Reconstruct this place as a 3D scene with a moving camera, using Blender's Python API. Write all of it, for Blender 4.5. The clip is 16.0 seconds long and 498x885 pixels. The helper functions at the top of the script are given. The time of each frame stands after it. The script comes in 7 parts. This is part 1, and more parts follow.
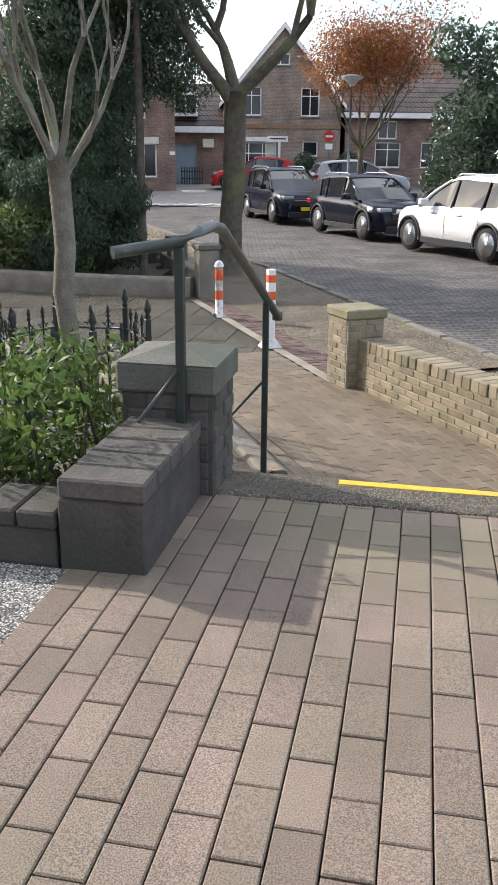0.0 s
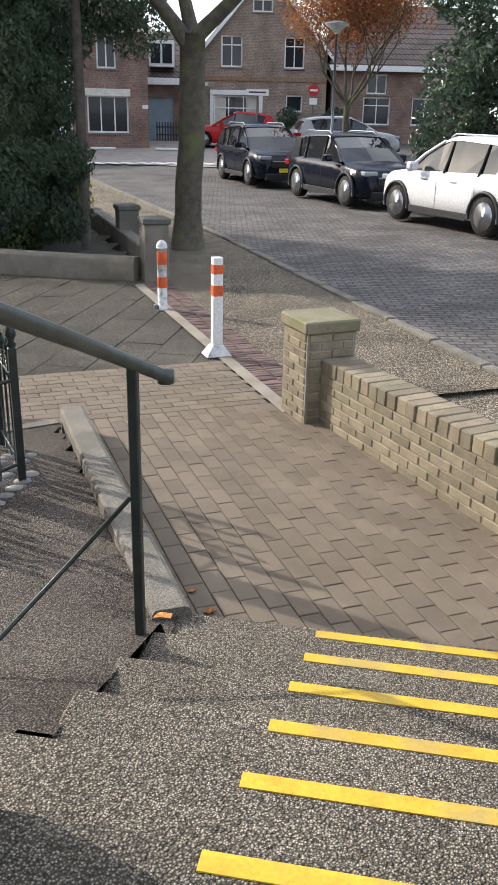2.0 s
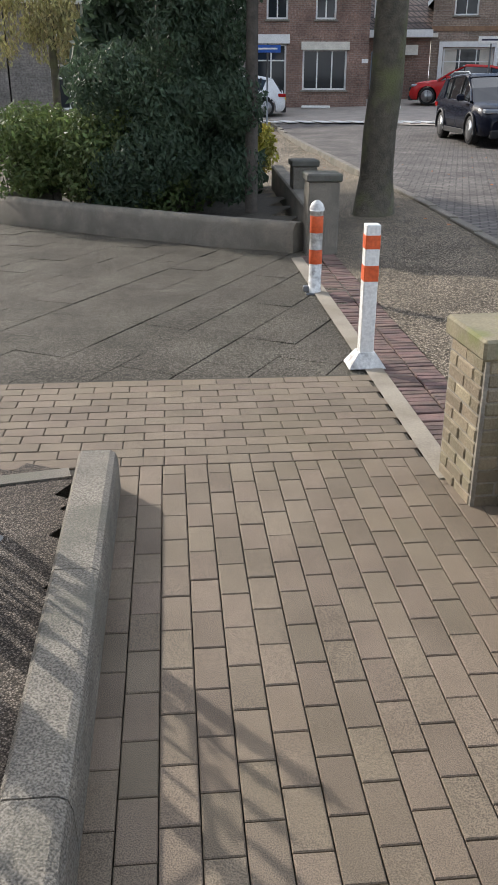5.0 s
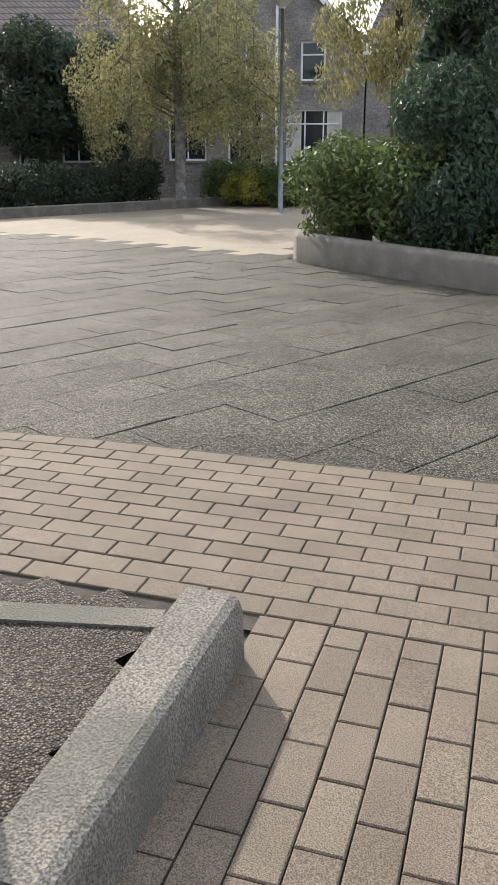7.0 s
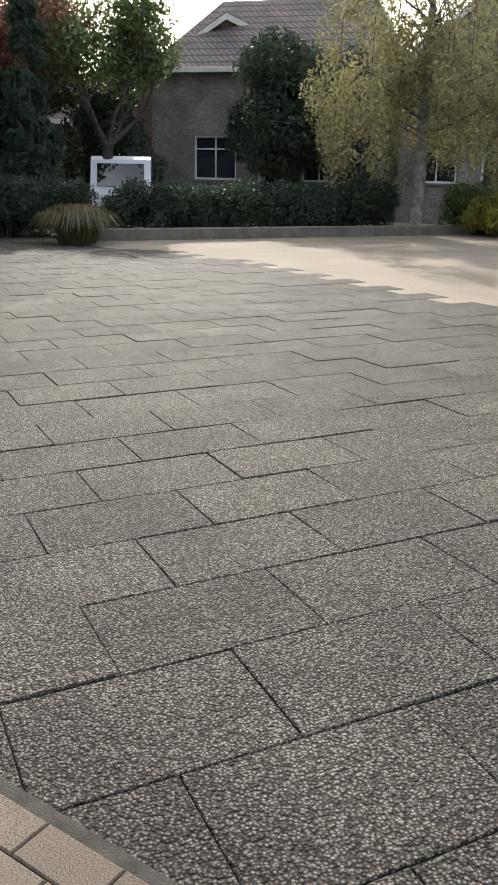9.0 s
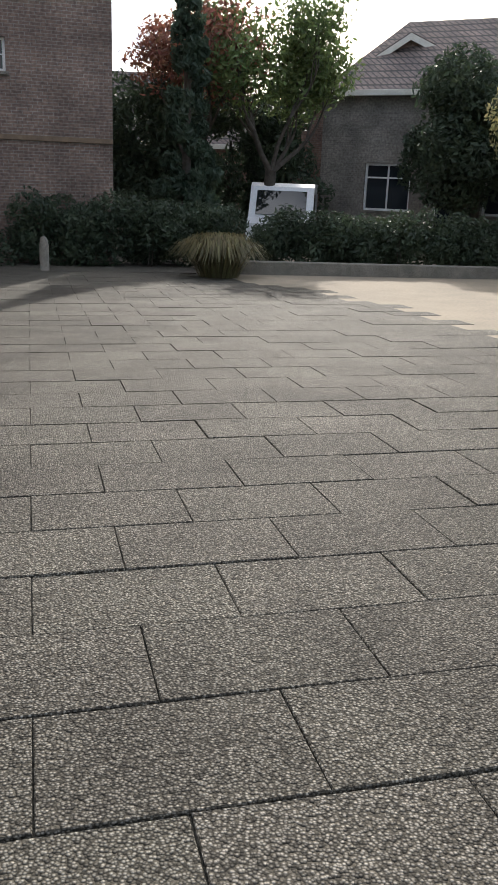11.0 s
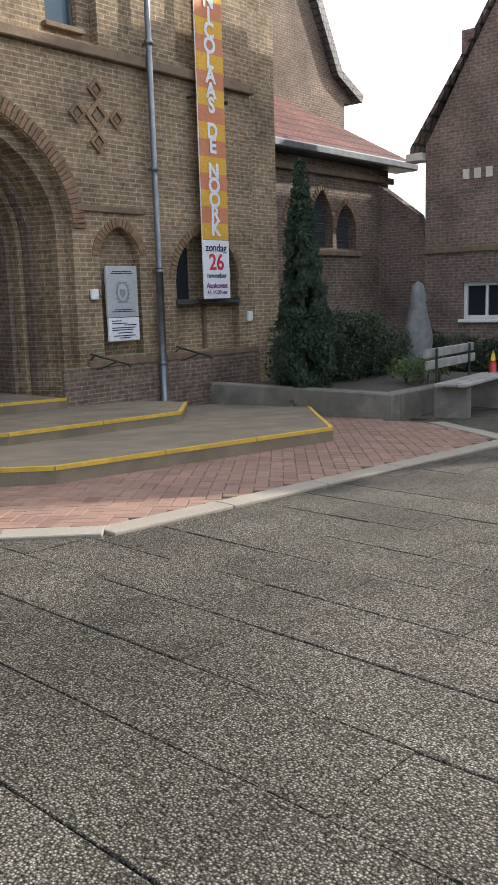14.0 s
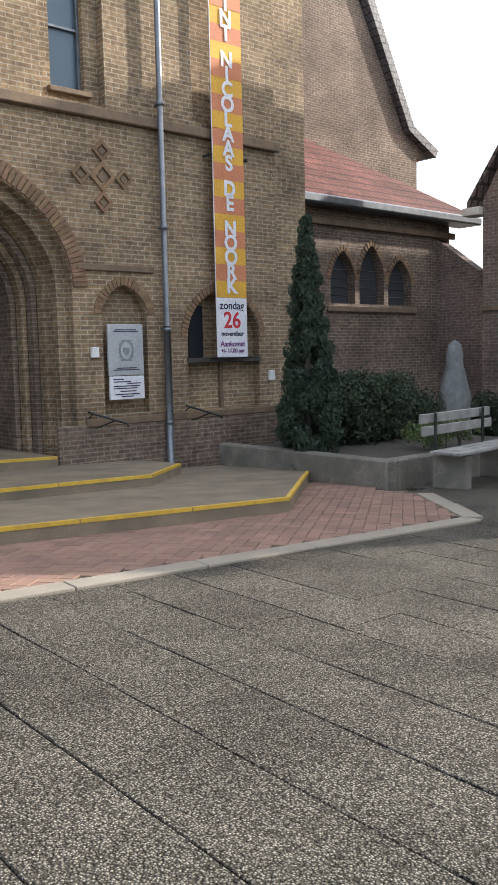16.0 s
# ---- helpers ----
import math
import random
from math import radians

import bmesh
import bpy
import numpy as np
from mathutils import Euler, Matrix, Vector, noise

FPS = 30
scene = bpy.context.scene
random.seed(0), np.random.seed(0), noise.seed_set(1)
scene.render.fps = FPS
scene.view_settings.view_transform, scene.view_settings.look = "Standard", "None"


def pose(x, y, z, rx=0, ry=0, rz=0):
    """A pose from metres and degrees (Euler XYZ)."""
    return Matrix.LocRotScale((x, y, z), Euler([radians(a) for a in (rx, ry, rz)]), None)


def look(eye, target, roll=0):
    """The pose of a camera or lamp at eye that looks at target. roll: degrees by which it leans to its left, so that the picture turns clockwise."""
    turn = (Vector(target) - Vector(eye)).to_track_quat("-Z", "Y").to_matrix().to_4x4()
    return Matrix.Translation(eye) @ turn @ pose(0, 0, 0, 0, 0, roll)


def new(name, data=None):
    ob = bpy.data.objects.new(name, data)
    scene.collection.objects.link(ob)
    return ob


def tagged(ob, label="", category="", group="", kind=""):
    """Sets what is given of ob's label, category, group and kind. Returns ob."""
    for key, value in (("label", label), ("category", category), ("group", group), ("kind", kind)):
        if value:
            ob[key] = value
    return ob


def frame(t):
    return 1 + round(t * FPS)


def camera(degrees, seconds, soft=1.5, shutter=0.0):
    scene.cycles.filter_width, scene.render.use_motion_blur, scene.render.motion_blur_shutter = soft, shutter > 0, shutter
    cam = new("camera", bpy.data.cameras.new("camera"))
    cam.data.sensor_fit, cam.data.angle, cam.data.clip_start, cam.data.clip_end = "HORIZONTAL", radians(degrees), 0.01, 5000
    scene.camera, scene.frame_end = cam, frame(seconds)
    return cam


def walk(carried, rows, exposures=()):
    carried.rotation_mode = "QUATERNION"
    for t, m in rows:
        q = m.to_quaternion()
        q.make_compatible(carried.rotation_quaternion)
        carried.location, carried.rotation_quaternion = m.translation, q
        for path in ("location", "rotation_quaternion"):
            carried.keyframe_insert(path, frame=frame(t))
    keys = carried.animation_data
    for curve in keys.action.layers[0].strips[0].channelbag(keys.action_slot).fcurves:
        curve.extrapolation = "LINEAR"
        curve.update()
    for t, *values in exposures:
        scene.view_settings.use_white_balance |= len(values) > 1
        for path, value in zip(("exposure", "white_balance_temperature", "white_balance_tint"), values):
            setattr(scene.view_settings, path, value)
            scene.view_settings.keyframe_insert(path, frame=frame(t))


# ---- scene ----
cam = camera(32.5, 16.0)
PATH = [
    (0, (-0.108, -1.357, 2.105), (-0.470, 0.506, 1.473), 0.6),
    (0.5, (-0.076, -0.849, 2.076), (-0.369, 0.986, 1.337), -0.5),
    (1, (-0.074, -0.296, 2.043), (-0.311, 1.520, 1.238), 0.1),
    (1.5, (-0.110, 0.248, 2.086), (-0.329, 2.085, 1.326), 0.6),
    (2, (-0.090, 0.795, 2.116), (-0.416, 2.632, 1.397), 1.2),
    (2.5, (-0.146, 1.369, 2.126), (-0.597, 3.192, 1.439), 1.2),
    (3, (-0.160, 1.859, 2.119), (-0.737, 3.640, 1.415), -0.0),
    (3.2, (-0.179, 2.016, 2.121), (-0.794, 3.770, 1.384), -0.8),
    (5.3, (-0.213, 3.442, 1.628), (-1.019, 5.094, 0.838), 0.1),
    (5.5, (-0.249, 3.593, 1.561), (-1.085, 5.230, 0.771), -0.1),
    (6, (-0.307, 3.934, 1.442), (-1.263, 5.505, 0.654), 0.5),
    (6.5, (-0.477, 4.349, 1.345), (-1.606, 5.840, 0.635), 0.1),
    (7, (-0.717, 4.819, 1.338), (-2.111, 6.086, 0.667), -0.1),
    (7.5, (-1.035, 5.294, 1.344), (-2.593, 6.369, 0.698), -0.3),
    (8, (-1.391, 5.867, 1.327), (-3.005, 6.881, 0.721), 1.0),
    (8.5, (-1.756, 6.340, 1.303), (-3.409, 7.289, 0.697), 2.1),
    (9, (-2.157, 6.814, 1.300), (-3.866, 7.637, 0.666), 1.0),
    (9.2, (-2.343, 6.976, 1.307), (-4.076, 7.750, 0.677), 1.5),
    (11.3, (-4.585, 8.242, 1.203), (-6.453, 8.643, 0.612), 2.1),
    (11.5, (-4.764, 8.386, 1.201), (-6.641, 8.717, 0.594), 2.0),
    (12, (-5.258, 8.729, 1.211), (-7.150, 8.814, 0.571), 1.3),
    (12.5, (-5.711, 9.112, 1.230), (-7.602, 8.839, 0.640), 1.0),
    (13, (-5.903, 9.056, 1.223), (-7.736, 8.452, 0.701), 0.7),
    (13.5, (-6.544, 9.005, 1.093), (-8.210, 7.986, 0.663), -0.3),
    (14, (-6.843, 9.157, 1.102), (-8.301, 7.829, 0.767), -1.7),
    (14.5, (-7.224, 9.318, 1.104), (-8.533, 7.836, 0.805), -2.8),
    (15, (-7.611, 9.514, 1.111), (-8.832, 7.957, 0.817), -2.8),
    (15.5, (-7.997, 9.680, 1.140), (-9.253, 8.143, 0.893), -1.6),
    (16, (-8.356, 9.926, 1.130), (-9.624, 8.393, 0.925), -1.3),
]
walk(cam, [(t, look(eye, target, roll)) for t, eye, target, roll in PATH],
     [(0, 0.98), (0.5, 0.85), (1.5, 0.85), (3, 0.85), (5.5, 0.7), (6, 0.82), (7, 1.0), (8, 0.68), (9, 0.88), (11.5, 0.7), (12.5, 0.75), (13, 0.85), (14, 1.15), (15, 1.25), (15.5, 1.45), (16, 1.22)])

# ---- light ----
SUN_YAW, SUN_EL = 70.0, 28.0
sun_dir = Vector((-math.sin(radians(SUN_YAW)) * math.cos(radians(SUN_EL)), math.cos(radians(SUN_YAW)) * math.cos(radians(SUN_EL)), math.sin(radians(SUN_EL))))
world = bpy.data.worlds.new("sky")
scene.world = world
world.use_nodes = True
wn = world.node_tree.nodes
wl = world.node_tree.links
bg = wn["Background"]
sky = wn.new("ShaderNodeTexSky")
sky.sky_type = "NISHITA"
sky.sun_disc = False
sky.sun_elevation = radians(SUN_EL)
sky.sun_rotation = radians(-SUN_YAW)
sky.air_density, sky.dust_density = 1.0, 2.0
# broken white cloud over the blue
tc = wn.new("ShaderNodeTexCoord")
mp = wn.new("ShaderNodeMapping")
mp.inputs["Scale"].default_value = (1.0, 1.0, 2.4)
cn = wn.new("ShaderNodeTexNoise")
cn.inputs["Scale"].default_value = 2.6
cn.inputs["Detail"].default_value = 7
cn.inputs["Roughness"].default_value = 0.55
cr = wn.new("ShaderNodeValToRGB")
cr.color_ramp.elements[0].position = 0.43
cr.color_ramp.elements[1].position = 0.62
mx = wn.new("ShaderNodeMixRGB")
mx.inputs["Color2"].default_value = (6.9, 7.2, 7.9, 1)
wl.new(tc.outputs["Generated"], mp.inputs["Vector"])
wl.new(mp.outputs["Vector"], cn.inputs["Vector"])
wl.new(cn.outputs["Fac"], cr.inputs["Fac"])
wl.new(cr.outputs["Color"], mx.inputs["Fac"])
wl.new(sky.outputs["Color"], mx.inputs["Color1"])
wl.new(mx.outputs["Color"], bg.inputs["Color"])
bg.inputs["Strength"].default_value = 0.15
sun = new("sun", bpy.data.lights.new("sun", "SUN"))
sun.data.energy, sun.data.angle, sun.data.color = 3.0, radians(0.6), (1.0, 0.94, 0.86)
sun.matrix_world = look((0, 0, 30), (-sun_dir[0], -sun_dir[1], 30 - sun_dir[2]))


# ---- materials ----
def mat(name, a, b=None, scale=8.0, rough=0.8, bump=0.3, fine=60.0, metal=0.0, stain=None, stain_scale=0.7, vary=0.0, spec=0.4, grain_fac=0.35, dist=0.01):
    """A surface with two scales of colour, a stain, piece-to-piece variation and fine relief."""
    m = bpy.data.materials.new(name)
    m.use_nodes = True
    n, l = m.node_tree.nodes, m.node_tree.links
    p = n["Principled BSDF"]
    p.inputs["Roughness"].default_value, p.inputs["Metallic"].default_value = rough, metal
    p.inputs["Specular IOR Level"].default_value = spec
    co = n.new("ShaderNodeTexCoord")
    src = n.new("ShaderNodeNewGeometry").outputs["Position"]
    n1 = n.new("ShaderNodeTexNoise")
    n1.inputs["Scale"].default_value, n1.inputs["Detail"].default_value = scale, 6
    n2 = n.new("ShaderNodeTexNoise")
    n2.inputs["Scale"].default_value, n2.inputs["Detail"].default_value = fine, 3
    l.new(src, n1.inputs["Vector"])
    l.new(src, n2.inputs["Vector"])
    b = b or tuple(v * 0.75 for v in a)
    mix = n.new("ShaderNodeMixRGB")
    mix.inputs["Color1"].default_value, mix.inputs["Color2"].default_value = (*a, 1), (*b, 1)
    ramp = n.new("ShaderNodeMapRange")
    ramp.inputs["From Min"].default_value, ramp.inputs["From Max"].default_value = 0.35, 0.65
    l.new(n1.outputs["Fac"], ramp.inputs["Value"])
    l.new(ramp.outputs["Result"], mix.inputs["Fac"])
    out = mix.outputs["Color"]
    grain = n.new("ShaderNodeMixRGB")
    grain.blend_type = "MULTIPLY"
    grain.inputs["Fac"].default_value = grain_fac
    l.new(out, grain.inputs["Color1"])
    gr = n.new("ShaderNodeMapRange")
    gritty = grain_fac > 0.7
    gr.inputs["From Min"].default_value, gr.inputs["From Max"].default_value = (0.36, 0.64) if gritty else (0.3, 0.7)
    gr.inputs["To Min"].default_value, gr.inputs["To Max"].default_value = (0.35, 1.6) if gritty else (0.55, 1.25)
    l.new(n2.outputs["Fac"], gr.inputs["Value"])
    l.new(gr.outputs["Result"], grain.inputs["Color2"])
    out = grain.outputs["Color"]
    if stain:
        n3 = n.new("ShaderNodeTexNoise")
        n3.inputs["Scale"].default_value, n3.inputs["Detail"].default_value = stain_scale, 5
        l.new(src, n3.inputs["Vector"])
        r3 = n.new("ShaderNodeMapRange")
        r3.inputs["From Min"].default_value, r3.inputs["From Max"].default_value = 0.48, 0.68
        r3.inputs["To Max"].default_value = 0.8
        l.new(n3.outputs["Fac"], r3.inputs["Value"])
        s = n.new("ShaderNodeMixRGB")
        s.inputs["Color2"].default_value = (*stain, 1)
        l.new(r3.outputs["Result"], s.inputs["Fac"])
        l.new(out, s.inputs["Color1"])
        out = s.outputs["Color"]
    if vary:
        oi = n.new("ShaderNodeObjectInfo")
        g2 = n.new("ShaderNodeNewGeometry")
        add = n.new("ShaderNodeMath")
        add.operation = "ADD"
        l.new(oi.outputs["Random"], add.inputs[0])
        l.new(g2.outputs["Random Per Island"], add.inputs[1])
        fr = n.new("ShaderNodeMath")
        fr.operation = "FRACT"
        l.new(add.outputs[0], fr.inputs[0])
        v = n.new("ShaderNodeMapRange")
        v.inputs["To Min"].default_value, v.inputs["To Max"].default_value = 1 - vary, 1 + vary
        l.new(fr.outputs[0], v.inputs["Value"])
        hs = n.new("ShaderNodeHueSaturation")
        l.new(v.outputs["Result"], hs.inputs["Value"])
        h2 = n.new("ShaderNodeMapRange")
        h2.inputs["To Min"].default_value, h2.inputs["To Max"].default_value = 0.5 - 0.05 * vary, 0.5 + 0.05 * vary
        fr2 = n.new("ShaderNodeMath")
        fr2.operation = "MULTIPLY_ADD"
        fr2.inputs[1].default_value, fr2.inputs[2].default_value = 7.31, 0.0
        l.new(fr.outputs[0], fr2.inputs[0])
        fr3 = n.new("ShaderNodeMath")
        fr3.operation = "FRACT"
        l.new(fr2.outputs[0], fr3.inputs[0])
        l.new(fr3.outputs[0], h2.inputs["Value"])
        l.new(h2.outputs["Result"], hs.inputs["Hue"])
        l.new(out, hs.inputs["Color"])
        out = hs.outputs["Color"]
    l.new(out, p.inputs["Base Color"])
    if bump:
        bp = n.new("ShaderNodeBump")
        bp.inputs["Strength"].default_value, bp.inputs["Distance"].default_value = bump, dist
        l.new(n2.outputs["Fac"], bp.inputs["Height"])
        l.new(bp.outputs["Normal"], p.inputs["Normal"])
    return m


def aggregate(name, light, dark, size=90.0, rough=0.6, spec=0.25):
    """Washed concrete: rounded pebbles pressed into a darker paste."""
    m = mat(name, light, dark, scale=2.0, fine=200, rough=rough, bump=0.0, stain=tuple(v * 0.7 for v in dark), stain_scale=0.5, vary=0.10, spec=spec)
    n, l = m.node_tree.nodes, m.node_tree.links
    p = n["Principled BSDF"]
    g = n.new("ShaderNodeNewGeometry")
    vo = n.new("ShaderNodeTexVoronoi")
    vo.inputs["Scale"].default_value = size
    l.new(g.outputs["Position"], vo.inputs["Vector"])
    r = n.new("ShaderNodeValToRGB")
    r.color_ramp.elements[0].position, r.color_ramp.elements[0].color = 0.22, (1.35, 1.35, 1.35, 1)
    r.color_ramp.elements[1].position, r.color_ramp.elements[1].color = 0.57, (0.32, 0.312, 0.29, 1)
    l.new(vo.outputs["Distance"], r.inputs["Fac"])
    sep = n.new("ShaderNodeSeparateColor")
    l.new(vo.outputs["Color"], sep.inputs["Color"])
    mr = n.new("ShaderNodeMapRange")
    mr.inputs["To Min"].default_value, mr.inputs["To Max"].default_value = 0.35, 1.6
    l.new(sep.outputs[0], mr.inputs["Value"])
    old = p.inputs["Base Color"].links[0].from_socket
    m1 = n.new("ShaderNodeMixRGB")
    m1.blend_type = "MULTIPLY"
    m1.inputs["Fac"].default_value = 1.0
    l.new(old, m1.inputs["Color1"])
    l.new(r.outputs["Color"], m1.inputs["Color2"])
    m2 = n.new("ShaderNodeMixRGB")
    m2.blend_type = "MULTIPLY"
    m2.inputs["Fac"].default_value = 1.0
    l.new(m1.outputs["Color"], m2.inputs["Color1"])
    l.new(mr.outputs["Result"], m2.inputs["Color2"])
    l.new(m2.outputs["Color"], p.inputs["Base Color"])
    inv = n.new("ShaderNodeMath")
    inv.operation = "MULTIPLY"
    inv.inputs[1].default_value = -1.0
    l.new(vo.outputs["Distance"], inv.inputs[0])
    bp = n.new("ShaderNodeBump")
    bp.inputs["Strength"].default_value, bp.inputs["Distance"].default_value = 0.9, 0.006
    l.new(inv.outputs[0], bp.inputs["Height"])
    l.new(bp.outputs["Normal"], p.inputs["Normal"])
    return m


def brickwork(name, a, b, mortar, course=0.0625, length=0.21, axis="xz", rough=0.85, size=0.01, turn=0.0, bump=0.6, offset=0.5):
    """Bricks in half bond on a wall that runs along local x (axis xz) or on the ground (xy)."""
    m = bpy.data.materials.new(name)
    m.use_nodes = True
    n, l = m.node_tree.nodes, m.node_tree.links
    p = n["Principled BSDF"]
    p.inputs["Roughness"].default_value = rough
    p.inputs["Specular IOR Level"].default_value = 0.3
    co = n.new("ShaderNodeTexCoord")
    src = co.outputs["Object"]
    if axis == "xz":
        sp = n.new("ShaderNodeSeparateXYZ")
        l.new(src, sp.inputs[0])
        ad = n.new("ShaderNodeMath")
        ad.operation = "ADD"
        l.new(sp.outputs["X"], ad.inputs[0])
        l.new(sp.outputs["Y"], ad.inputs[1])
        cb = n.new("ShaderNodeCombineXYZ")
        l.new(ad.outputs[0], cb.inputs["X"])
        l.new(sp.outputs["Z"], cb.inputs["Y"])
        vec = cb.outputs[0]
    else:
        mpn = n.new("ShaderNodeMapping")
        mpn.inputs["Rotation"].default_value = (0, 0, radians(turn))
        l.new(src, mpn.inputs["Vector"])
        vec = mpn.outputs[0]
    br = n.new("ShaderNodeTexBrick")
    br.offset = offset
    br.inputs["Scale"].default_value = 1.0
    br.inputs["Brick Width"].default_value, br.inputs["Row Height"].default_value = length, course
    br.inputs["Mortar Size"].default_value, br.inputs["Mortar Smooth"].default_value = size, 0.2
    br.inputs["Color1"].default_value, br.inputs["Color2"].default_value, br.inputs["Mortar"].default_value = (*a, 1), (*b, 1), (*mortar, 1)
    l.new(vec, br.inputs["Vector"])
    no = n.new("ShaderNodeTexNoise")
    no.inputs["Scale"].default_value, no.inputs["Detail"].default_value = 1.1, 6
    l.new(src, no.inputs["Vector"])
    mr = n.new("ShaderNodeMapRange")
    mr.inputs["From Min"].default_value, mr.inputs["From Max"].default_value = 0.3, 0.7
    mr.inputs["To Min"].default_value, mr.inputs["To Max"].default_value = 0.62, 1.25
    l.new(no.outputs["Fac"], mr.inputs["Value"])
    n5 = n.new("ShaderNodeTexNoise")
    n5.inputs["Scale"].default_value, n5.inputs["Detail"].default_value = 14.0, 4
    l.new(src, n5.inputs["Vector"])
    mr5 = n.new("ShaderNodeMapRange")
    mr5.inputs["From Min"].default_value, mr5.inputs["From Max"].default_value = 0.3, 0.7
    mr5.inputs["To Min"].default_value, mr5.inputs["To Max"].default_value = 0.65, 1.3
    l.new(n5.outputs["Fac"], mr5.inputs["Value"])
    mu = n.new("ShaderNodeMath")
    mu.operation = "MULTIPLY"
    l.new(mr.outputs["Result"], mu.inputs[0])
    l.new(mr5.outputs["Result"], mu.inputs[1])
    mix = n.new("ShaderNodeMixRGB")
    mix.blend_type = "MULTIPLY"
    mix.inputs["Fac"].default_value = 1.0
    l.new(br.outputs["Color"], mix.inputs["Color1"])
    l.new(mu.outputs[0], mix.inputs["Color2"])
    l.new(mix.outputs["Color"], p.inputs["Base Color"])
    bp = n.new("ShaderNodeBump")
    bp.invert = True
    bp.inputs["Strength"].default_value, bp.inputs["Distance"].default_value = bump, 0.008
    l.new(br.outputs["Fac"], bp.inputs["Height"])
    l.new(bp.outputs["Normal"], p.inputs["Normal"])
    return m


def glass(name, tint=(0.02, 0.025, 0.03), rough=0.05):
    m = bpy.data.materials.new(name)
    m.use_nodes = True
    p = m.node_tree.nodes["Principled BSDF"]
    p.inputs["Base Color"].default_value = (*tint, 1)
    p.inputs["Roughness"].default_value = rough
    p.inputs["Specular IOR Level"].default_value = 0.35
    return m


M_TERRACE = mat("terrace_paver", (0.225, 0.170, 0.136), (0.175, 0.138, 0.107), scale=3, fine=280, rough=0.85, bump=0.5, vary=0.17, dist=0.004, grain_fac=0.75, stain=(0.18, 0.158, 0.105), stain_scale=1.1)
M_PATH = mat("path_paver", (0.185, 0.147, 0.108), (0.148, 0.117, 0.085), scale=3, fine=280, rough=0.85, bump=0.5, vary=0.13, dist=0.004, grain_fac=0.75, stain=(0.152, 0.12, 0.08), stain_scale=0.8)
M_CHURCHPAVE = mat("red_paver", (0.27, 0.165, 0.12), (0.21, 0.13, 0.098), scale=3, fine=120, rough=0.85, bump=0.4, vary=0.15, dist=0.004)
M_TAN = mat("tan_paving", (0.30, 0.245, 0.175), (0.24, 0.20, 0.145), scale=1.2, fine=25, rough=0.9, bump=0.3, stain=(0.27, 0.22, 0.16), stain_scale=0.4)
M_JOINT = mat("joint_sand", (0.085, 0.075, 0.06), (0.05, 0.045, 0.035), scale=20, fine=200, rough=0.95, bump=0.4)
M_SLAB = aggregate("washed_slab", (0.185, 0.170, 0.142), (0.14, 0.128, 0.108), size=120, rough=0.72, spec=0.10)
M_STEP = aggregate("washed_step", (0.36, 0.315, 0.25), (0.28, 0.245, 0.195), size=170, rough=0.8)
M_GRAVEL = aggregate("dark_gravel", (0.22, 0.185, 0.155), (0.14, 0.115, 0.095), size=150, rough=0.8)
M_LIGHTGRAVEL = aggregate("light_gravel", (0.44, 0.43, 0.41), (0.33, 0.32, 0.30), size=130, rough=0.8)
M_ROAD = brickwork("road_brick", (0.16, 0.142, 0.13), (0.115, 0.105, 0.10), (0.05, 0.047, 0.042), course=0.10, length=0.21, axis="xy", turn=-12, size=0.012)
M_SIDEWALK = aggregate("sidewalk", (0.33, 0.28, 0.215), (0.25, 0.215, 0.165), size=75, rough=0.85, spec=0.15)
M_GUTTER = mat("gutter_clinker", (0.16, 0.10, 0.085), (0.10, 0.07, 0.06), scale=8, fine=90, rough=0.8, vary=0.3)
M_CONCRETE = mat("old_concrete", (0.235, 0.212, 0.175), (0.165, 0.15, 0.125), scale=5, fine=150, rough=0.9, bump=0.7, grain_fac=0.75, stain=(0.13, 0.125, 0.10), stain_scale=2.2)
M_PALE = mat("pale_concrete", (0.31, 0.275, 0.22), (0.26, 0.23, 0.185), scale=3, fine=80, rough=0.9, stain=(0.28, 0.25, 0.2), stain_scale=1.5)
M_DARKSTONE = mat("dark_weathered_brick", (0.10, 0.088, 0.078), (0.06, 0.055, 0.05), scale=7, fine=70, rough=0.9, bump=0.6, stain=(0.05, 0.055, 0.04), stain_scale=3, vary=0.18)
M_CAPSTONE = mat("cap_stone", (0.145, 0.14, 0.12), (0.095, 0.093, 0.082), scale=6, fine=80, rough=0.85, bump=0.5, stain=(0.09, 0.10, 0.075), stain_scale=3)
M_YBRICK = mat("sand_brick", (0.29, 0.24, 0.165), (0.22, 0.185, 0.125), scale=9, fine=90, rough=0.9, bump=0.6, vary=0.22, stain=(0.2, 0.18, 0.12), stain_scale=4)
M_MORTAR = mat("mortar", (0.30, 0.27, 0.22), (0.22, 0.2, 0.165), scale=9, fine=90, rough=0.95)
M_YCAP = mat("mossy_cap", (0.25, 0.22, 0.145), (0.19, 0.17, 0.115), scale=7, fine=80, rough=0.9, stain=(0.16, 0.17, 0.06), stain_scale=5)
M_YELLOW = mat("yellow_paint", (0.72, 0.47, 0.04), (0.60, 0.38, 0.03), scale=10, fine=90, rough=0.6, bump=0.2, stain=(0.42, 0.31, 0.10), stain_scale=6)
M_YELLOWOLD = mat("worn_yellow_edge", (0.66, 0.43, 0.05), (0.52, 0.34, 0.06), scale=10, fine=90, rough=0.7, bump=0.2)
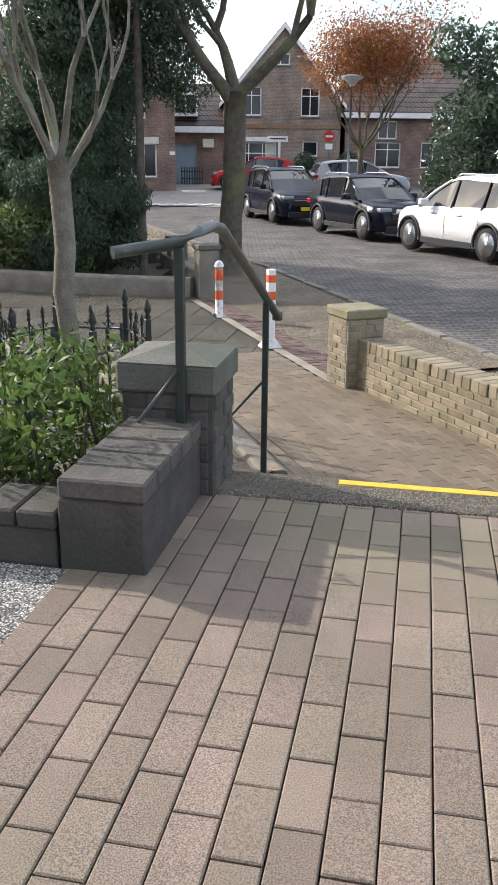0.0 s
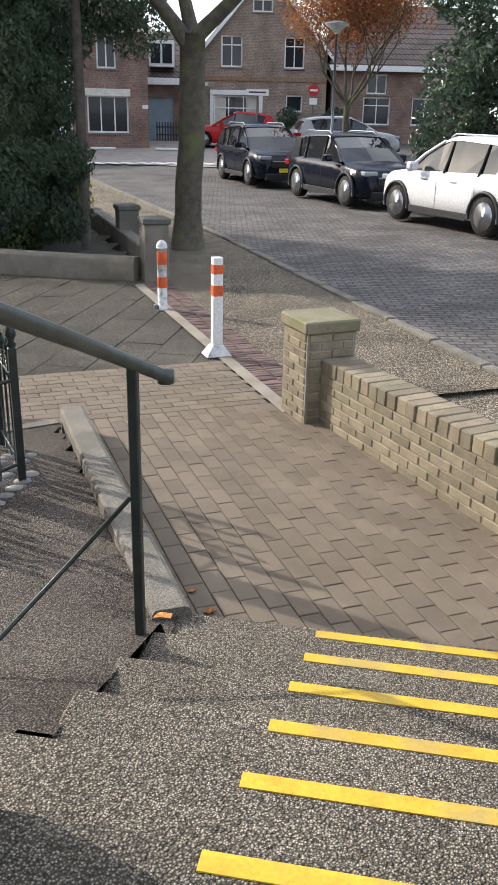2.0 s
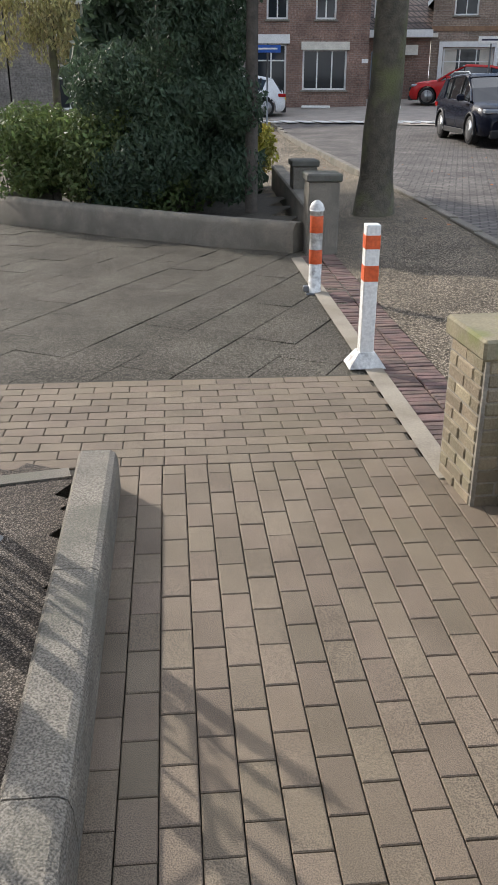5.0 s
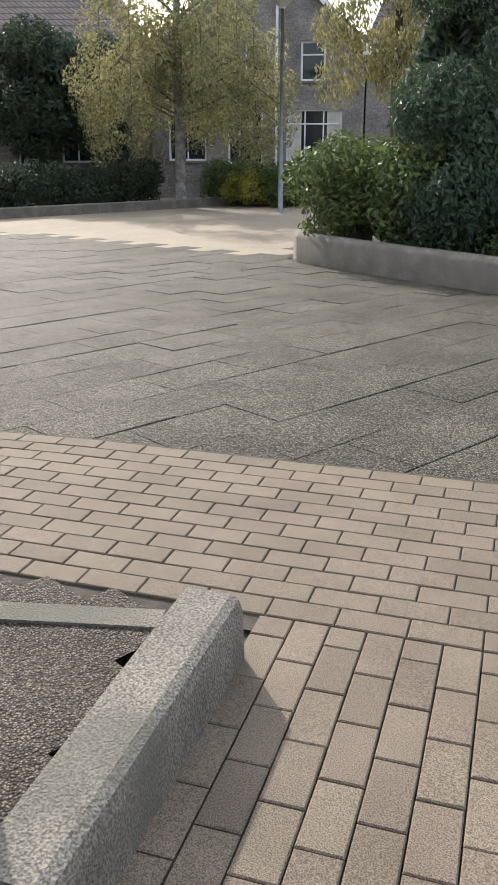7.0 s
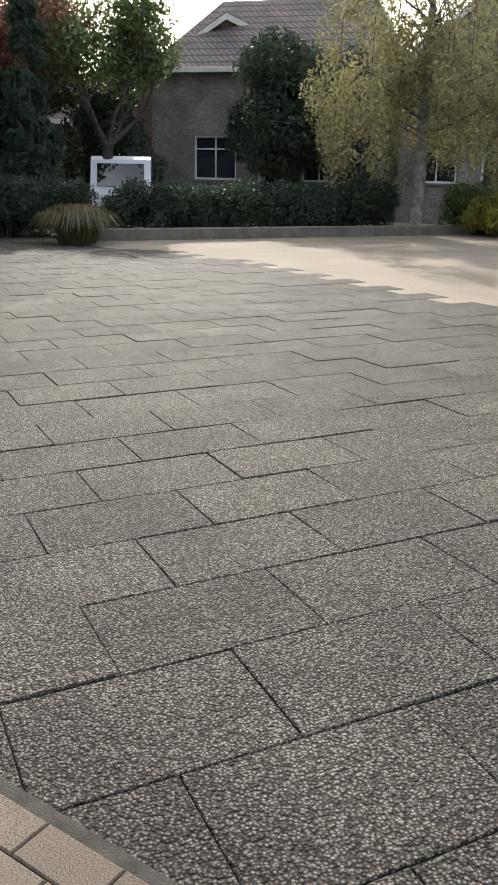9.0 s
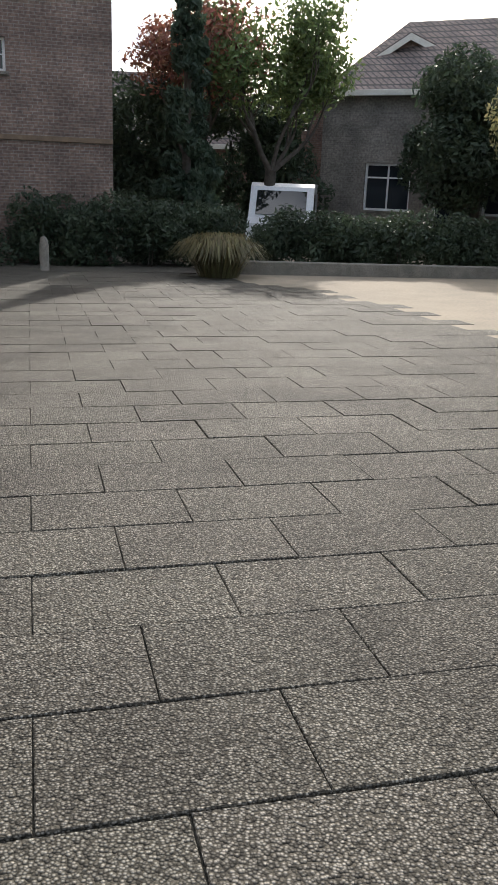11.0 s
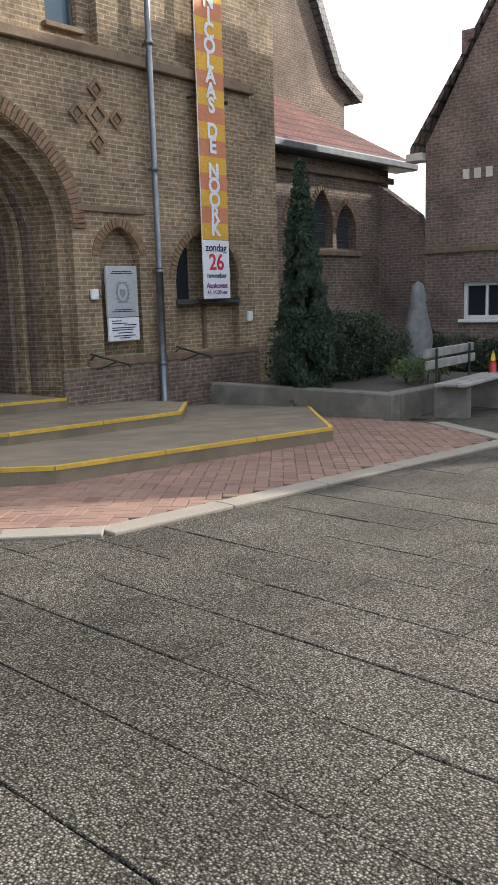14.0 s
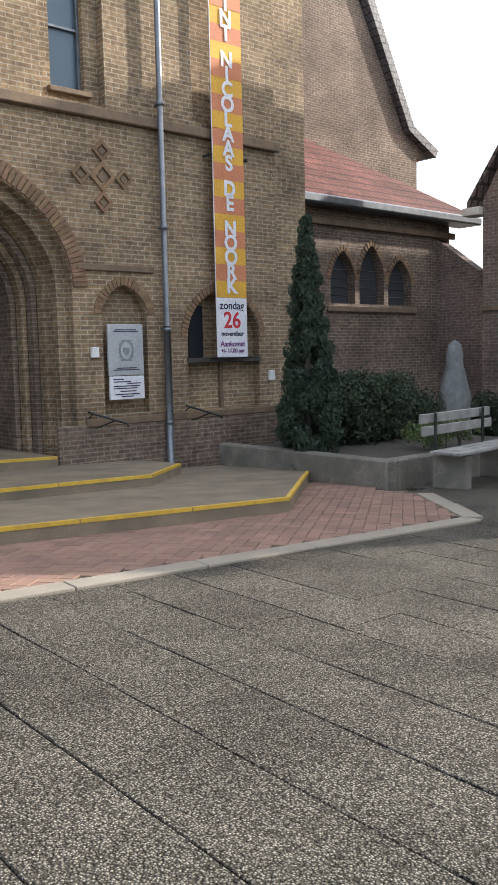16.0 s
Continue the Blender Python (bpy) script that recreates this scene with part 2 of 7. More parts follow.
M_IRON = mat("green_black_iron", (0.025, 0.035, 0.03), (0.015, 0.02, 0.018), scale=12, fine=70, rough=0.45, bump=0.15, spec=0.5)
M_RAIL = mat("worn_rail", (0.06, 0.072, 0.062), (0.035, 0.042, 0.037), scale=14, fine=80, rough=0.4, bump=0.1, spec=0.6)
M_WHITE = mat("white_paint", (0.78, 0.78, 0.76), (0.70, 0.70, 0.68), scale=5, fine=50, rough=0.5, bump=0.05)
M_WORNWHITE = mat("worn_white_paint", (0.72, 0.72, 0.70), (0.58, 0.58, 0.56), scale=18, fine=60, rough=0.55, stain=(0.22, 0.21, 0.2), stain_scale=16)
M_RED = mat("red_band", (0.72, 0.13, 0.04), (0.60, 0.10, 0.03), scale=12, fine=50, rough=0.5, bump=0.05)
M_BARK = mat("bark", (0.115, 0.10, 0.075), (0.07, 0.062, 0.048), scale=9, fine=45, rough=0.95, bump=0.9, dist=0.02, stain=(0.13, 0.14, 0.06), stain_scale=2.5)
M_BARKPALE = mat("grey_bark", (0.22, 0.20, 0.165), (0.15, 0.14, 0.115), scale=10, fine=50, rough=0.9, bump=0.7, dist=0.015, stain=(0.17, 0.18, 0.1), stain_scale=3)
M_BARKDARK = mat("dark_bark", (0.10, 0.085, 0.07), (0.06, 0.052, 0.043), scale=9, fine=45, rough=0.95, bump=0.8)
M_BIRCHBARK = mat("birch_bark", (0.30, 0.28, 0.25), (0.10, 0.095, 0.085), scale=6, fine=40, rough=0.8, bump=0.4)


def leaf(name, a, b, rough=0.55, vary=0.4):
    m = mat(name, a, b, scale=1.5, fine=30, rough=rough, bump=0.0, vary=vary)
    p = m.node_tree.nodes["Principled BSDF"]
    tr = m.node_tree.nodes.new("ShaderNodeBsdfTranslucent")
    ms = m.node_tree.nodes.new("ShaderNodeMixShader")
    ms.inputs["Fac"].default_value = 0.35
    l = m.node_tree.links
    l.new(p.inputs["Base Color"].links[0].from_socket, tr.inputs["Color"])
    l.new(p.outputs["BSDF"], ms.inputs[1])
    l.new(tr.outputs["BSDF"], ms.inputs[2])
    l.new(ms.outputs["Shader"], m.node_tree.nodes["Material Output"].inputs["Surface"])
    return m


L_HEDGE = leaf("privet_leaf", (0.13, 0.19, 0.045), (0.07, 0.12, 0.03))
L_CONIFER = leaf("conifer_leaf", (0.075, 0.115, 0.065), (0.05, 0.08, 0.05), vary=0.3)
L_DARKHEDGE = leaf("dark_hedge_leaf", (0.065, 0.09, 0.05), (0.045, 0.065, 0.04), vary=0.3)
L_CYPRESS = leaf("cypress_leaf", (0.06, 0.09, 0.055), (0.04, 0.065, 0.042), vary=0.25)
L_SHRUB = leaf("shrub_leaf", (0.15, 0.20, 0.07), (0.09, 0.13, 0.045))
L_YELLOW = leaf("yellow_leaf", (0.42, 0.36, 0.06), (0.25, 0.26, 0.05), vary=0.35)
L_BIRCH = leaf("birch_leaf", (0.35, 0.31, 0.14), (0.26, 0.26, 0.13), vary=0.4)
L_ORANGE = leaf("autumn_leaf", (0.36, 0.14, 0.04), (0.24, 0.10, 0.04), vary=0.4)
L_RUST = leaf("rust_leaf", (0.28, 0.12, 0.07), (0.2, 0.09, 0.06), vary=0.4)
L_HOLLY = leaf("holly_leaf", (0.07, 0.105, 0.06), (0.045, 0.075, 0.045), rough=0.3, vary=0.4)
L_GRASSY = leaf("ornamental_grass", (0.20, 0.17, 0.08), (0.13, 0.12, 0.06))
M_DEADLEAF = mat("fallen_leaf", (0.50, 0.19, 0.04), (0.34, 0.12, 0.03), scale=20, fine=60, rough=0.7, vary=0.3)

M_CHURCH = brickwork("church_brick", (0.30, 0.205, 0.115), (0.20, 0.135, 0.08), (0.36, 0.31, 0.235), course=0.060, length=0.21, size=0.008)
# church brick again, darkened: shade of plinth, porch and aisle put into the colour
M_CHURCHSHADE = brickwork("church_shaded_brick", (0.20, 0.14, 0.105), (0.145, 0.10, 0.078), (0.26, 0.225, 0.175), course=0.060, length=0.21, size=0.008)
M_VOUSSOIR = mat("voussoir_brick", (0.26, 0.165, 0.095), (0.19, 0.12, 0.075), scale=8, fine=80, rough=0.9, vary=0.22)
M_HOUSEBRICK = brickwork("house_brick", (0.26, 0.16, 0.125), (0.20, 0.125, 0.10), (0.24, 0.20, 0.17), course=0.065, length=0.22, size=0.008)
M_HOUSEPALE = brickwork("house_pale_brick", (0.30, 0.225, 0.17), (0.24, 0.175, 0.135), (0.33, 0.29, 0.25), course=0.065, length=0.22, size=0.008)
M_HOUSEGREY = brickwork("house_grey_brick", (0.26, 0.235, 0.21), (0.20, 0.18, 0.16), (0.25, 0.22, 0.19), course=0.065, length=0.22, size=0.008)
M_PRESB = brickwork("presbytery_brick", (0.22, 0.15, 0.12), (0.17, 0.12, 0.10), (0.25, 0.22, 0.19), course=0.065, length=0.21, size=0.008)
M_ROOFRED = brickwork("red_roof_tile", (0.19, 0.075, 0.055), (0.14, 0.058, 0.045), (0.07, 0.03, 0.025), course=0.22, length=0.20, size=0.025, rough=0.85)
M_ROOFDARK = brickwork("dark_roof_tile", (0.17, 0.125, 0.105), (0.13, 0.10, 0.09), (0.03, 0.025, 0.022), course=0.26, length=0.22, size=0.03, rough=0.6)
M_SLATE = brickwork("slate_roof", (0.14, 0.14, 0.145), (0.10, 0.10, 0.105), (0.03, 0.03, 0.03), course=0.16, length=0.22, size=0.015, rough=0.6)
M_TRIM = mat("cream_trim", (0.66, 0.63, 0.55), (0.56, 0.53, 0.46), scale=4, fine=40, rough=0.6, bump=0.1)
M_STRINGSTONE = mat("string_stone", (0.22, 0.155, 0.10), (0.16, 0.115, 0.08), scale=6, fine=60, rough=0.9)
M_DOORDARK = mat("dark_wood", (0.035, 0.028, 0.022), (0.022, 0.018, 0.015), scale=6, fine=60, rough=0.7)
M_GLASS = glass("window_glass")
M_BLUEGLASS = glass("blue_window_glass", (0.10, 0.15, 0.19), 0.25)
M_LEADGLASS = glass("leaded_glass", (0.05, 0.055, 0.06), 0.12)
M_ZINC = mat("zinc", (0.22, 0.235, 0.25), (0.16, 0.175, 0.19), scale=6, fine=40, rough=0.4, metal=0.7, bump=0.05)
M_CURTAIN = mat("curtain", (0.62, 0.58, 0.50), (0.50, 0.47, 0.41), scale=3, fine=30, rough=0.9, bump=0.1)
M_GARAGE = mat("blue_grey_door", (0.26, 0.32, 0.38), (0.22, 0.27, 0.32), scale=2, fine=30, rough=0.6, bump=0.1)
M_WOODGREY = mat("weathered_wood", (0.33, 0.32, 0.29), (0.22, 0.215, 0.20), scale=6, fine=60, rough=0.8, bump=0.4)
M_PLATE = mat("notice_metal", (0.55, 0.57, 0.58), (0.48, 0.50, 0.52), scale=3, fine=40, rough=0.35, metal=0.3, bump=0.02)
M_INK = mat("ink", (0.04, 0.04, 0.08), rough=0.7, bump=0.0)
M_INKRED = mat("red_ink", (0.65, 0.05, 0.06), rough=0.7, bump=0.0)
M_INKPURPLE = mat("purple_ink", (0.20, 0.05, 0.22), rough=0.7, bump=0.0)
M_INKGREY = mat("grey_print", (0.22, 0.24, 0.25), (0.3, 0.32, 0.33), rough=0.6, bump=0.0)
M_FLAGYELLOW = mat("banner_yellow", (0.74, 0.42, 0.05), (0.66, 0.36, 0.05), scale=2, fine=40, rough=0.7, bump=0.05)
M_FLAGORANGE = mat("banner_orange", (0.62, 0.24, 0.12), (0.55, 0.20, 0.10), scale=2, fine=40, rough=0.7, bump=0.05)
M_FLAGWHITE = mat("banner_white", (0.78, 0.78, 0.80), (0.72, 0.72, 0.75), scale=2, fine=40, rough=0.7, bump=0.05)
M_STATUE = mat("grey_stone_figure", (0.22, 0.225, 0.22), (0.15, 0.155, 0.15), scale=8, fine=60, rough=0.9)
M_TYRE = mat("tyre", (0.018, 0.018, 0.018), (0.012, 0.012, 0.012), scale=20, fine=90, rough=0.85)
M_RIM = mat("alloy", (0.50, 0.51, 0.52), (0.42, 0.43, 0.44), scale=8, fine=60, rough=0.3, metal=0.9, bump=0.02)
M_BLACKPLASTIC = mat("black_plastic", (0.02, 0.02, 0.021), (0.015, 0.015, 0.016), scale=10, fine=90, rough=0.6)


def paint(name, c):
    m = mat(name, c, tuple(v * 0.93 for v in c), scale=1.5, fine=30, rough=0.22, bump=0.0, spec=0.22)
    m.node_tree.nodes["Principled BSDF"].inputs["Coat Weight"].default_value = 0.08
    m.node_tree.nodes["Principled BSDF"].inputs["Coat Roughness"].default_value = 0.06
    return m


P_WHITE, P_NAVY, P_RED, P_SILVER = paint("white_car_paint", (0.74, 0.75, 0.76)), paint("navy_car_paint", (0.007, 0.009, 0.018)), paint("red_car_paint", (0.42, 0.02, 0.02)), paint("silver_car_paint", (0.40, 0.41, 0.43))
M_CARGLASS = glass("car_glass", (0.012, 0.014, 0.016), 0.03)
M_CARGLASS.node_tree.nodes["Principled BSDF"].inputs["Specular IOR Level"].default_value = 0.8
M_TAIL = glass("tail_lamp_red", (0.35, 0.01, 0.01), 0.1)
M_LAMPCLEAR = glass("lamp_clear", (0.28, 0.30, 0.32), 0.08)
M_NUMBERPLATE = mat("yellow_plate", (0.75, 0.55, 0.03), rough=0.5, bump=0.0)
M_SIGNRED = mat("sign_red", (0.55, 0.03, 0.03), rough=0.4, bump=0.0)
M_SIGNBLUE = mat("sign_blue", (0.02, 0.10, 0.42), rough=0.4, bump=0.0)
M_LAMPGLASS = mat("lamp_opal", (0.55, 0.55, 0.52), (0.48, 0.48, 0.46), rough=0.4, bump=0.0)


# ---- small mesh tools ----
def mesh_of(bm, name, *mats):
    me = bpy.data.meshes.new(name)
    bm.to_mesh(me)
    bm.free()
    for m in mats:
        me.materials.append(m)
    return me


def part(name, bm, material, parent=None, label=""):
    mats = material if isinstance(material, (list, tuple)) else [material]
    ob = new(name, mesh_of(bm, name, *mats))
    if parent is not None:
        ob.parent = parent
    if label:
        ob["label"] = label
    return ob


def thing(name, m, label, category, group="", kind=""):
    e = new(name)
    e.empty_display_size = 0.2
    e.matrix_world = m
    return tagged(e, label, category, group, kind)


def box(bm, x0, x1, y0, y1, z0, z1, bev=0.0, m=None, mi=0):
    g = bmesh.ops.create_cube(bm, size=1.0)
    vs = g["verts"]
    for v in vs:
        v.co = Vector((x0 + (v.co.x + 0.5) * (x1 - x0), y0 + (v.co.y + 0.5) * (y1 - y0), z0 + (v.co.z + 0.5) * (z1 - z0)))
    fs = {f for v in vs for f in v.link_faces}
    if bev:
        r = bmesh.ops.bevel(bm, geom=list({e for v in vs for e in v.link_edges}), offset=bev, segments=1, affect="EDGES")
        vs = list({v for f in r["faces"] for v in f.verts} | {v for v in vs if v.is_valid})
        fs = {f for v in vs for f in v.link_faces}
    if m is not None:
        bmesh.ops.transform(bm, matrix=m, verts=vs)
    if mi:
        for f in fs:
            f.material_index = mi
    return vs


def boxm(*a, **k):
    bm = bmesh.new()
    box(bm, *a, **k)
    return bm


def tube(bm, pts, radii, seg=8, cap=True, mi=0):
    """A swept round bar through points."""
    pts = [Vector(p) for p in pts]
    if not hasattr(radii, "__len__"):
        radii = [radii] * len(pts)
    rings = []
    ref = Vector((0.3, 0.9, 0.2))
    for i, p in enumerate(pts):
        d = (pts[min(i + 1, len(pts) - 1)] - pts[max(i - 1, 0)]).normalized()
        a = d.cross(ref)
        if a.length < 0.2:
            a = d.cross(Vector((0.9, 0.1, 0.3)))
        a.normalize()
        b = d.cross(a)
        rings.append([bm.verts.new(p + (a * math.cos(2 * math.pi * k / seg) + b * math.sin(2 * math.pi * k / seg)) * radii[i]) for k in range(seg)])
    for r0, r1 in zip(rings, rings[1:]):
        for k in range(seg):
            f = bm.faces.new((r0[k], r0[(k + 1) % seg], r1[(k + 1) % seg], r1[k]))
            f.smooth = True
            f.material_index = mi
    if cap:
        bm.faces.new(rings[0]).material_index = mi
        bm.faces.new(list(reversed(rings[-1]))).material_index = mi


def lathe(bm, prof, seg=16, at=(0, 0, 0), mi=0, cap=True):
    tube(bm, [(at[0], at[1], at[2] + z + 1e-5 * i) for i, (r, z) in enumerate(prof)], [max(r, 0.0005) for r, z in prof], seg, cap=cap, mi=mi)


def prism(bm, poly, z0, z1, mi=0):
    """An upright slab with the outline poly (x, y)."""
    lo = [bm.verts.new((x, y, z0)) for x, y in poly]
    hi = [bm.verts.new((x, y, z1)) for x, y in poly]
    fs = [bm.faces.new(hi), bm.faces.new(list(reversed(lo)))]
    n = len(poly)
    for i in range(n):
        fs.append(bm.faces.new((lo[i], lo[(i + 1) % n], hi[(i + 1) % n], hi[i])))
    for f in fs:
        f.material_index = mi
    bmesh.ops.recalc_face_normals(bm, faces=fs)


def extrude_xz(bm, poly, y0, y1, mi=0):
    """A slab standing in the xz plane with the outline poly (x, z)."""
    a = [bm.verts.new((x, y0, z)) for x, z in poly]
    b = [bm.verts.new((x, y1, z)) for x, z in poly]
    fs = [bm.faces.new(a), bm.faces.new(list(reversed(b)))]
    n = len(poly)
    for i in range(n):
        fs.append(bm.faces.new((a[i], b[i], b[(i + 1) % n], a[(i + 1) % n])))
    for f in fs:
        f.material_index = mi
    bmesh.ops.recalc_face_normals(bm, faces=fs)


def rnd(a, b):
    return random.uniform(a, b)


def leaf_cloud(centres, count, size, squash=1.0, droop=0.0, seed=0):
    """Many small leaf blades scattered through soft balls (centre, radius); numpy, one mesh."""
    rs = np.random.RandomState(seed)
    cen = np.array([c for c, r in centres], float)
    rad = np.array([r for c, r in centres], float)
    w = rad ** 2.2
    idx = rs.choice(len(cen), count, p=w / w.sum())
    d = rs.normal(size=(count, 3))
    d /= np.linalg.norm(d, axis=1)[:, None]
    rr = rad[idx] * rs.uniform(0.35, 1.0, count) ** 0.5
    pos = cen[idx] + d * rr[:, None] * np.array([1, 1, squash])
    n = d + rs.normal(size=(count, 3)) * 0.7
    n /= np.linalg.norm(n, axis=1)[:, None]
    t = np.cross(n, rs.normal(size=(count, 3)) + np.array([0, 0, -droop]))
    t /= np.linalg.norm(t, axis=1)[:, None] + 1e-9
    if droop:
        t = t * 0.6 + np.array([0, 0, -1.0]) * droop
        t /= np.linalg.norm(t, axis=1)[:, None]
    b = np.cross(n, t)
    s = size * rs.uniform(0.6, 1.35, count)[:, None]
    v = np.stack([pos - t * s, pos + b * s * 0.42 + n * s * 0.12, pos + t * s, pos - b * s * 0.42 + n * s * 0.12], 1).reshape(-1, 3)
    f = np.arange(count * 4).reshape(-1, 4)
    return v, f


def leaves_part(name, v, f, material, parent=None, label=""):
    me = bpy.data.meshes.new(name)
    me.from_pydata(v.tolist(), [], f.tolist())
    me.materials.append(material)
    ob = new(name, me)
    if parent is not None:
        ob.parent = parent
    if label:
        ob["label"] = label
    return ob


# ---- the lie of the land ----
SYAW = 30.0
S, R = Vector((-math.sin(radians(SYAW)), math.cos(radians(SYAW)), 0)), Vector((math.cos(radians(SYAW)), math.sin(radians(SYAW)), 0))
FALL, TERRACE = 0.03, 0.84


def uv(u, v, z=0.0):
    """Street frame: u across the street, v along it."""
    p = R * u + S * v
    return Vector((p.x, p.y, z))


def land(x, y):
    z = FALL * min(0.0, x + 4.0)
    if x < -5:
        z += 0.045 * max(-5.0, min(0.0, y - 5.2)) * min(1.0, (-5 - x) / 3)
    z = max(z, -0.95)
    w = min(1.0, max(0.0, (x + 4.6 + 0.577 * (y - 12)) / 3.0))
    w = max(w, min(1.0, max(0.0, (x + 21) / 5)) * min(1.0, max(0.0, (y - 22) / 8)))
    street = 0.0215 * min(6.5, max(0.0, y - 8.5)) + 0.048 * min(12.5, max(0.0, y - 27.5)) + 0.0235 * min(6.0, max(0.0, y - 40.0))
    return z * (1 - w) + w * street


def sheet(name, x0, x1, y0, y1, step, dz, material, keep=None, label="", category="", kind="structure"):
    """A ground sheet that follows the land."""
    bm = bmesh.new()
    nx, ny = max(1, int(round((x1 - x0) / step))), max(1, int(round((y1 - y0) / step)))
    g = {}
    for i in range(nx + 1):
        for j in range(ny + 1):
            x, y = x0 + (x1 - x0) * i / nx, y0 + (y1 - y0) * j / ny
            g[i, j] = (x, y)
    vs = {}

    def vert(k):
        if k not in vs:
            x, y = g[k]
            vs[k] = bm.verts.new((x, y, land(x, y) + dz))
        return vs[k]
    for i in range(nx):
        for j in range(ny):
            cx, cy = (g[i, j][0] + g[i + 1, j + 1][0]) / 2, (g[i, j][1] + g[i + 1, j + 1][1]) / 2
            if keep is None or keep(cx, cy):
                bm.faces.new([vert(k) for k in ((i, j), (i + 1, j), (i + 1, j + 1), (i, j + 1))])
    ob = part(name, bm, material)
    return tagged(ob, label, category, kind=kind)


def strip_uv(name, u0, u1, v0, v1, step, dz, material, label, category):
    """A sheet laid in the street frame."""
    bm = bmesh.new()
    nu, nv = max(1, int((u1 - u0) / step)), max(1, int((v1 - v0) / step))
    grid = [[bm.verts.new((p.x, p.y, land(p.x, p.y) + dz)) for j in range(nv + 1) for p in [uv(u0 + (u1 - u0) * i / nu, v0 + (v1 - v0) * j / nv)]] for i in range(nu + 1)]
    for i in range(nu):
        for j in range(nv):
            bm.faces.new((grid[i][j], grid[i + 1][j], grid[i + 1][j + 1], grid[i][j + 1]))
    return tagged(part(name, bm, material), label, category, kind="structure")


def inside(poly, x, y):
    c = False
    for (x0, y0), (x1, y1) in zip(poly, poly[1:] + poly[:1]):
        if (y0 > y) != (y1 > y) and x < (x1 - x0) * (y - y0) / (y1 - y0) + x0:
            c = not c
    return c


# ---- large structure: ground, road, plaza ----
def ground_sheet():
    bm = bmesh.new()
    xs = [-900, -300, -120, -70] + [-50 + 2.5 * i for i in range(37)] + [60, 120, 300, 900]
    ys = [-900, -300, -120, -60, -30] + [-15 + 2.5 * i for i in range(33)] + [80, 120, 300, 900]
    g = [[bm.verts.new((x, y, land(x, y) - 0.05)) for y in ys] for x in xs]
    for i in range(len(xs) - 1):
        for j in range(len(ys) - 1):
            bm.faces.new((g[i][j], g[i + 1][j], g[i + 1][j + 1], g[i][j + 1]))
    tagged(part("ground", bm, M_SIDEWALK), "grey-brown paved ground around the church square", "ground", kind="structure")


ground_sheet()
strip_uv("road", 4.95, 30.0, -14, 62, 1.0, -0.03, M_ROAD, "dark grey brick-paved street in the shade", "road")
strip_uv("pavement", 3.12, 4.83, 6.5, 17.5, 0.5, -0.004, M_SIDEWALK, "worn concrete pavement beside the bollards", "pavement")
bm = bmesh.new()
for i in range(60):
    v = -6 + i * 0.9
    box(bm, -0.06, 0.06, -0.445, 0.445, -0.2, 0.0, 0.01, Matrix.Translation(uv(4.89, v, land(*uv(4.89, v).xy) + 0.03)) @ pose(0, 0, 0, 0, 0, SYAW))
tagged(part("kerb", bm, M_CONCRETE), "grey concrete kerb stones along the street", "kerb", kind="structure")
# raised crossing with white teeth, far down the street
bm = bmesh.new()
for i in range(16):
    p = Vector((-13.5 + 0.55 * i, 31.0 + 0.13 * i, 0))
    box(bm, -0.17, 0.17, -0.55, 0.55, -0.02, 0.0, 0, Matrix.Translation((p.x, p.y, land(p.x, p.y) + 0.02)) @ pose(0, 0, 0, 0, 0, 40))
tagged(part("road_marking", bm, M_WHITE), "row of white painted teeth on the raised crossing", "road marking", kind="structure")
M_PLATEAU = mat("plateau_paving", (0.34, 0.30, 0.26), (0.27, 0.24, 0.21), scale=2, fine=40, rough=0.9)
sheet("crossing", -30, 10, 31.5, 43, 1.0, 0.0, M_PLATEAU, lambda x, y: x < -0.6 * (y - 31) + 2 and x > -24, "pale paved crossing at the end of the street", "pavement")
for i, x in enumerate((-15.5, -12.9, -10.2)):
    bm = boxm(-0.55, 0.55, -0.07, 0.07, 0, 0.10, 0.02)
    o = part("kerb_block", bm, M_WHITE)
    o.matrix_world = pose(x, 36.2 + 0.45 * i, land(x, 36.2 + 0.45 * i) + 0.005, 0, 0, 20)
    tagged(o, "white painted kerb block on the crossing", "kerb", group="white kerb blocks")

PLAZA = [(-3.2, 7.25), (-1.65, 8.22), (-3.7, 11.8), (-8.5, 12.7), (-11.5, 12.5), (-17.5, 12.2), (-19.2, 11.0), (-19.8, 8.2), (-18.6, 3.0), (-15.6, 4.1), (-14.6, 5.60), (-9.7, 5.45), (-9.0, 4.65), (-7.6, 4.72)]
sheet("plaza_bed", -20, -1.5, 3, 12.8, 0.25, -0.020, M_JOINT, lambda x, y: inside(PLAZA, x, y) or x < -18.4, "dark joints under the slabs of the square", "pavement")
sheet("tan_paving", -30, -6, 11.2, 24, 0.5, -0.012, M_TAN, lambda x, y: not inside(PLAZA, x, y) and y > 11.6 and x < -4.5 - 0.58 * (y - 12), "sunlit tan brick paving beyond the square", "pavement")
sheet("driveway", -30, -17.5, -4, 11.5, 0.5, -0.02, M_SLAB, lambda x, y: x < -18.8 or y < 5.0, "washed concrete paving before the presbytery", "pavement")

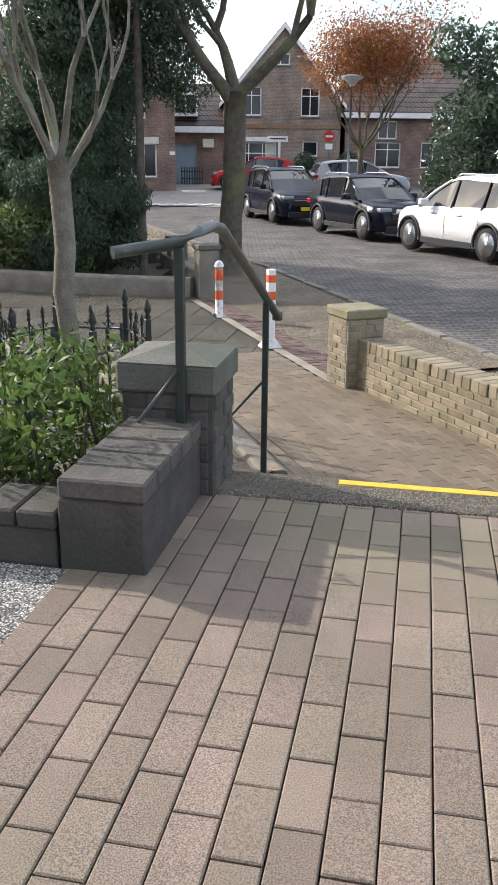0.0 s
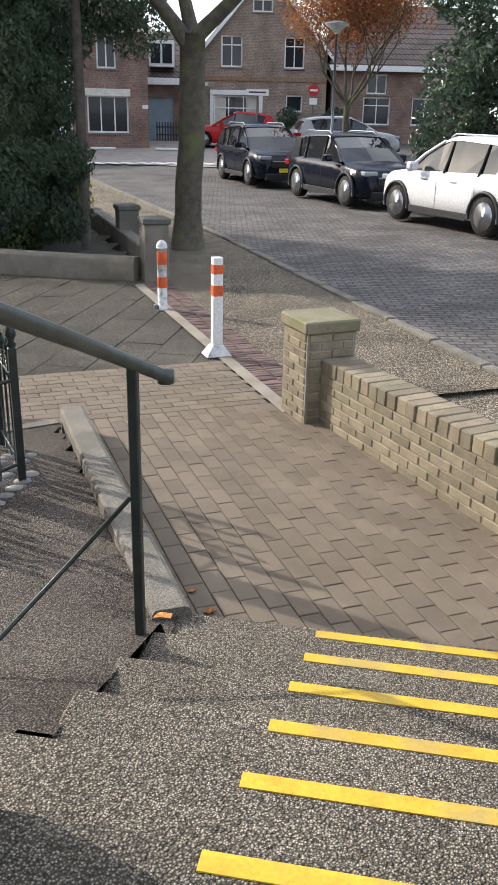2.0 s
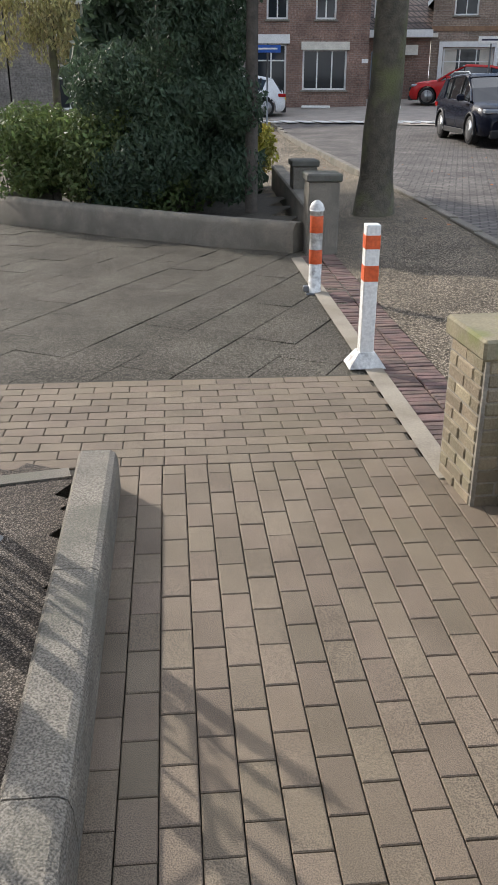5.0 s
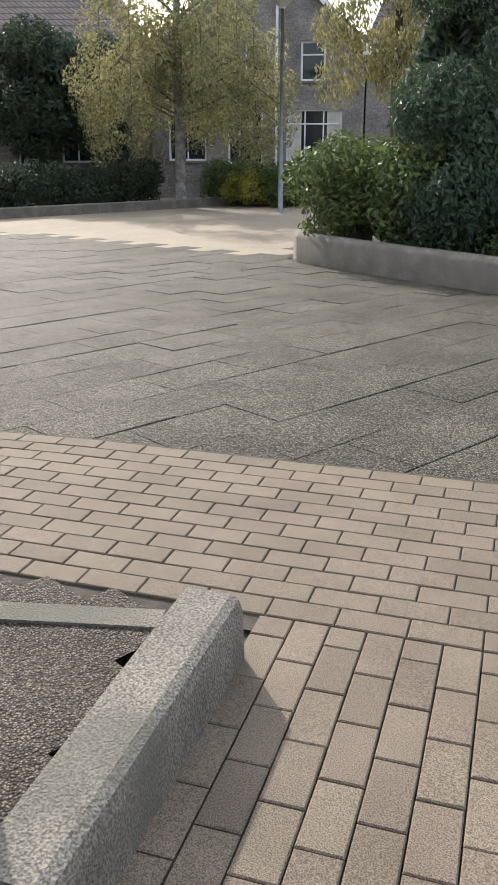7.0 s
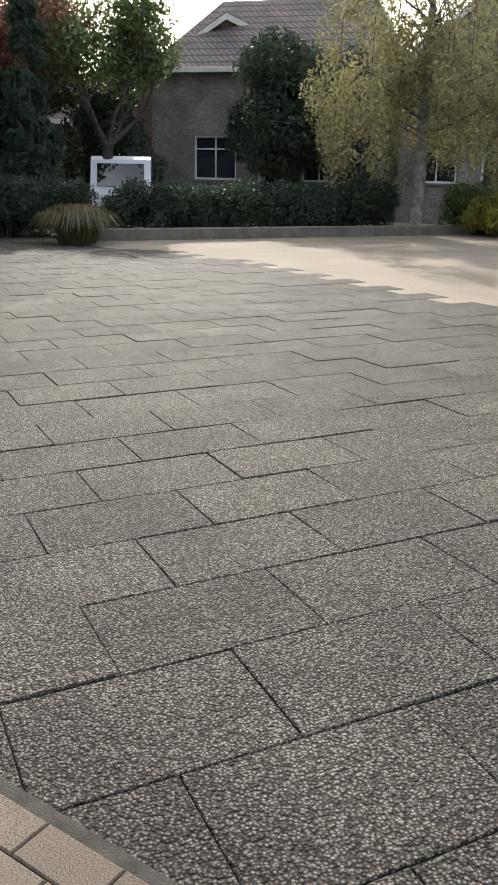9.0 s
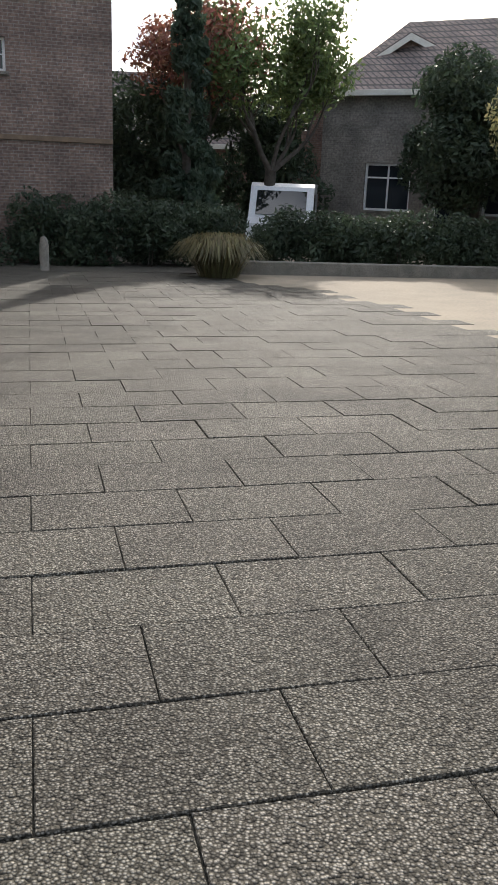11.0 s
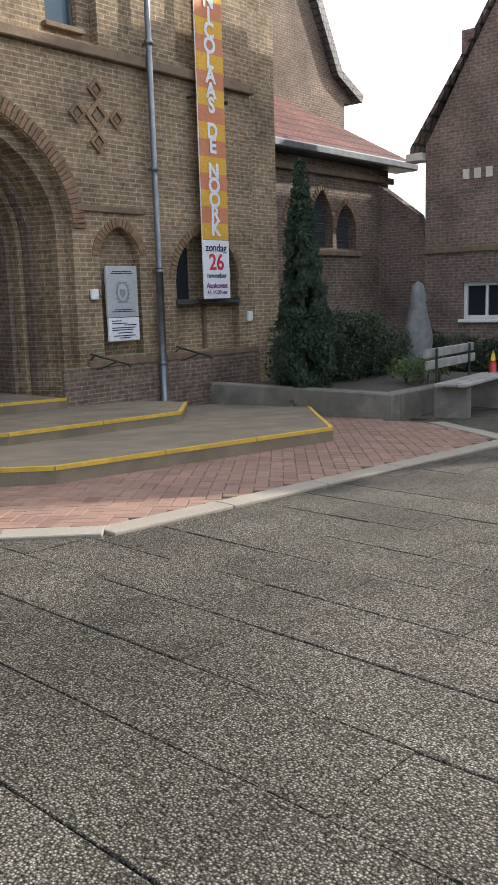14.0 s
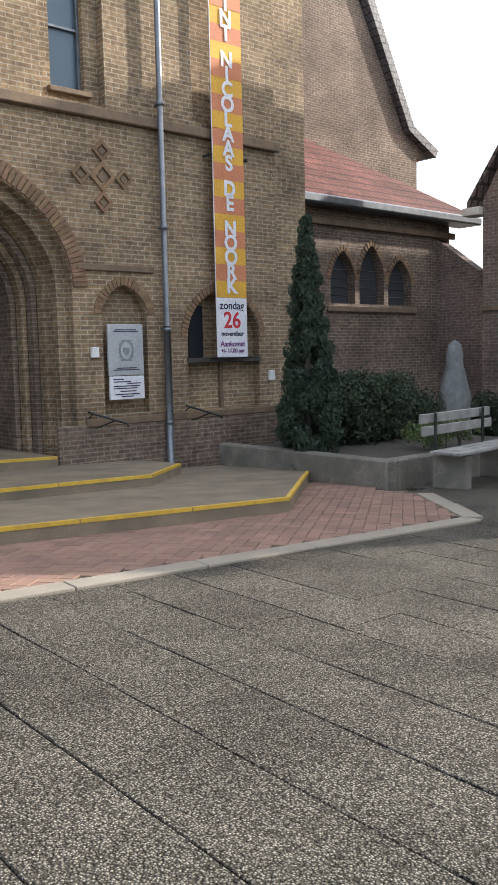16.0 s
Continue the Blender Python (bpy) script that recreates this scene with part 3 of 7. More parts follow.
# ---- terrace and stairs ----
terrace = tagged(part("terrace", boxm(-9.0, 3.2, -9.0, 1.70, -0.05, TERRACE - 0.035, 0), M_JOINT), "raised terrace with dark sanded joints", "terrace", kind="structure")
tagged(part("gravel_bed", boxm(-6.5, -1.14, -8.0, 0.98, TERRACE - 0.06, TERRACE - 0.004, 0), M_LIGHTGRAVEL), "pale grey gravel bed beside the terrace", "gravel", kind="stuff")
NOSES = [(2.0 + 0.365 * k, 0.84 - 0.14 * k) for k in range(6)]
stairs = thing("stairs", pose(0, 0, 0), "washed concrete stairs with yellow painted strips", "stairs", kind="structure")
for i, (y, z) in enumerate(NOSES):
    back = 1.715 if i == 0 else NOSES[i - 1][0] - 0.02
    part("step", boxm(-0.925 - (0.55 if i == 0 else 0.14 if i == 1 else 0.0), 1.75, back, y, -0.02 if i else 0.3, z, 0.014), M_STEP, stairs)
    bm = bmesh.new()
    box(bm, -0.325 - 0.009 * (5 - i), 1.2, y - 0.080, y - 0.032, z - 0.01, z + 0.0035, 0)
    part("yellow_strip", bm, M_YELLOW, stairs, "yellow painted strip on the step")
tagged(part("side_wall", boxm(1.75, 2.05, 1.7, 4.4, -0.05, 1.25, 0.01), M_DARKSTONE), "plain brick wall closing the stairs", "wall", kind="structure")

# sloping gravel bank between stairs and kerb
BANK = [(-1.05, 2.0), (-0.93, 2.6), (-0.90, 3.76), (-2.40, 6.08), (-3.0, 5.7), (-4.6, 4.2), (-4.6, 1.9), (-1.3, 1.75)]


def bank_height(x, y):
    f = min(1.0, max(0.0, (y - 2.1) / 2.3))
    h = 0.60 * (1 - f) ** 1.3 + 0.11
    if x * R.x + y * R.y > 0.85 and x * S.x + y * S.y > 3.55:
        h = min(h, 0.15)
    return h


bm = bmesh.new()
st, vs = 0.1, {}
for i in range(int(3.9 / st)):
    for j in range(int(4.6 / st)):
        x, y = -4.7 + i * st, 1.7 + j * st
        if inside(BANK, x + st / 2, y + st / 2):
            q = []
            for a, b in ((0, 0), (1, 0), (1, 1), (0, 1)):
                k = (i + a, j + b)
                if k not in vs:
                    X, Y = -4.7 + k[0] * st, 1.7 + k[1] * st
                    vs[k] = bm.verts.new((X, Y, bank_height(X, Y) + 0.012 * noise.noise((X * 3, Y * 3, 0))))
                q.append(vs[k])
            bm.faces.new(q).smooth = True
tagged(part("gravel_bank", bm, M_GRAVEL), "dark soil and gravel bank beside the stairs", "gravel", kind="stuff")

# ---- kerb of the planting bed beside the path ----
kerb = thing("bed_kerb", Matrix.Translation(uv(1.065, 3.71)) @ pose(0, 0, 0, 0, 0, SYAW), "weathered concrete kerb edging the planting bed", "kerb", kind="structure")
for y0, y1 in ((0.0, 0.71), (0.716, 1.716), (1.722, 2.72)):
    bm = bmesh.new()
    extrude_xz(bm, [(-0.075, -0.05), (-0.075, 0.175), (-0.06, 0.195), (0.065, 0.195), (0.088, 0.182), (0.098, 0.15), (0.105, -0.05)], y0, y1)
    part("kerb_stone", bm, M_CONCRETE, kerb)
back_kerb = thing("bed_kerb", Matrix.Translation(uv(1.05, 6.40)) @ pose(0, 0, 0, 0, 0, SYAW + 102), "weathered concrete kerb edging the planting bed", "kerb", kind="structure")
for y0, y1 in ((0.10, 0.98), (0.985, 1.9), (1.905, 2.8)):
    bm = bmesh.new()
    extrude_xz(bm, [(-0.05, -0.05), (-0.05, 0.12), (0.04, 0.12), (0.06, 0.09), (0.06, -0.05)], y0, y1)
    part("kerb_stone", bm, M_CONCRETE, back_kerb)


# ---- gate pillar, blocks and hedge by the stairs ----
def brick_courses(parent, x0, x1, y0, y1, z0, z1, length, course, material, jitter=0.004, joint=0.006, faces="all"):
    """Single bricks laid round a core, each a piece of its own."""
    meshes = {}
    rows = int(round((z1 - z0) / course))
    ch = (z1 - z0) / rows
    for r in range(rows):
        z = z0 + r * ch
        for side in range(4):
            w = (x1 - x0) if side % 2 == 0 else (y1 - y0)
            n = max(1, int(round(w / length)))
            L = w / n
            off = 0.5 * L if r % 2 else 0.0
            pos = -off
            while pos < w - 0.01:
                a, b = max(0.0, pos), min(w, pos + L)
                pos += L
                if b - a < 0.03:
                    continue
                key = (round(b - a, 3), round(ch, 3))
                if key not in meshes:
                    bm = boxm(-(b - a) / 2 + joint / 2, (b - a) / 2 - joint / 2, -0.02, 0.05, joint / 2, ch - joint / 2, 0.006)
                    meshes[key] = mesh_of(bm, "brick", material)
                c = (a + b) / 2
                j = rnd(-jitter, jitter)
                if side == 0:
                    m = pose(x0 + c, y0 + j, z)
                elif side == 2:
                    m = pose(x1 - c, y1 + j, z, 0, 0, 180)
                elif side == 1:
                    m = pose(x1 + j, y0 + c, z, 0, 0, 90)
                else:
                    m = pose(x0 + j, y1 - c, z, 0, 0, -90)
                o = new("brick", meshes[key])
                o.parent = parent
                o.matrix_basis = m


gate = thing("gate_pillar", pose(-1.02, 1.86, 0.15), "dark weathered brick gate pillar with a pointed stone cap", "pillar")
part("core", boxm(-0.179, 0.179, -0.179, 0.179, 0, 1.095, 0), M_DARKSTONE, gate)
brick_courses(gate, -0.165, 0.165, -0.165, 0.165, 0.02, 1.10, 0.165, 0.0675, M_DARKSTONE)
bm = bmesh.new()
box(bm, -0.20, 0.20, -0.20, 0.20, 1.10, 1.215, 0.012)
part("cap_base", bm, M_CAPSTONE, gate)
bm = bmesh.new()
lo = [bm.verts.new((x, y, 1.2155)) for x, y in ((-0.198, -0.198), (0.198, -0.198), (0.198, 0.198), (-0.198, 0.198))]
top = bm.verts.new((0, 0, 1.265))
for i in range(4):
    bm.faces.new((lo[i], lo[(i + 1) % 4], top))
bm.faces.new(list(reversed(lo)))
part("cap_top", bm, M_CAPSTONE, gate, "low pyramid cap of grey stone")

block = thing("stepped_wall", pose(-1.04, 1.34, TERRACE - 0.06), "low dark brick wall with a row of coping bricks", "wall")
part("body", boxm(-0.14, 0.15, -0.36, 0.34, 0, 0.30, 0.008), M_DARKSTONE, block)
for i in range(5):
    part("coping_brick", boxm(-0.135 + i * 0.0005, 0.155, -0.365 + i * 0.142, -0.228 + i * 0.142, 0.304, 0.372, 0.008), M_DARKSTONE, block)
low = thing("low_wall", pose(-1.2, 1.10, TERRACE - 0.06), "low dark brick border wall of the gravel bed", "wall")
part("body", boxm(-3.2, 0.0, -0.10, 0.10, 0, 0.18, 0.006), M_DARKSTONE, low)
for i in range(22):
    part("coping_brick", boxm(-0.128 - 0.142 * i, 0.006 - 0.142 * i, -0.115, 0.115, 0.184, 0.245, 0.008), M_DARKSTONE, low)


def shrub(name, centres, count, size, material, label, category, stems=(), stem_material=None, seed=0, squash=1.0, group="", droop=0.0):
    t = thing(name, Matrix(), label, category, group)
    v, f = leaf_cloud(centres, count, size, squash, droop, seed)
    leaves_part("foliage", v, f, material, t)
    if not stems:
        rs_ = random.Random(seed)
        low_ = [centres[rs_.randrange(len(centres))][0] for _ in range(14)]
        floor_ = min(c[2] - 0.8 * r for c, r in centres)
        stems = [((p[0], p[1], floor_), (p[0] + rs_.uniform(-.08, .08), p[1] + rs_.uniform(-.08, .08), p[2] + 0.05), 0.012) for p in low_]
    if stems:
        bm = bmesh.new()
        for a, b, r in stems:
            mid = (Vector(a) + Vector(b)) / 2 + Vector((rnd(-.05, .05), rnd(-.05, .05), 0))
            tube(bm, [a, mid, b], [r, r * 0.8, r * 0.5], 5)
        part("stem", bm, stem_material or M_BARKDARK, t)
    return t


def hedge_balls(x0, x1, y0, y1, z0, z1, r, n, seed):
    rs = random.Random(seed)
    out = []
    for _ in range(n):
        out.append(((rs.uniform(x0 + r * .6, x1 - r * .6), rs.uniform(y0 + r * .6, y1 - r * .6), rs.uniform(z0 + r * .5, z1 - r * .75)), r * rs.uniform(0.7, 1.2)))
    return out


shrub("privet_hedge", hedge_balls(-3.8, -1.20, 1.25, 2.25, 0.62, 1.42, 0.17, 130, 4), 15000, 0.026, L_HEDGE, "bright green clipped privet hedge beside the gate pillar", "hedge",
      [((-3.7 + 0.09 * i, 1.6 + rnd(-.3, .3), 0.62), (-3.7 + 0.09 * i + rnd(-.1, .1), 1.6 + rnd(-.3, .3), 1.3), 0.008) for i in range(28)], seed=3)

# ---- handrail ----
rail = thing("handrail", pose(0, 0, 0), "dark green iron stair handrail on two posts", "handrail")
bm = bmesh.new()
tube(bm, [(-1.15, 1.50, 1.79), (-1.08, 1.56, 1.80), (-0.95, 1.64, 1.815), (-0.925, 1.80, 1.845), (-0.915, 2.0, 1.85), (-0.915, 2.15, 1.83), (-0.92, 2.9, 1.535), (-0.93, 3.72, 1.205)], 0.023, 10)
part("rail", bm, M_RAIL, rail, "smooth worn iron handrail")
bm = bmesh.new()
lathe(bm, [(0.0, -0.03), (0.032, -0.025), (0.032, 0.025), (0.0, 0.03)], 10, (-0.93, 3.735, 1.20))
part("rail_end", bm, M_RAIL, rail)
for x, y, zt, zb in ((-0.95, 1.635, 1.80, TERRACE - 0.02), (-0.935, 3.36, 1.345, 0.14)):
    part("post", boxm(x - 0.017, x + 0.017, y - 0.017, y + 0.017, zb, zt, 0.004), M_IRON, rail)
bm = bmesh.new()
tube(bm, [(-0.95, 3.34, 0.88), (-1.35, 2.75, 0.45)], 0.0085, 6)
part("brace", bm, M_IRON, rail)
bm = bmesh.new()
tube(bm, [(-0.96, 1.62, 1.35), (-1.06, 1.45, 1.20)], 0.0085, 6)
part("brace", bm, M_IRON, rail)

# ---- wrought fence round the street tree, cobbles, tree ----
FX, FY, FZ = -2.76, 4.95, 0.10


def finial(bm, x, y, z, s=1.0):
    lathe(bm, [(0.010 * s, 0), (0.022 * s, 0.012 * s), (0.012 * s, 0.03 * s), (0.024 * s, 0.055 * s), (0.018 * s, 0.085 * s), (0.0, 0.125 * s)], 8, (x, y, z))


fence = thing("tree_fence", pose(FX, FY, FZ, 0, 0, 6), "black wrought-iron fence round the street tree", "fence")
FR = 0.60
APO = FR * math.cos(math.pi / 6)
post_bm = bmesh.new()
box(post_bm, -0.022, 0.022, -0.022, 0.022, 0, 0.80, 0.004)
finial(post_bm, 0, 0, 0.80, 1.3)
post_me = mesh_of(post_bm, "post", M_IRON)
bar_bm = bmesh.new()
tube(bar_bm, [(0, 0, 0.06), (0, 0, 0.72)], 0.008, 5)
finial(bar_bm, 0, 0, 0.72, 0.8)
bar_me = mesh_of(bar_bm, "bar", M_IRON)
curl_bm = bmesh.new()
for s in (-1, 1):
    tube(curl_bm, [(s * (0.052 - 0.04 * math.sin(k * 0.7) * (1 - k / 12)), 0, 0.64 + 0.085 * k / 9 + 0.018 * math.sin(k * 1.1)) for k in range(10)], 0.0055, 4)
curl_me = mesh_of(curl_bm, "scroll", M_IRON)
for s in range(6):
    m = pose(0, 0, 0, 0, 0, 60 * s)
    for z in (0.12, 0.62):
        bm = bmesh.new()
        tube(bm, [(-FR / 2, -APO, z), (FR / 2, -APO, z)], 0.011, 5)
        part("fence_rail", bm, M_IRON, fence).matrix_basis = m
    for k in range(4):
        t = -FR / 2 + FR * k / 4
        o = new("bar" if k else "post", bar_me if k else post_me)
        o.parent = fence
        o.matrix_basis = m @ pose(t, -APO, 0)
        o2 = new("scroll", curl_me)
        o2.parent = fence
        o2.matrix_basis = m @ pose(t + FR / 8, -APO, 0)
part("box", boxm(-0.05, 0.06, -APO - 0.05, -APO - 0.012, 0.42, 0.56, 0.006), M_BLACKPLASTIC, fence, "small black box hung on the fence")
cob = thing("cobble_ring", pose(FX, FY, 0.0), "ring of rounded grey cobbles round the tree", "cobbles")
cob_bm = bmesh.new()
bmesh.ops.create_icosphere(cob_bm, subdivisions=2, radius=0.5)
for v in cob_bm.verts:
    v.co = Vector((v.co.x * 0.12, v.co.y * 0.10, v.co.z * 0.06)) * (1 + 0.15 * noise.noise(v.co * 3))
for f in cob_bm.faces:
    f.smooth = True
M_COBBLE = mat("cobble", (0.24, 0.235, 0.22), (0.16, 0.155, 0.145), scale=12, fine=90, rough=0.8, vary=0.25)
cob_me = mesh_of(cob_bm, "cobble", M_COBBLE)
for i in range(15):
    for j in range(15):
        x, y = -0.84 + 0.12 * i, -0.8 + 0.108 * j + (0.05 if i % 2 else 0)
        u_ = (FX + x) * R.x + (FY + y) * R.y
        if 0.16 < math.hypot(x, y) < 0.66 and bank_height(FX + x, FY + y) < 0.3 and u_ < 0.88:
            o = new("cobble", cob_me)
            o.parent = cob
            o.matrix_basis = pose(x, y, bank_height(FX + x, FY + y) - 0.014, 0, 0, rnd(0, 40))


def limbs(bm, base, direction, length, r, depth, spread, tips, bend=0.25, up=0.15, shrink=0.68, rs=random):
    """A branching, tapering limb; collects the tips."""
    n = 4
    pts, rad = [Vector(base)], [r]
    d = Vector(direction).normalized()
    for k in range(n):
        d = (d + Vector((rs.uniform(-bend, bend), rs.uniform(-bend, bend), rs.uniform(-bend * .4, bend * .4) + up * 0.3))).normalized()
        pts.append(pts[-1] + d * length / n)
        rad.append(r * (1 - 0.45 * (k + 1) / n))
    tube(bm, pts, rad, 7 if r > 0.03 else 4, cap=True)
    if depth == 0:
        tips.append(pts[-1])
        tips.append(pts[-2])
        return
    for k in range(rs.choice((2, 3, 3))):
        nd = (d + Vector((rs.uniform(-spread, spread), rs.uniform(-spread, spread), rs.uniform(-spread * .4, spread * .6) + up))).normalized()
        limbs(bm, pts[-1] if k < 2 else pts[-2], nd, length * rs.uniform(0.6, 0.85), r * 0.55 * rs.uniform(0.8, 1.1), depth - 1, spread, tips, bend, up, shrink, rs)


def tree(name, base, trunk, r0, r1, lean, limb_len, limb_r, depth, n_limbs, label, bark, leaf_mat=None, n_leaf=0, leaf_size=0.06, ball=0.5, spread=0.8, up=0.25, seed=1, droop=0.0, start=None):
    rs = random.Random(seed)
    t = thing(name, Matrix.Translation(base), label, "tree")
    bm = bmesh.new()
    pts = [Vector((lean[0] * k / 6 + rs.uniform(-.02, .02), lean[1] * k / 6 + rs.uniform(-.02, .02), trunk * k / 6 - (0.1 if k == 0 else 0))) for k in range(7)]
    rad = [r0 * 1.35] + [r0 + (r1 - r0) * k / 6 for k in range(1, 7)]
    tube(bm, pts, rad, 12)
    part("trunk", bm, bark, t)
    tips = []
    bm = bmesh.new()
    for k in range(n_limbs):
        a = 2 * math.pi * k / n_limbs + rs.uniform(-.3, .3)
        limbs(bm, pts[-1] - Vector((0, 0, rs.uniform(0, 0.12 * trunk) if start is None else rs.uniform(0, start))), (math.cos(a) * spread, math.sin(a) * spread, rs.uniform(0.7, 1.2)), limb_len * rs.uniform(0.8, 1.15), limb_r * rs.uniform(.8, 1.1), depth, spread, tips, 0.25, up, rs=rs)
    part("bough", bm, bark, t)
    if leaf_mat and n_leaf:
        v, f = leaf_cloud([(tuple(p), ball * rs.uniform(.6, 1.2)) for p in tips], n_leaf, leaf_size, 0.9, droop, seed)
        leaves_part("crown", v, f, leaf_mat, t)
    return t


# ---- buildings ----
def wall_mesh(bm, outer, holes, y0, y1, mi=0):
    """A wall slab in the local xz plane with holes right through it."""
    loops = [outer] + list(holes)
    rings, edges = [], []
    for lp in loops:
        vs = [bm.verts.new((x, y0, z)) for x, z in lp]
        rings.append(vs)
        edges += [bm.edges.new((vs[i], vs[(i + 1) % len(vs)])) for i in range(len(vs))]
    g = bmesh.ops.triangle_fill(bm, use_beauty=True, use_dissolve=False, edges=edges, normal=(0, -1, 0))
    faces = [f for f in g["geom"] if isinstance(f, bmesh.types.BMFace)]
    copy = {v: bm.verts.new((v.co.x, y1, v.co.z)) for r in rings for v in r}
    extra = []
    for f in faces:
        extra.append(bm.faces.new([copy[v] for v in reversed(f.verts)]))
    for r in rings:
        for i in range(len(r)):
            a, b = r[i], r[(i + 1) % len(r)]
            extra.append(bm.faces.new((a, b, copy[b], copy[a])))
    bmesh.ops.recalc_face_normals(bm, faces=faces + extra)
    for f in faces + extra:
        f.material_index = mi


def rect(x0, x1, z0, z1):
    return [(x0, z0), (x1, z0), (x1, z1), (x0, z1)]


def arch(x0, x1, z0, spring, apex, n=10, pointed=0.0):
    """An arched outline: upright sides and a round or pointed head."""
    c, a, b = (x0 + x1) / 2, (x1 - x0) / 2, apex - spring
    pts = [(x0, z0), (x1, z0)]
    for k in range(n + 1):
        t = math.pi * k / n
        x = math.cos(t)
        e = math.sin(t)
        if pointed:
            e = e * (1 - pointed) + pointed * (1 - abs(x)) ** 0.75
        pts.append((c + a * x, spring + b * e))
    return pts


def window(parent, x0, x1, z0, z1, y=0.10, cols=2, transom=0.0, frame_mat=None, glass_mat=None, sill=True, curtain=False, bar=0.05, rows=1):
    """A window with frame, bars, panes and a sill, set in an opening."""
    fm, gm = frame_mat or M_WHITE, glass_mat or M_GLASS
    w = part("window", boxm(x0 + 0.002, x1 - 0.002, y + 0.055, y + 0.07, z0 + 0.002, z1 - 0.002, 0), gm, parent)
    bm = bmesh.new()
    b = bar * 1.4
    for a in ((x0, x0 + b, z0, z1), (x1 - b, x1, z0, z1), (x0 + b, x1 - b, z0, z0 + b), (x0 + b, x1 - b, z1 - b, z1)):
        box(bm, a[0], a[1], y, y + 0.05, a[2], a[3], 0)
    part("window_frame", bm, fm, w)
    bm = bmesh.new()
    for k in range(1, cols):
        c = x0 + (x1 - x0) * k / cols
        box(bm, c - bar / 2, c + bar / 2, y + 0.004, y + 0.046, z0 + b, z1 - b, 0)
    if transom:
        c = z0 + (z1 - z0) * transom
        box(bm, x0 + b, x1 - b, y + 0.007, y + 0.043, c - bar / 2, c + bar / 2, 0)
    for k in range(1, rows):
        c = z0 + (z1 - z0) * k / rows
        box(bm, x0 + b, x1 - b, y + 0.009, y + 0.041, c - bar / 4, c + bar / 4, 0)
    if len(bm.verts):
        part("glazing_bar", bm, fm, w)
    else:
        bm.free()
    if sill:
        part("sill", boxm(x0 - 0.06, x1 + 0.06, y - 0.17, y + 0.02, z0 - 0.07, z0 - 0.003, 0.008), M_CONCRETE if sill is True else sill, w)
    if curtain:
        part("curtain", boxm(x0 + b, x0 + (x1 - x0) * 0.27, y + 0.046, y + 0.054, z0 + b, z1 - b, 0), M_CURTAIN, w)
        part("curtain", boxm(x1 - (x1 - x0) * 0.27, x1 - b, y + 0.046, y + 0.054, z0 + b, z1 - b, 0), M_CURTAIN, w)
    return w


def house(name, p, yaw, x0, x1, base, eave, apex, depth, wall, roof, wins, label, apex_x=None, gable=True, trims=(), hip=0.0, chimney=None, over=0.25):
    """A house whose front lies in the local xz plane: walls with openings, roof, windows and trim."""
    h = thing(name, pose(p[0], p[1], 0, 0, 0, yaw), label, "house")
    ax = (x0 + x1) / 2 if apex_x is None else apex_x
    outer = [(x0, base - 0.6), (x1, base - 0.6), (x1, eave), (ax, apex), (x0, eave)] if gable else [(x0, base - 0.6), (x1, base - 0.6), (x1, eave), (x0, eave)]
    bm = bmesh.new()
    wall_mesh(bm, outer, [rect(*w[:4]) for w in wins], 0.0, 0.3)
    part("front_wall", bm, wall, h)
    bm = bmesh.new()
    box(bm, x0, x0 + 0.3, 0.3, depth, base - 0.6, eave, 0)
    box(bm, x1 - 0.3, x1, 0.3, depth, base - 0.6, eave, 0)
    box(bm, x0 + 0.3, x1 - 0.3, depth - 0.3, depth, base - 0.6, eave, 0)
    box(bm, x0 + 0.31, x1 - 0.31, 0.9, 1.0, base - 0.6, eave, 0)
    part("side_wall", bm, wall, h)
    bm = bmesh.new()
    if gable:
        for sx, xe in ((-1, x0), (1, x1)):
            sl = (apex - eave) / max(0.1, abs(ax - xe))
            xo = xe + sx * over
            zo = eave - sl * over
            q = [(xo, zo), (ax, apex), (ax, apex + 0.14), (xo, zo + 0.14)]
            extrude_xz(bm, q, -over, depth + over)
    else:
        v = [bm.verts.new(c) for c in ((x0 - over, -over, eave - 0.05), (x1 + over, -over, eave - 0.05), (x1 + over, depth + over, eave - 0.05), (x0 - over, depth + over, eave - 0.05), (x0 + hip, depth * 0.5, apex), (x1 - hip, depth * 0.5, apex))]
        for f in ((0, 1, 5, 4), (1, 2, 5), (2, 3, 4, 5), (3, 0, 4), (3, 2, 1, 0)):
            bm.faces.new([v[i] for i in f])
    rf = part("roof", bm, roof, h)
    if gable:
        bm = bmesh.new()
        for sx, xe in ((-1, x0), (1, x1)):
            sl = (apex - eave) / max(0.1, abs(ax - xe))
            xo = xe + sx * over
            zo = eave - sl * over
            extrude_xz(bm, [(xo, zo - 0.12), (ax, apex - 0.12), (ax, apex + 0.1), (xo, zo + 0.1)], -over - 0.04, -over - 0.003)
        part("barge_board", bm, M_WHITE if "white" in label else M_TRIM, h)
    else:
        part("gutter", boxm(x0 - over - 0.05, x1 + over + 0.05, -over - 0.14, -over - 0.002, eave - 0.16, eave + 0.02, 0.01), M_TRIM, h)
    if chimney:
        part("chimney", boxm(chimney[0] - 0.3, chimney[0] + 0.3, depth * .4, depth * .4 + 0.5, chimney[1] - 1.6, chimney[1], 0.02), wall, rf)
    for w in wins:
        k = w[4] if len(w) > 4 else {}
        window(h, *w[:4], **k)
    for n, a, m in trims:
        part(n, boxm(*a, 0.006), m, h)
    return h


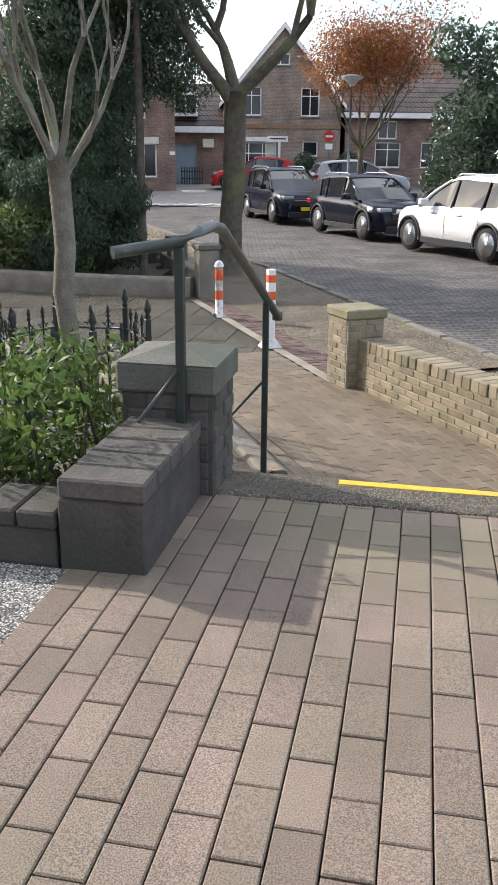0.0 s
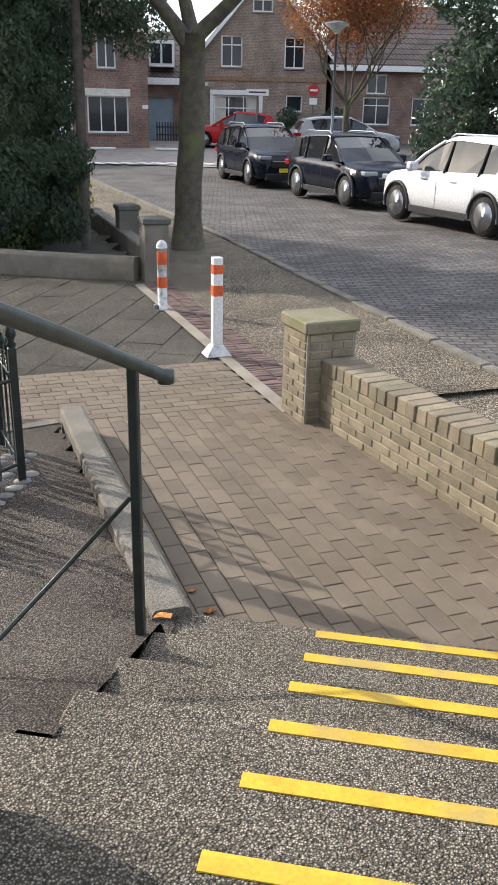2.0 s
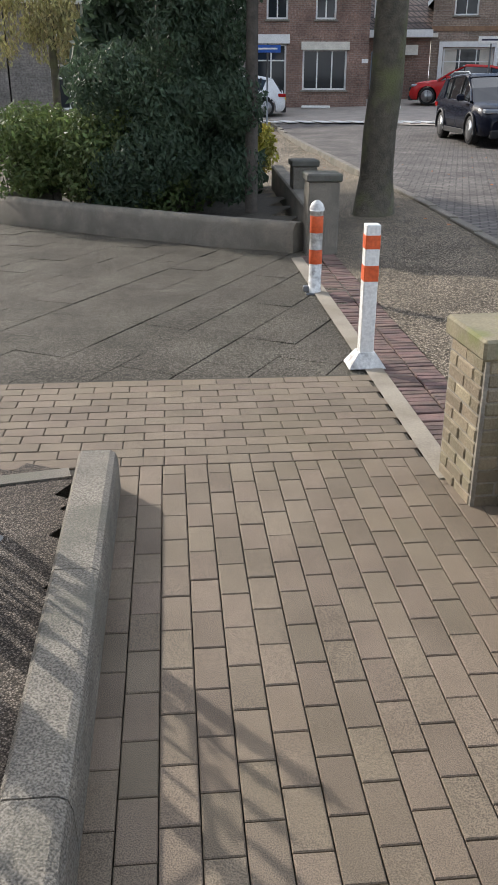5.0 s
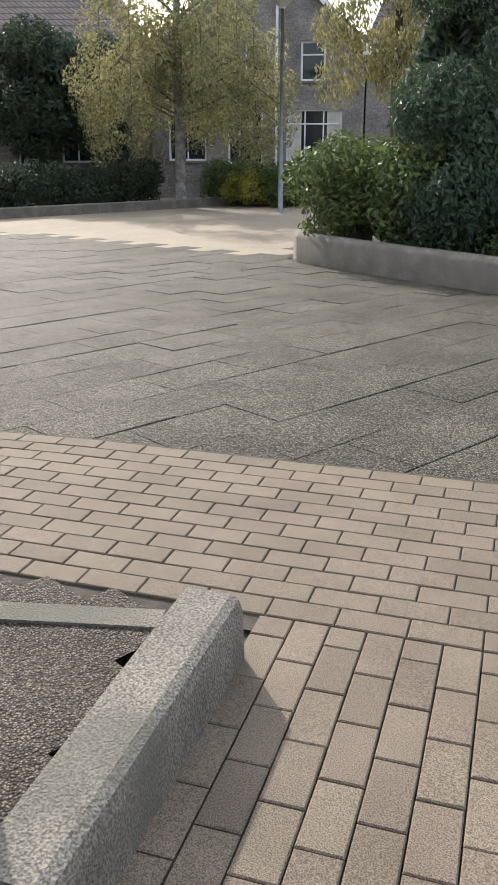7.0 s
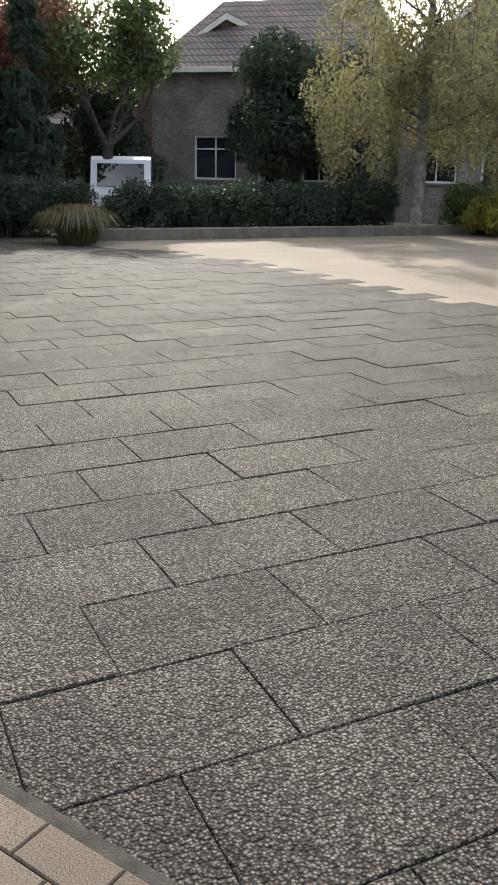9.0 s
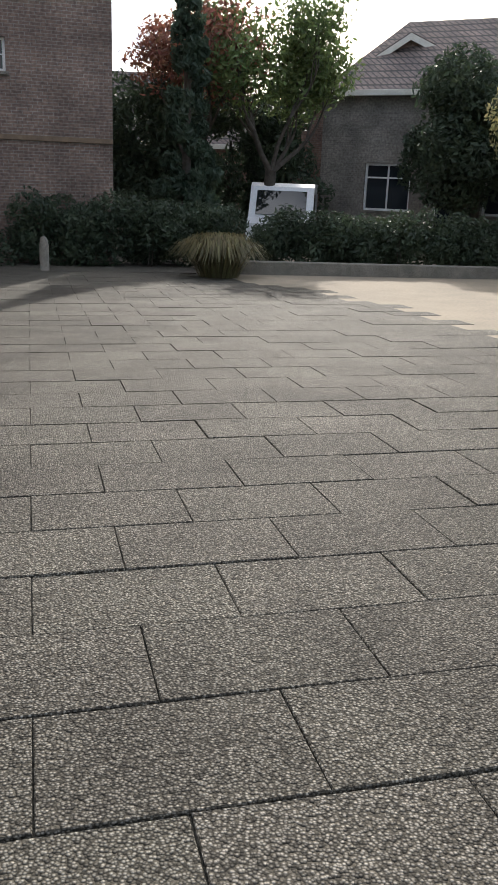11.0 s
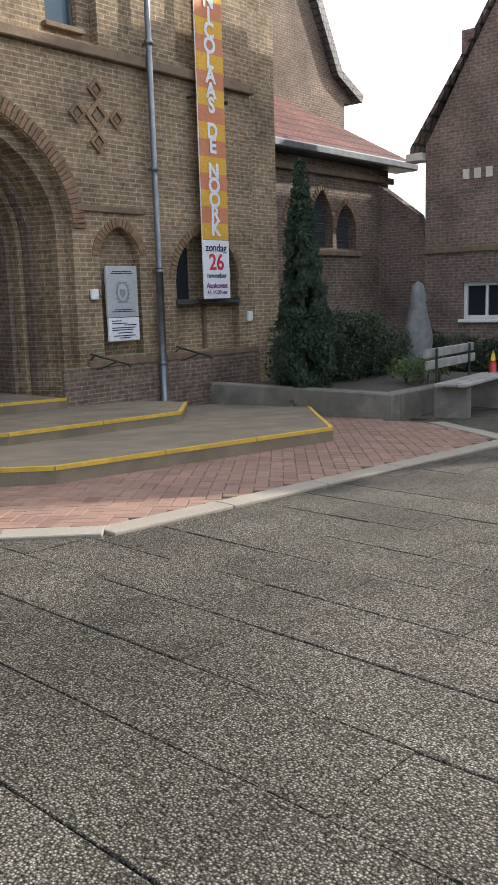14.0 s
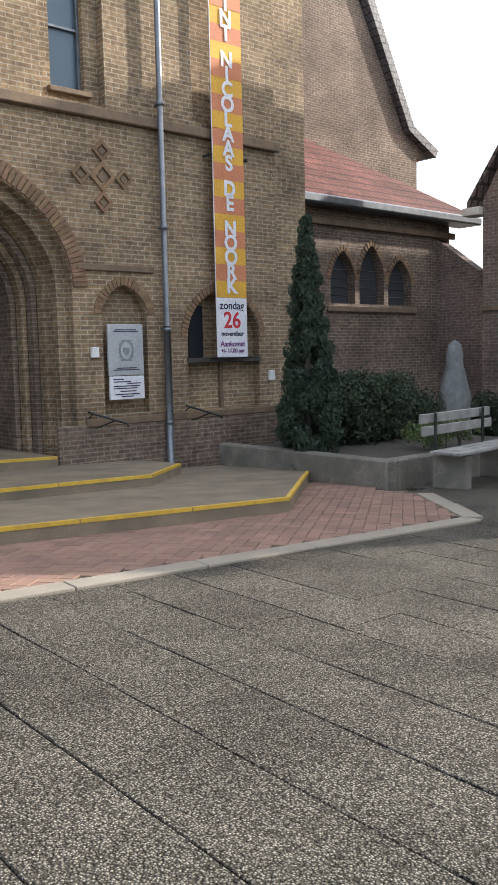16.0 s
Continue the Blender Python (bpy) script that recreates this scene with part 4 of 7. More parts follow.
# the end of the street
Bp = (-7.82, 44.69)
house("house", Bp, 14, -2.66, 3.33, 0.85, 4.9, 8.35, 9, M_HOUSEPALE, M_ROOFDARK,
      [(-1.77, -0.75, 4.16, 5.54, dict(cols=2, transom=0.7)), (1.25, 2.22, 4.15, 5.53, dict(cols=2, transom=0.7)), (-2.1, 0.05, 1.5, 2.9, dict(cols=3, transom=0.6, curtain=True)), (1.39, 2.20, 2.21, 2.97, dict(cols=1)), (-0.30, 0.66, 6.55, 7.11, dict(cols=2))],
      "pale brick gabled house with white barge boards and windows", apex_x=0.35,
      trims=[("window_surround", (-2.3, 0.25, -0.05, -0.003, 2.92, 3.14), M_WHITE), ("window_surround", (-2.3, -2.12, -0.05, -0.003, 1.4, 2.915), M_WHITE), ("window_surround", (0.07, 0.25, -0.05, -0.003, 1.4, 2.915), M_WHITE), ("brick_band", (-2.66, 3.33, -0.04, -0.003, 3.55, 3.75), M_VOUSSOIR)])
house("annex", Bp, 14, -5.6, -2.68, 0.75, 3.45, 5.9, 7, M_HOUSEBRICK, M_ROOFDARK, [(-5.25, -4.05, 0.8, 2.75, dict(cols=1, frame_mat=M_GARAGE, glass_mat=M_GARAGE, sill=False))],
      "low brick annex with tiled mansard roof and a blue-grey garage door", gable=False, hip=0.3, trims=[("gutter_board", (-5.75, -2.6, -0.45, -0.40, 3.3, 3.6), M_WHITE), ("dormer", (-5.2, -4.0, 0.05, 1.2, 4.1, 5.25), M_WHITE), ("dormer_window", (-5.1, -4.65, 0.02, 0.045, 4.25, 5.1), M_GLASS), ("dormer_window", (-4.55, -4.1, 0.02, 0.045, 4.25, 5.1), M_GLASS), ("air_unit", (-3.75, -3.2, -0.35, -0.01, 2.6, 3.0), M_TRIM)])
house("house", (Bp[0], Bp[1]), 14, 3.6, 11.5, 0.9, 4.3, 7.4, 8, M_HOUSEBRICK, M_ROOFDARK, [(5.18, 6.54, 1.69, 2.97, dict(cols=2, transom=0.7)), (7.6, 8.9, 1.69, 2.97, dict(cols=2)), (5.3, 6.3, 4.0 - 0.9, 4.0, dict(cols=2))],
      "dark red brick house with a tiled roof behind the trees", gable=False, hip=1.0, trims=[("gutter_board", (3.4, 11.7, -0.45, -0.40, 4.1, 4.35), M_WHITE)])
H1 = (-12.9, 37.3)
house("house", H1, 24, -7.0, 1.75, 0.62, 5.2, 8.2, 9, M_HOUSEBRICK, M_ROOFDARK,
      [(-0.79, 0.93, 1.23, 2.69, dict(cols=3)), (-3.19, -1.42, 0.75, 2.88, dict(cols=3, transom=0.72, sill=False)), (-2.20, -1.38, 3.72, 5.0, dict(cols=2)), (-0.33, 0.46, 3.72, 5.0, dict(cols=2)), (-6.2, -4.4, 1.2, 2.7, dict(cols=3))],
      "red brick corner house with a white shop front", gable=False, hip=1.5, trims=[("blind", (-0.85, 1.0, -0.12, -0.003, 2.66, 2.95), M_TRIM), ("fascia", (-3.35, -1.3, -0.08, -0.003, 2.88, 3.2), M_WHITE), ("house_number", (-0.9 + 2.4, -0.65 + 2.4, -0.02, -0.003, 2.2, 2.35), M_WHITE)])
gate_ = thing("picket_gate", pose(-11.7, 42.6, 0.80, 0, 0, 14), "dark green picket gate before the garage", "gate")
for i in range(9):
    part("picket", boxm(-0.58 + 0.13 * i, -0.52 + 0.13 * i, -0.02, 0.02, 0, 0.85, 0.01), M_IRON, gate_)
for z in (0.25, 0.6):
    part("gate_rail", boxm(-0.6, 0.55, -0.03, -0.021, z, z + 0.06, 0), M_IRON, gate_)

# houses across the square
HL = (-24.43, 27.77)
house("house", HL, 42, -4.6, 3.10, -0.3, 4.35, 7.6, 9, M_HOUSEGREY, M_ROOFDARK,
      [(0.82, 1.70, 3.25, 4.55, dict(cols=1, transom=0.66)), (-1.15, -0.34, 3.25, 4.5, dict(cols=1, transom=0.66)), (0.34, 2.34, 0.55, 2.32, dict(cols=3, transom=0.72, curtain=True)), (-1.8, -0.51, 0.45, 2.22, dict(cols=3, transom=0.72)), (-4.0, -2.6, 0.55, 2.2, dict(cols=2))],
      "grey brick gabled house with white window frames", apex_x=-0.4, trims=[("downpipe", (-0.07, 0.02, -0.10, -0.003, -0.3, 6.6), M_WHITE)], over=0.2)
house("house", HL, 42, 3.16, 12.0, -0.3, 4.2, 7.2, 8, M_HOUSEGREY, M_ROOFDARK, [(4.6, 5.9, 0.55, 2.1, dict(cols=2, transom=.7)), (7.4, 8.7, 0.55, 2.1, dict(cols=2, transom=.7)), (4.9, 5.7, 3.0 - 0.1, 4.0, dict(cols=1)), (10.0, 11.2, 0.55, 2.1, dict(cols=2))],
      "grey brick house with a dark tiled roof beside the gabled one", gable=False, hip=1.0)
house("house", (-29.9, 21.6), 48, -5.2, 3.2, -0.4, 4.2, 7.0, 9, M_HOUSEGREY, M_ROOFDARK, [(-3.6, -2.0, 0.5, 2.0, dict(cols=2, transom=.7)), (0.4, 2.2, 0.5, 2.0, dict(cols=3, transom=.7)), (-1.2, -0.2, -0.3, 1.9, dict(cols=1, sill=False))],
      "grey brick house behind the birch", gable=False, hip=1.2)
house("house", (-34.3, 20.4), 66, -3.4, 6.4, -0.5, 3.55, 6.2, 8, M_HOUSEBRICK, M_ROOFDARK, [(-0.6, 0.55, 0.55, 1.75, dict(cols=2)), (2.6, 4.1, 0.55, 1.6, dict(cols=1, sill=M_WHITE)), (3.0, 4.0, 3.0 - 0.2, 3.5, dict(cols=2))],
      "dark brick house with a steep tiled roof beyond the hedge", apex_x=0.6, chimney=(-2.6, 5.9), over=0.2)
house("house", (-40.0, 12.0), 75, -6.0, 5.5, -0.6, 2.6, 5.6, 8, M_HOUSEBRICK, M_ROOFDARK, [(-3.0, -1.6, 0.4, 1.5, dict(cols=2)), (1.6, 3.2, 0.4, 1.5, dict(cols=2))], "low dark house far behind the trees", gable=False, hip=2.0)

# presbytery
PR = (-23.5, 4.0)
PWIN = [(-3.69, -2.18, 0.52, 1.28), (-0.35, 1.13, 0.58, 1.34), (-2.65, -1.95, 4.45, 5.15), (-0.61, 0.12, 4.48, 5.18), (1.39, 2.12, 4.52, 5.2), (2.54, 3.05, 3.2, 3.85), (3.2, 3.70, 3.2, 3.85)]
presb = thing("presbytery", pose(PR[0], PR[1], 0, 0, 0, 93), "tall dark brick presbytery with a gambrel roof in shade", "house")
bm = bmesh.new()
wall_mesh(bm, [(-4.55, -1.2), (5.85, -1.2), (5.85, 6.9), (3.6, 9.2), (0.7, 10.4), (-1.6, 9.0), (-3.75, 5.5), (-4.55, 4.1)], [rect(*w) for w in PWIN], 0.0, 0.35)
part("front_wall", bm, M_PRESB, presb)
bm = bmesh.new()
box(bm, -4.55, -4.2, 0.351, 10, -1.2, 4.05, 0)
box(bm, 5.5, 5.85, 0.351, 10, -1.2, 6.7, 0)
box(bm, -4.19, 5.49, 0.9, 1.0, -1.2, 6.5, 0)
part("side_wall", bm, M_PRESB, presb)
bm = bmesh.new()
for a, b in (((-4.85, 3.95), (-3.75, 5.55)), ((-3.75, 5.55), (-1.6, 9.05)), ((-1.6, 9.05), (0.7, 10.45)), ((0.7, 10.45), (3.6, 9.25)), ((3.6, 9.25), (6.1, 6.75))):
    extrude_xz(bm, [a, b, (b[0], b[1] + 0.14), (a[0], a[1] + 0.14)], -0.12, 10.2)
part("roof", bm, M_ROOFDARK, presb)
part("eave_board", boxm(-4.95, -4.56, -0.14, 0.25, 3.82, 3.98, 0.01), M_TRIM, presb)
part("eave_board", boxm(5.86, 6.2, -0.14, 0.3, 6.62, 6.8, 0.01), M_TRIM, presb)
for i, w in enumerate(PWIN):
    window(presb, *w, cols=3 if i < 2 else (1 if i > 4 else 4), rows=1 if i < 2 else 2, bar=0.055 if i < 2 else 0.04, sill=M_WHITE if i < 2 else True)
part("brick_ledge", boxm(-4.55, 5.85, -0.05, -0.003, 1.9, 2.0, 0.005), M_STRINGSTONE, presb)
part("name_board", boxm(-1.50, -0.94, -0.05, -0.003, 0.70, 1.05, 0.005), M_PLATE, presb, "pale grey notice board on the wall")
part("wall_plaque", boxm(1.79, 2.08, -0.04, -0.003, 0.20, 0.36, 0.005), M_WHITE, presb, "small white plaque")
for x in (-3.7, -3.45, -3.2, -1.9, -1.65):
    part("vent_slot", boxm(x, x + 0.14, -0.02, -0.003, 3.35, 3.55, 0), M_TRIM, presb)
bm = bmesh.new()
extrude_xz(bm, [(-9.5, -1.2), (-4.6, -1.2), (-4.6, 1.6), (-5.0, 2.8), (-7.2, 4.4), (-9.5, 2.0)], 0.5, 0.8)
part("wing_wall", bm, M_PRESB, presb)

# church
CH = (-14.5, -0.16)
church = thing("church", pose(CH[0], CH[1], 0, 0, 0, 181.5), "brown brick church front with a deep arched portal", "church", kind="structure")
ACX = -2.85
A_OUT = arch(ACX - 2.12, ACX + 2.12, -1.0, 2.05, 3.58, 22)
SKIN = [A_OUT, rect(-1.02, -0.12, 4.40, 7.6), rect(-2.75, -1.62, 4.40, 7.6), rect(-4.2, -3.1, 4.40, 7.6), rect(1.31, 2.16, 4.46, 9.0), arch(-0.30, 0.42, 0.36, 1.72, 2.10, 12, 0.35), arch(1.12, 2.50, 0.34, 1.40, 2.10, 14, 0.15)]
bm = bmesh.new()
wall_mesh(bm, rect(-8.3, 2.90, -1.2, 10.5), SKIN, 0.0, 0.14)
part("front_skin", bm, M_CHURCH, church)
bm = bmesh.new()
wall_mesh(bm, rect(-8.3, 2.90, -1.2, 10.5), [[(x, z) for x, z in arch(ACX - 1.97, ACX + 1.97, -1.0, 2.0, 3.42, 22)], rect(-0.83, -0.34, 4.57, 7.4), rect(-2.55, -1.80, 4.57, 7.4), rect(-4.0, -3.3, 4.57, 7.4)], 0.143, 0.40)
part("front_wall", bm, M_CHURCH, church)
# stepped portal orders
for k in range(4):
    w, ap, sp = 1.97 - 0.085 * k, 3.42 - 0.075 * k, 2.0 - 0.06 * k
    bm = bmesh.new()
    wall_mesh(bm, arch(ACX - w, ACX + w, -1.0, sp, ap, 22), [arch(ACX - w + 0.072, ACX + w - 0.072, -0.99, sp - 0.05, ap - 0.07, 22)], 0.40 + 0.14 * k, 0.55 + 0.14 * k)
    part("portal_order", bm, M_CHURCHSHADE if k % 2 else M_CHURCH, church)
# porch lining in the darkened brick, the recess's shade painted in
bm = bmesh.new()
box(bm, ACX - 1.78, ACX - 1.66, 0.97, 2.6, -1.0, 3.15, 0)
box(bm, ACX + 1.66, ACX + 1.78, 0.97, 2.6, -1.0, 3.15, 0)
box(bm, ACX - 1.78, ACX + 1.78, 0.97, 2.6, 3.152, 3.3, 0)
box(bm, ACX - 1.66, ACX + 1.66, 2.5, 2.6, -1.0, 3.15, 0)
part("porch_lining", bm, M_CHURCHSHADE, church)
bm = bmesh.new()
extrude_xz(bm, arch(ACX - 0.95, ACX + 0.35, -0.6, 0.9, 1.62, 14), 2.40, 2.49)
part("portal_door", bm, M_DOORDARK, church, "dark wooden door in the porch")
part("bell_plate", boxm(ACX + 0.72, ACX + 0.88, 2.47, 2.495, 0.85, 1.05, 0.004), M_BLACKPLASTIC, church)
# arch rings of upright bricks
brick = boxm(-0.028, 0.028, -0.03, 0.02, -0.105, 0.105, 0.006)
brick_me = mesh_of(brick, "brick", M_VOUSSOIR)


def arch_ring(cx, a, spring, b, n, grow, me, half=0.0, pointed=0.0):
    for k in range(n):
        t = math.pi * (k + 0.5) / n
        x = math.cos(t)
        e = math.sin(t)
        d = math.atan2(a * math.sin(t), b * x if b else 1e-6)
        if pointed:
            e = e * (1 - pointed) + pointed * (1 - abs(x)) ** 0.75
        nx, nz = math.cos(t) / a, e / b
        L = math.hypot(nx, nz)
        nx, nz = nx / L, nz / L
        o = new("arch_brick", me)
        o.parent = church
        o.matrix_basis = pose(cx + a * x + nx * grow, 0.0, spring + b * e + nz * grow) @ Matrix.Rotation(math.atan2(nx, nz), 4, "Y")


arch_ring(ACX, 2.12, 2.05, 1.53, 84, 0.115, brick_me)
small = mesh_of(boxm(-0.026, 0.026, -0.018, 0.02, -0.06, 0.06, 0.004), "arch_brick", M_VOUSSOIR)
arch_ring(0.06, 0.36, 1.72, 0.38, 22, 0.065, small, pointed=0.35)
arch_ring(1.81, 0.69, 1.40, 0.70, 34, 0.065, small, pointed=0.15)
part("string_course", boxm(-8.32, 2.94, -0.09, -0.003, 4.22, 4.36, 0.015), M_STRINGSTONE, church)
part("impost_band", boxm(-0.66, 0.55, -0.04, -0.003, 2.28, 2.36, 0.006), M_STRINGSTONE, church)
part("plinth", boxm(-0.62, 2.93, -0.05, -0.003, 0.22, 0.32, 0.01), M_STRINGSTONE, church)
# plinth and pier base: their shaded look is in the brick colour
for x0, x1 in ((-0.70, 2.93), (-8.3, -4.75)):
    part("plinth_wall", boxm(x0, x1, -0.045, -0.004, -1.2, 0.215, 0.006), M_CHURCHSHADE, church)
part("pier_base", boxm(-1.05, -0.62, -0.06, -0.005, -0.9, 0.25, 0.01), M_CHURCHSHADE, church)
for x0, x1 in ((-0.83, -0.34), (-2.55, -1.80), (-4.0, -3.3)):
    window(church, x0, x1, 4.57, 7.4, y=0.22, cols=1, transom=0.28, frame_mat=M_ZINC, glass_mat=M_BLUEGLASS, sill=M_STRINGSTONE, bar=0.03)
part("niche_pane", boxm(1.22, 1.50, 0.12, 0.138, 1.10, 1.86, 0.01), M_GLASS, church, "dark small window in the blind arch")
part("niche_bar", boxm(1.78, 1.84, 0.09, 0.138, 0.34, 1.06, 0.004), M_STRINGSTONE, church)
part("niche_ledge", boxm(1.10, 2.52, -0.02, 0.10, 1.02, 1.10, 0.01), M_DARKSTONE, church)
# corner pier and aisle
bm = bmesh.new()
box(bm, 2.91, 3.72, 0.16, 0.6, -1.2, 10.5, 0)
box(bm, 3.3, 3.7, 0.6, 9.0, -1.2, 10.5, 0)
part("corner_pier", bm, M_CHURCH, church)
# aisle, gable and link walls take the darkened brick, shade painted into its tone
AIS = 1.6
AW = [arch(5.83, 6.53, 2.08, 2.55, 3.10, 10, 0.5), arch(6.66, 7.42, 2.08, 2.60, 3.26, 10, 0.5), arch(7.55, 8.30, 2.08, 2.5, 3.03, 10, 0.5)]
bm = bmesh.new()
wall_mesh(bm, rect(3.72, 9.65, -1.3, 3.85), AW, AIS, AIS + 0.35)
part("aisle_wall", bm, M_CHURCHSHADE, church)
part("aisle_end_wall", boxm(9.3, 9.645, AIS + 0.36, 8.0, -1.3, 3.85, 0), M_CHURCHSHADE, church)
for lp in AW:
    bm = bmesh.new()
    extrude_xz(bm, lp, AIS + 0.20, AIS + 0.22)
    w = part("lancet_window", bm, M_LEADGLASS, church, "leaded lancet window")
    x0, x1 = lp[0][0], lp[1][0]
    bm = bmesh.new()
    for k in range(1, 5):
        z = lp[0][1] + 0.17 * k
        box(bm, x0 + 0.05, x1 - 0.05, AIS + 0.18, AIS + 0.195, z, z + 0.012, 0)
    part("glazing_bar", bm, M_ZINC, w)
for c, a, sp, b in ((6.18, 0.35, 2.55, 0.55), (7.04, 0.38, 2.60, 0.66), (7.925, 0.375, 2.5, 0.53)):
    for k in range(20):
        t = math.pi * (k + 0.5) / 20
        x = math.cos(t)
        e = math.sin(t) * 0.5 + 0.5 * (1 - abs(x)) ** 0.75
        nx, nz = x / a, e / b
        L = math.hypot(nx, nz)
        o = new("arch_brick", small)
        o.parent = church
        o.matrix_basis = pose(c + a * x + nx / L * 0.06, AIS, sp + b * e + nz / L * 0.06) @ Matrix.Rotation(math.atan2(nx, nz), 4, "Y")
part("aisle_sill", boxm(5.7, 8.45, AIS - 0.06, AIS - 0.003, 1.92, 2.03, 0.01), M_STRINGSTONE, church)
part("aisle_cornice", boxm(3.72, 9.75, AIS - 0.10, AIS - 0.003, 3.55, 3.68, 0.01), M_STRINGSTONE, church)
part("aisle_gutter", boxm(3.72, 10.3, AIS - 0.42, AIS + 0.2, 3.86, 4.03, 0.03), M_ZINC, church, "grey zinc gutter")
bm = bmesh.new()
v = [bm.verts.new(c) for c in ((3.72, AIS - 0.38, 4.0), (10.35, AIS - 0.38, 4.0), (10.35, 8.0, 4.0), (3.72, 4.6, 6.1), (8.3, 4.6, 6.1), (8.3, 8.0, 6.1), (3.72, 4.6, 3.9), (3.72, 8, 3.9))]
for f in ((0, 1, 4, 3), (1, 2, 5, 4), (0, 3, 6)):
    bm.faces.new([v[i] for i in f])
part("aisle_roof", bm, M_ROOFRED, church, "red clay tile lean-to roof")
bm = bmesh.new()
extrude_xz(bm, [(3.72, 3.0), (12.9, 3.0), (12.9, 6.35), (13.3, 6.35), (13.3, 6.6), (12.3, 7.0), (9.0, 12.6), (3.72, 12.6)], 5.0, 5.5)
part("transept_gable", bm, M_CHURCHSHADE, church)
bm = bmesh.new()
extrude_xz(bm, [(13.5, 6.4), (12.35, 6.95), (9.0, 12.9), (9.2, 13.1), (12.55, 7.1), (13.6, 6.6)], 4.8, 9)
part("transept_roof", bm, M_SLATE, church)
bm = bmesh.new()
extrude_xz(bm, arch(7.5, 8.4, 6.4, 8.3, 9.2, 10, 0.4), 4.93, 4.995)
part("gable_window", bm, M_LEADGLASS, church)
bm = bmesh.new()
extrude_xz(bm, [(9.66, -1.3), (13.5, -1.3), (13.5, 1.6), (10.9, 3.4), (9.66, 3.9)], 4.0, 4.3)
part("link_wall", bm, M_CHURCHSHADE, church)
part("link_roof", boxm(9.7, 13.6, 4.31, 8, 1.2, 1.6, 0), M_ROOFDARK, church)
bm = bmesh.new()
extrude_xz(bm, [(9.66, 3.92), (10.9, 3.42), (13.55, 1.6), (13.55, 1.75), (10.95, 3.6), (9.66, 4.1)], 3.85, 6)
part("link_verge", bm, M_ROOFDARK, church)
part("link_opening", boxm(9.75, 10.5, 3.92, 3.997, -1.2, 1.25, 0), M_DOORDARK, church)
back = tagged(part("church_back", boxm(-8.3, 3.3, 2.7, 12, -1.2, 10.5, 0), M_CHURCHSHADE), "plain brick mass of the church behind its front", "wall", kind="structure")
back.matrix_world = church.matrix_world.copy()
# crossed diamond panel of raised bricks
dm = thing("brick_ornament", church.matrix_world @ pose(-0.22, -0.002, 3.50), "raised cross of four brick diamonds on the church wall", "ornament")
for dx, dz, s in ((0, 0.33, 0.14), (0, -0.33, 0.14), (0.33, 0, 0.14), (-0.33, 0, 0.14), (0, 0, 0.20)):
    bm = bmesh.new()
    wall_mesh(bm, [(dx - s, dz), (dx, dz - s), (dx + s, dz), (dx, dz + s)], [[(dx - s * .62, dz), (dx, dz - s * .62), (dx + s * .62, dz), (dx, dz + s * .62)]], -0.035, -0.002)
    part("diamond", bm, M_VOUSSOIR, dm)
    bm = bmesh.new()
    extrude_xz(bm, [(dx - s * .4, dz), (dx, dz - s * .4), (dx + s * .4, dz), (dx, dz + s * .4)], -0.02, -0.003)
    part("diamond_core", bm, M_STRINGSTONE, dm)

# rainwater pipe
pipe = thing("downpipe", church.matrix_world @ pose(0.67, -0.12, 0), "grey zinc rainwater pipe with clamps on the church", "pipe")
bm = bmesh.new()
tube(bm, [(0, 0, -0.75), (0, 0, 1.55)], 0.055, 12)
part("lower_pipe", bm, M_ZINC, pipe)
bm = bmesh.new()
tube(bm, [(0, 0, 1.55), (0, 0, 10.4)], 0.042, 12)
part("upper_pipe", bm, M_ZINC, pipe)
for z in (0.2, 1.5, 2.9, 4.55, 6.4):
    bm = bmesh.new()
    lathe(bm, [(0.045, -0.03), (0.062, -0.025), (0.062, 0.025), (0.045, 0.03)], 12, (0, 0, z))
    box(bm, -0.012, 0.012, 0.05, 0.118, z - 0.015, z + 0.015)
    part("pipe_clamp", bm, M_ZINC, pipe)


def letters(text, size, material, parent, m, name="lettering", bold=0.0, extrude=0.002, ax="CENTER"):
    cu = bpy.data.curves.new(name, "FONT")
    cu.body, cu.size, cu.extrude, cu.align_x, cu.align_y, cu.offset = text, size, extrude, ax, "CENTER", bold
    tmp = bpy.data.objects.new(name, cu)
    scene.collection.objects.link(tmp)
    dg = bpy.context.evaluated_depsgraph_get()
    me = bpy.data.meshes.new_from_object(tmp.evaluated_get(dg))
    bpy.data.objects.remove(tmp)
    me.materials.clear()
    me.materials.append(material)
    ob = new(name, me)
    ob.parent = parent
    ob.matrix_basis = m @ pose(0, 0, 0, 90)
    return ob


# banner
flag = thing("banner", church.matrix_world @ pose(1.83, -0.16, 0), "long striped orange and yellow hanging banner with white letters", "banner")
n = 21
for i in range(n):
    z0 = 1.97 + i * 0.24
    bm = boxm(-0.287, 0.29, -0.004 + 0.003 * math.sin(i * 1.7), 0.004, z0, z0 + 0.24, 0)
    part("stripe", bm, M_FLAGYELLOW if i % 2 == 0 else M_FLAGORANGE, flag, "yellow stripe" if i % 2 == 0 else "orange stripe")
part("white_panel", boxm(-0.29, 0.29, -0.004, 0.004, 1.10, 1.965, 0), M_FLAGWHITE, flag, "white printed panel")
part("edge_seam", boxm(-0.297, -0.288, -0.006, 0.006, 1.10, 7.0, 0), M_FLAGWHITE, flag)
LET = "SINT NICOLAAS DE NOORK"
z = 2.13
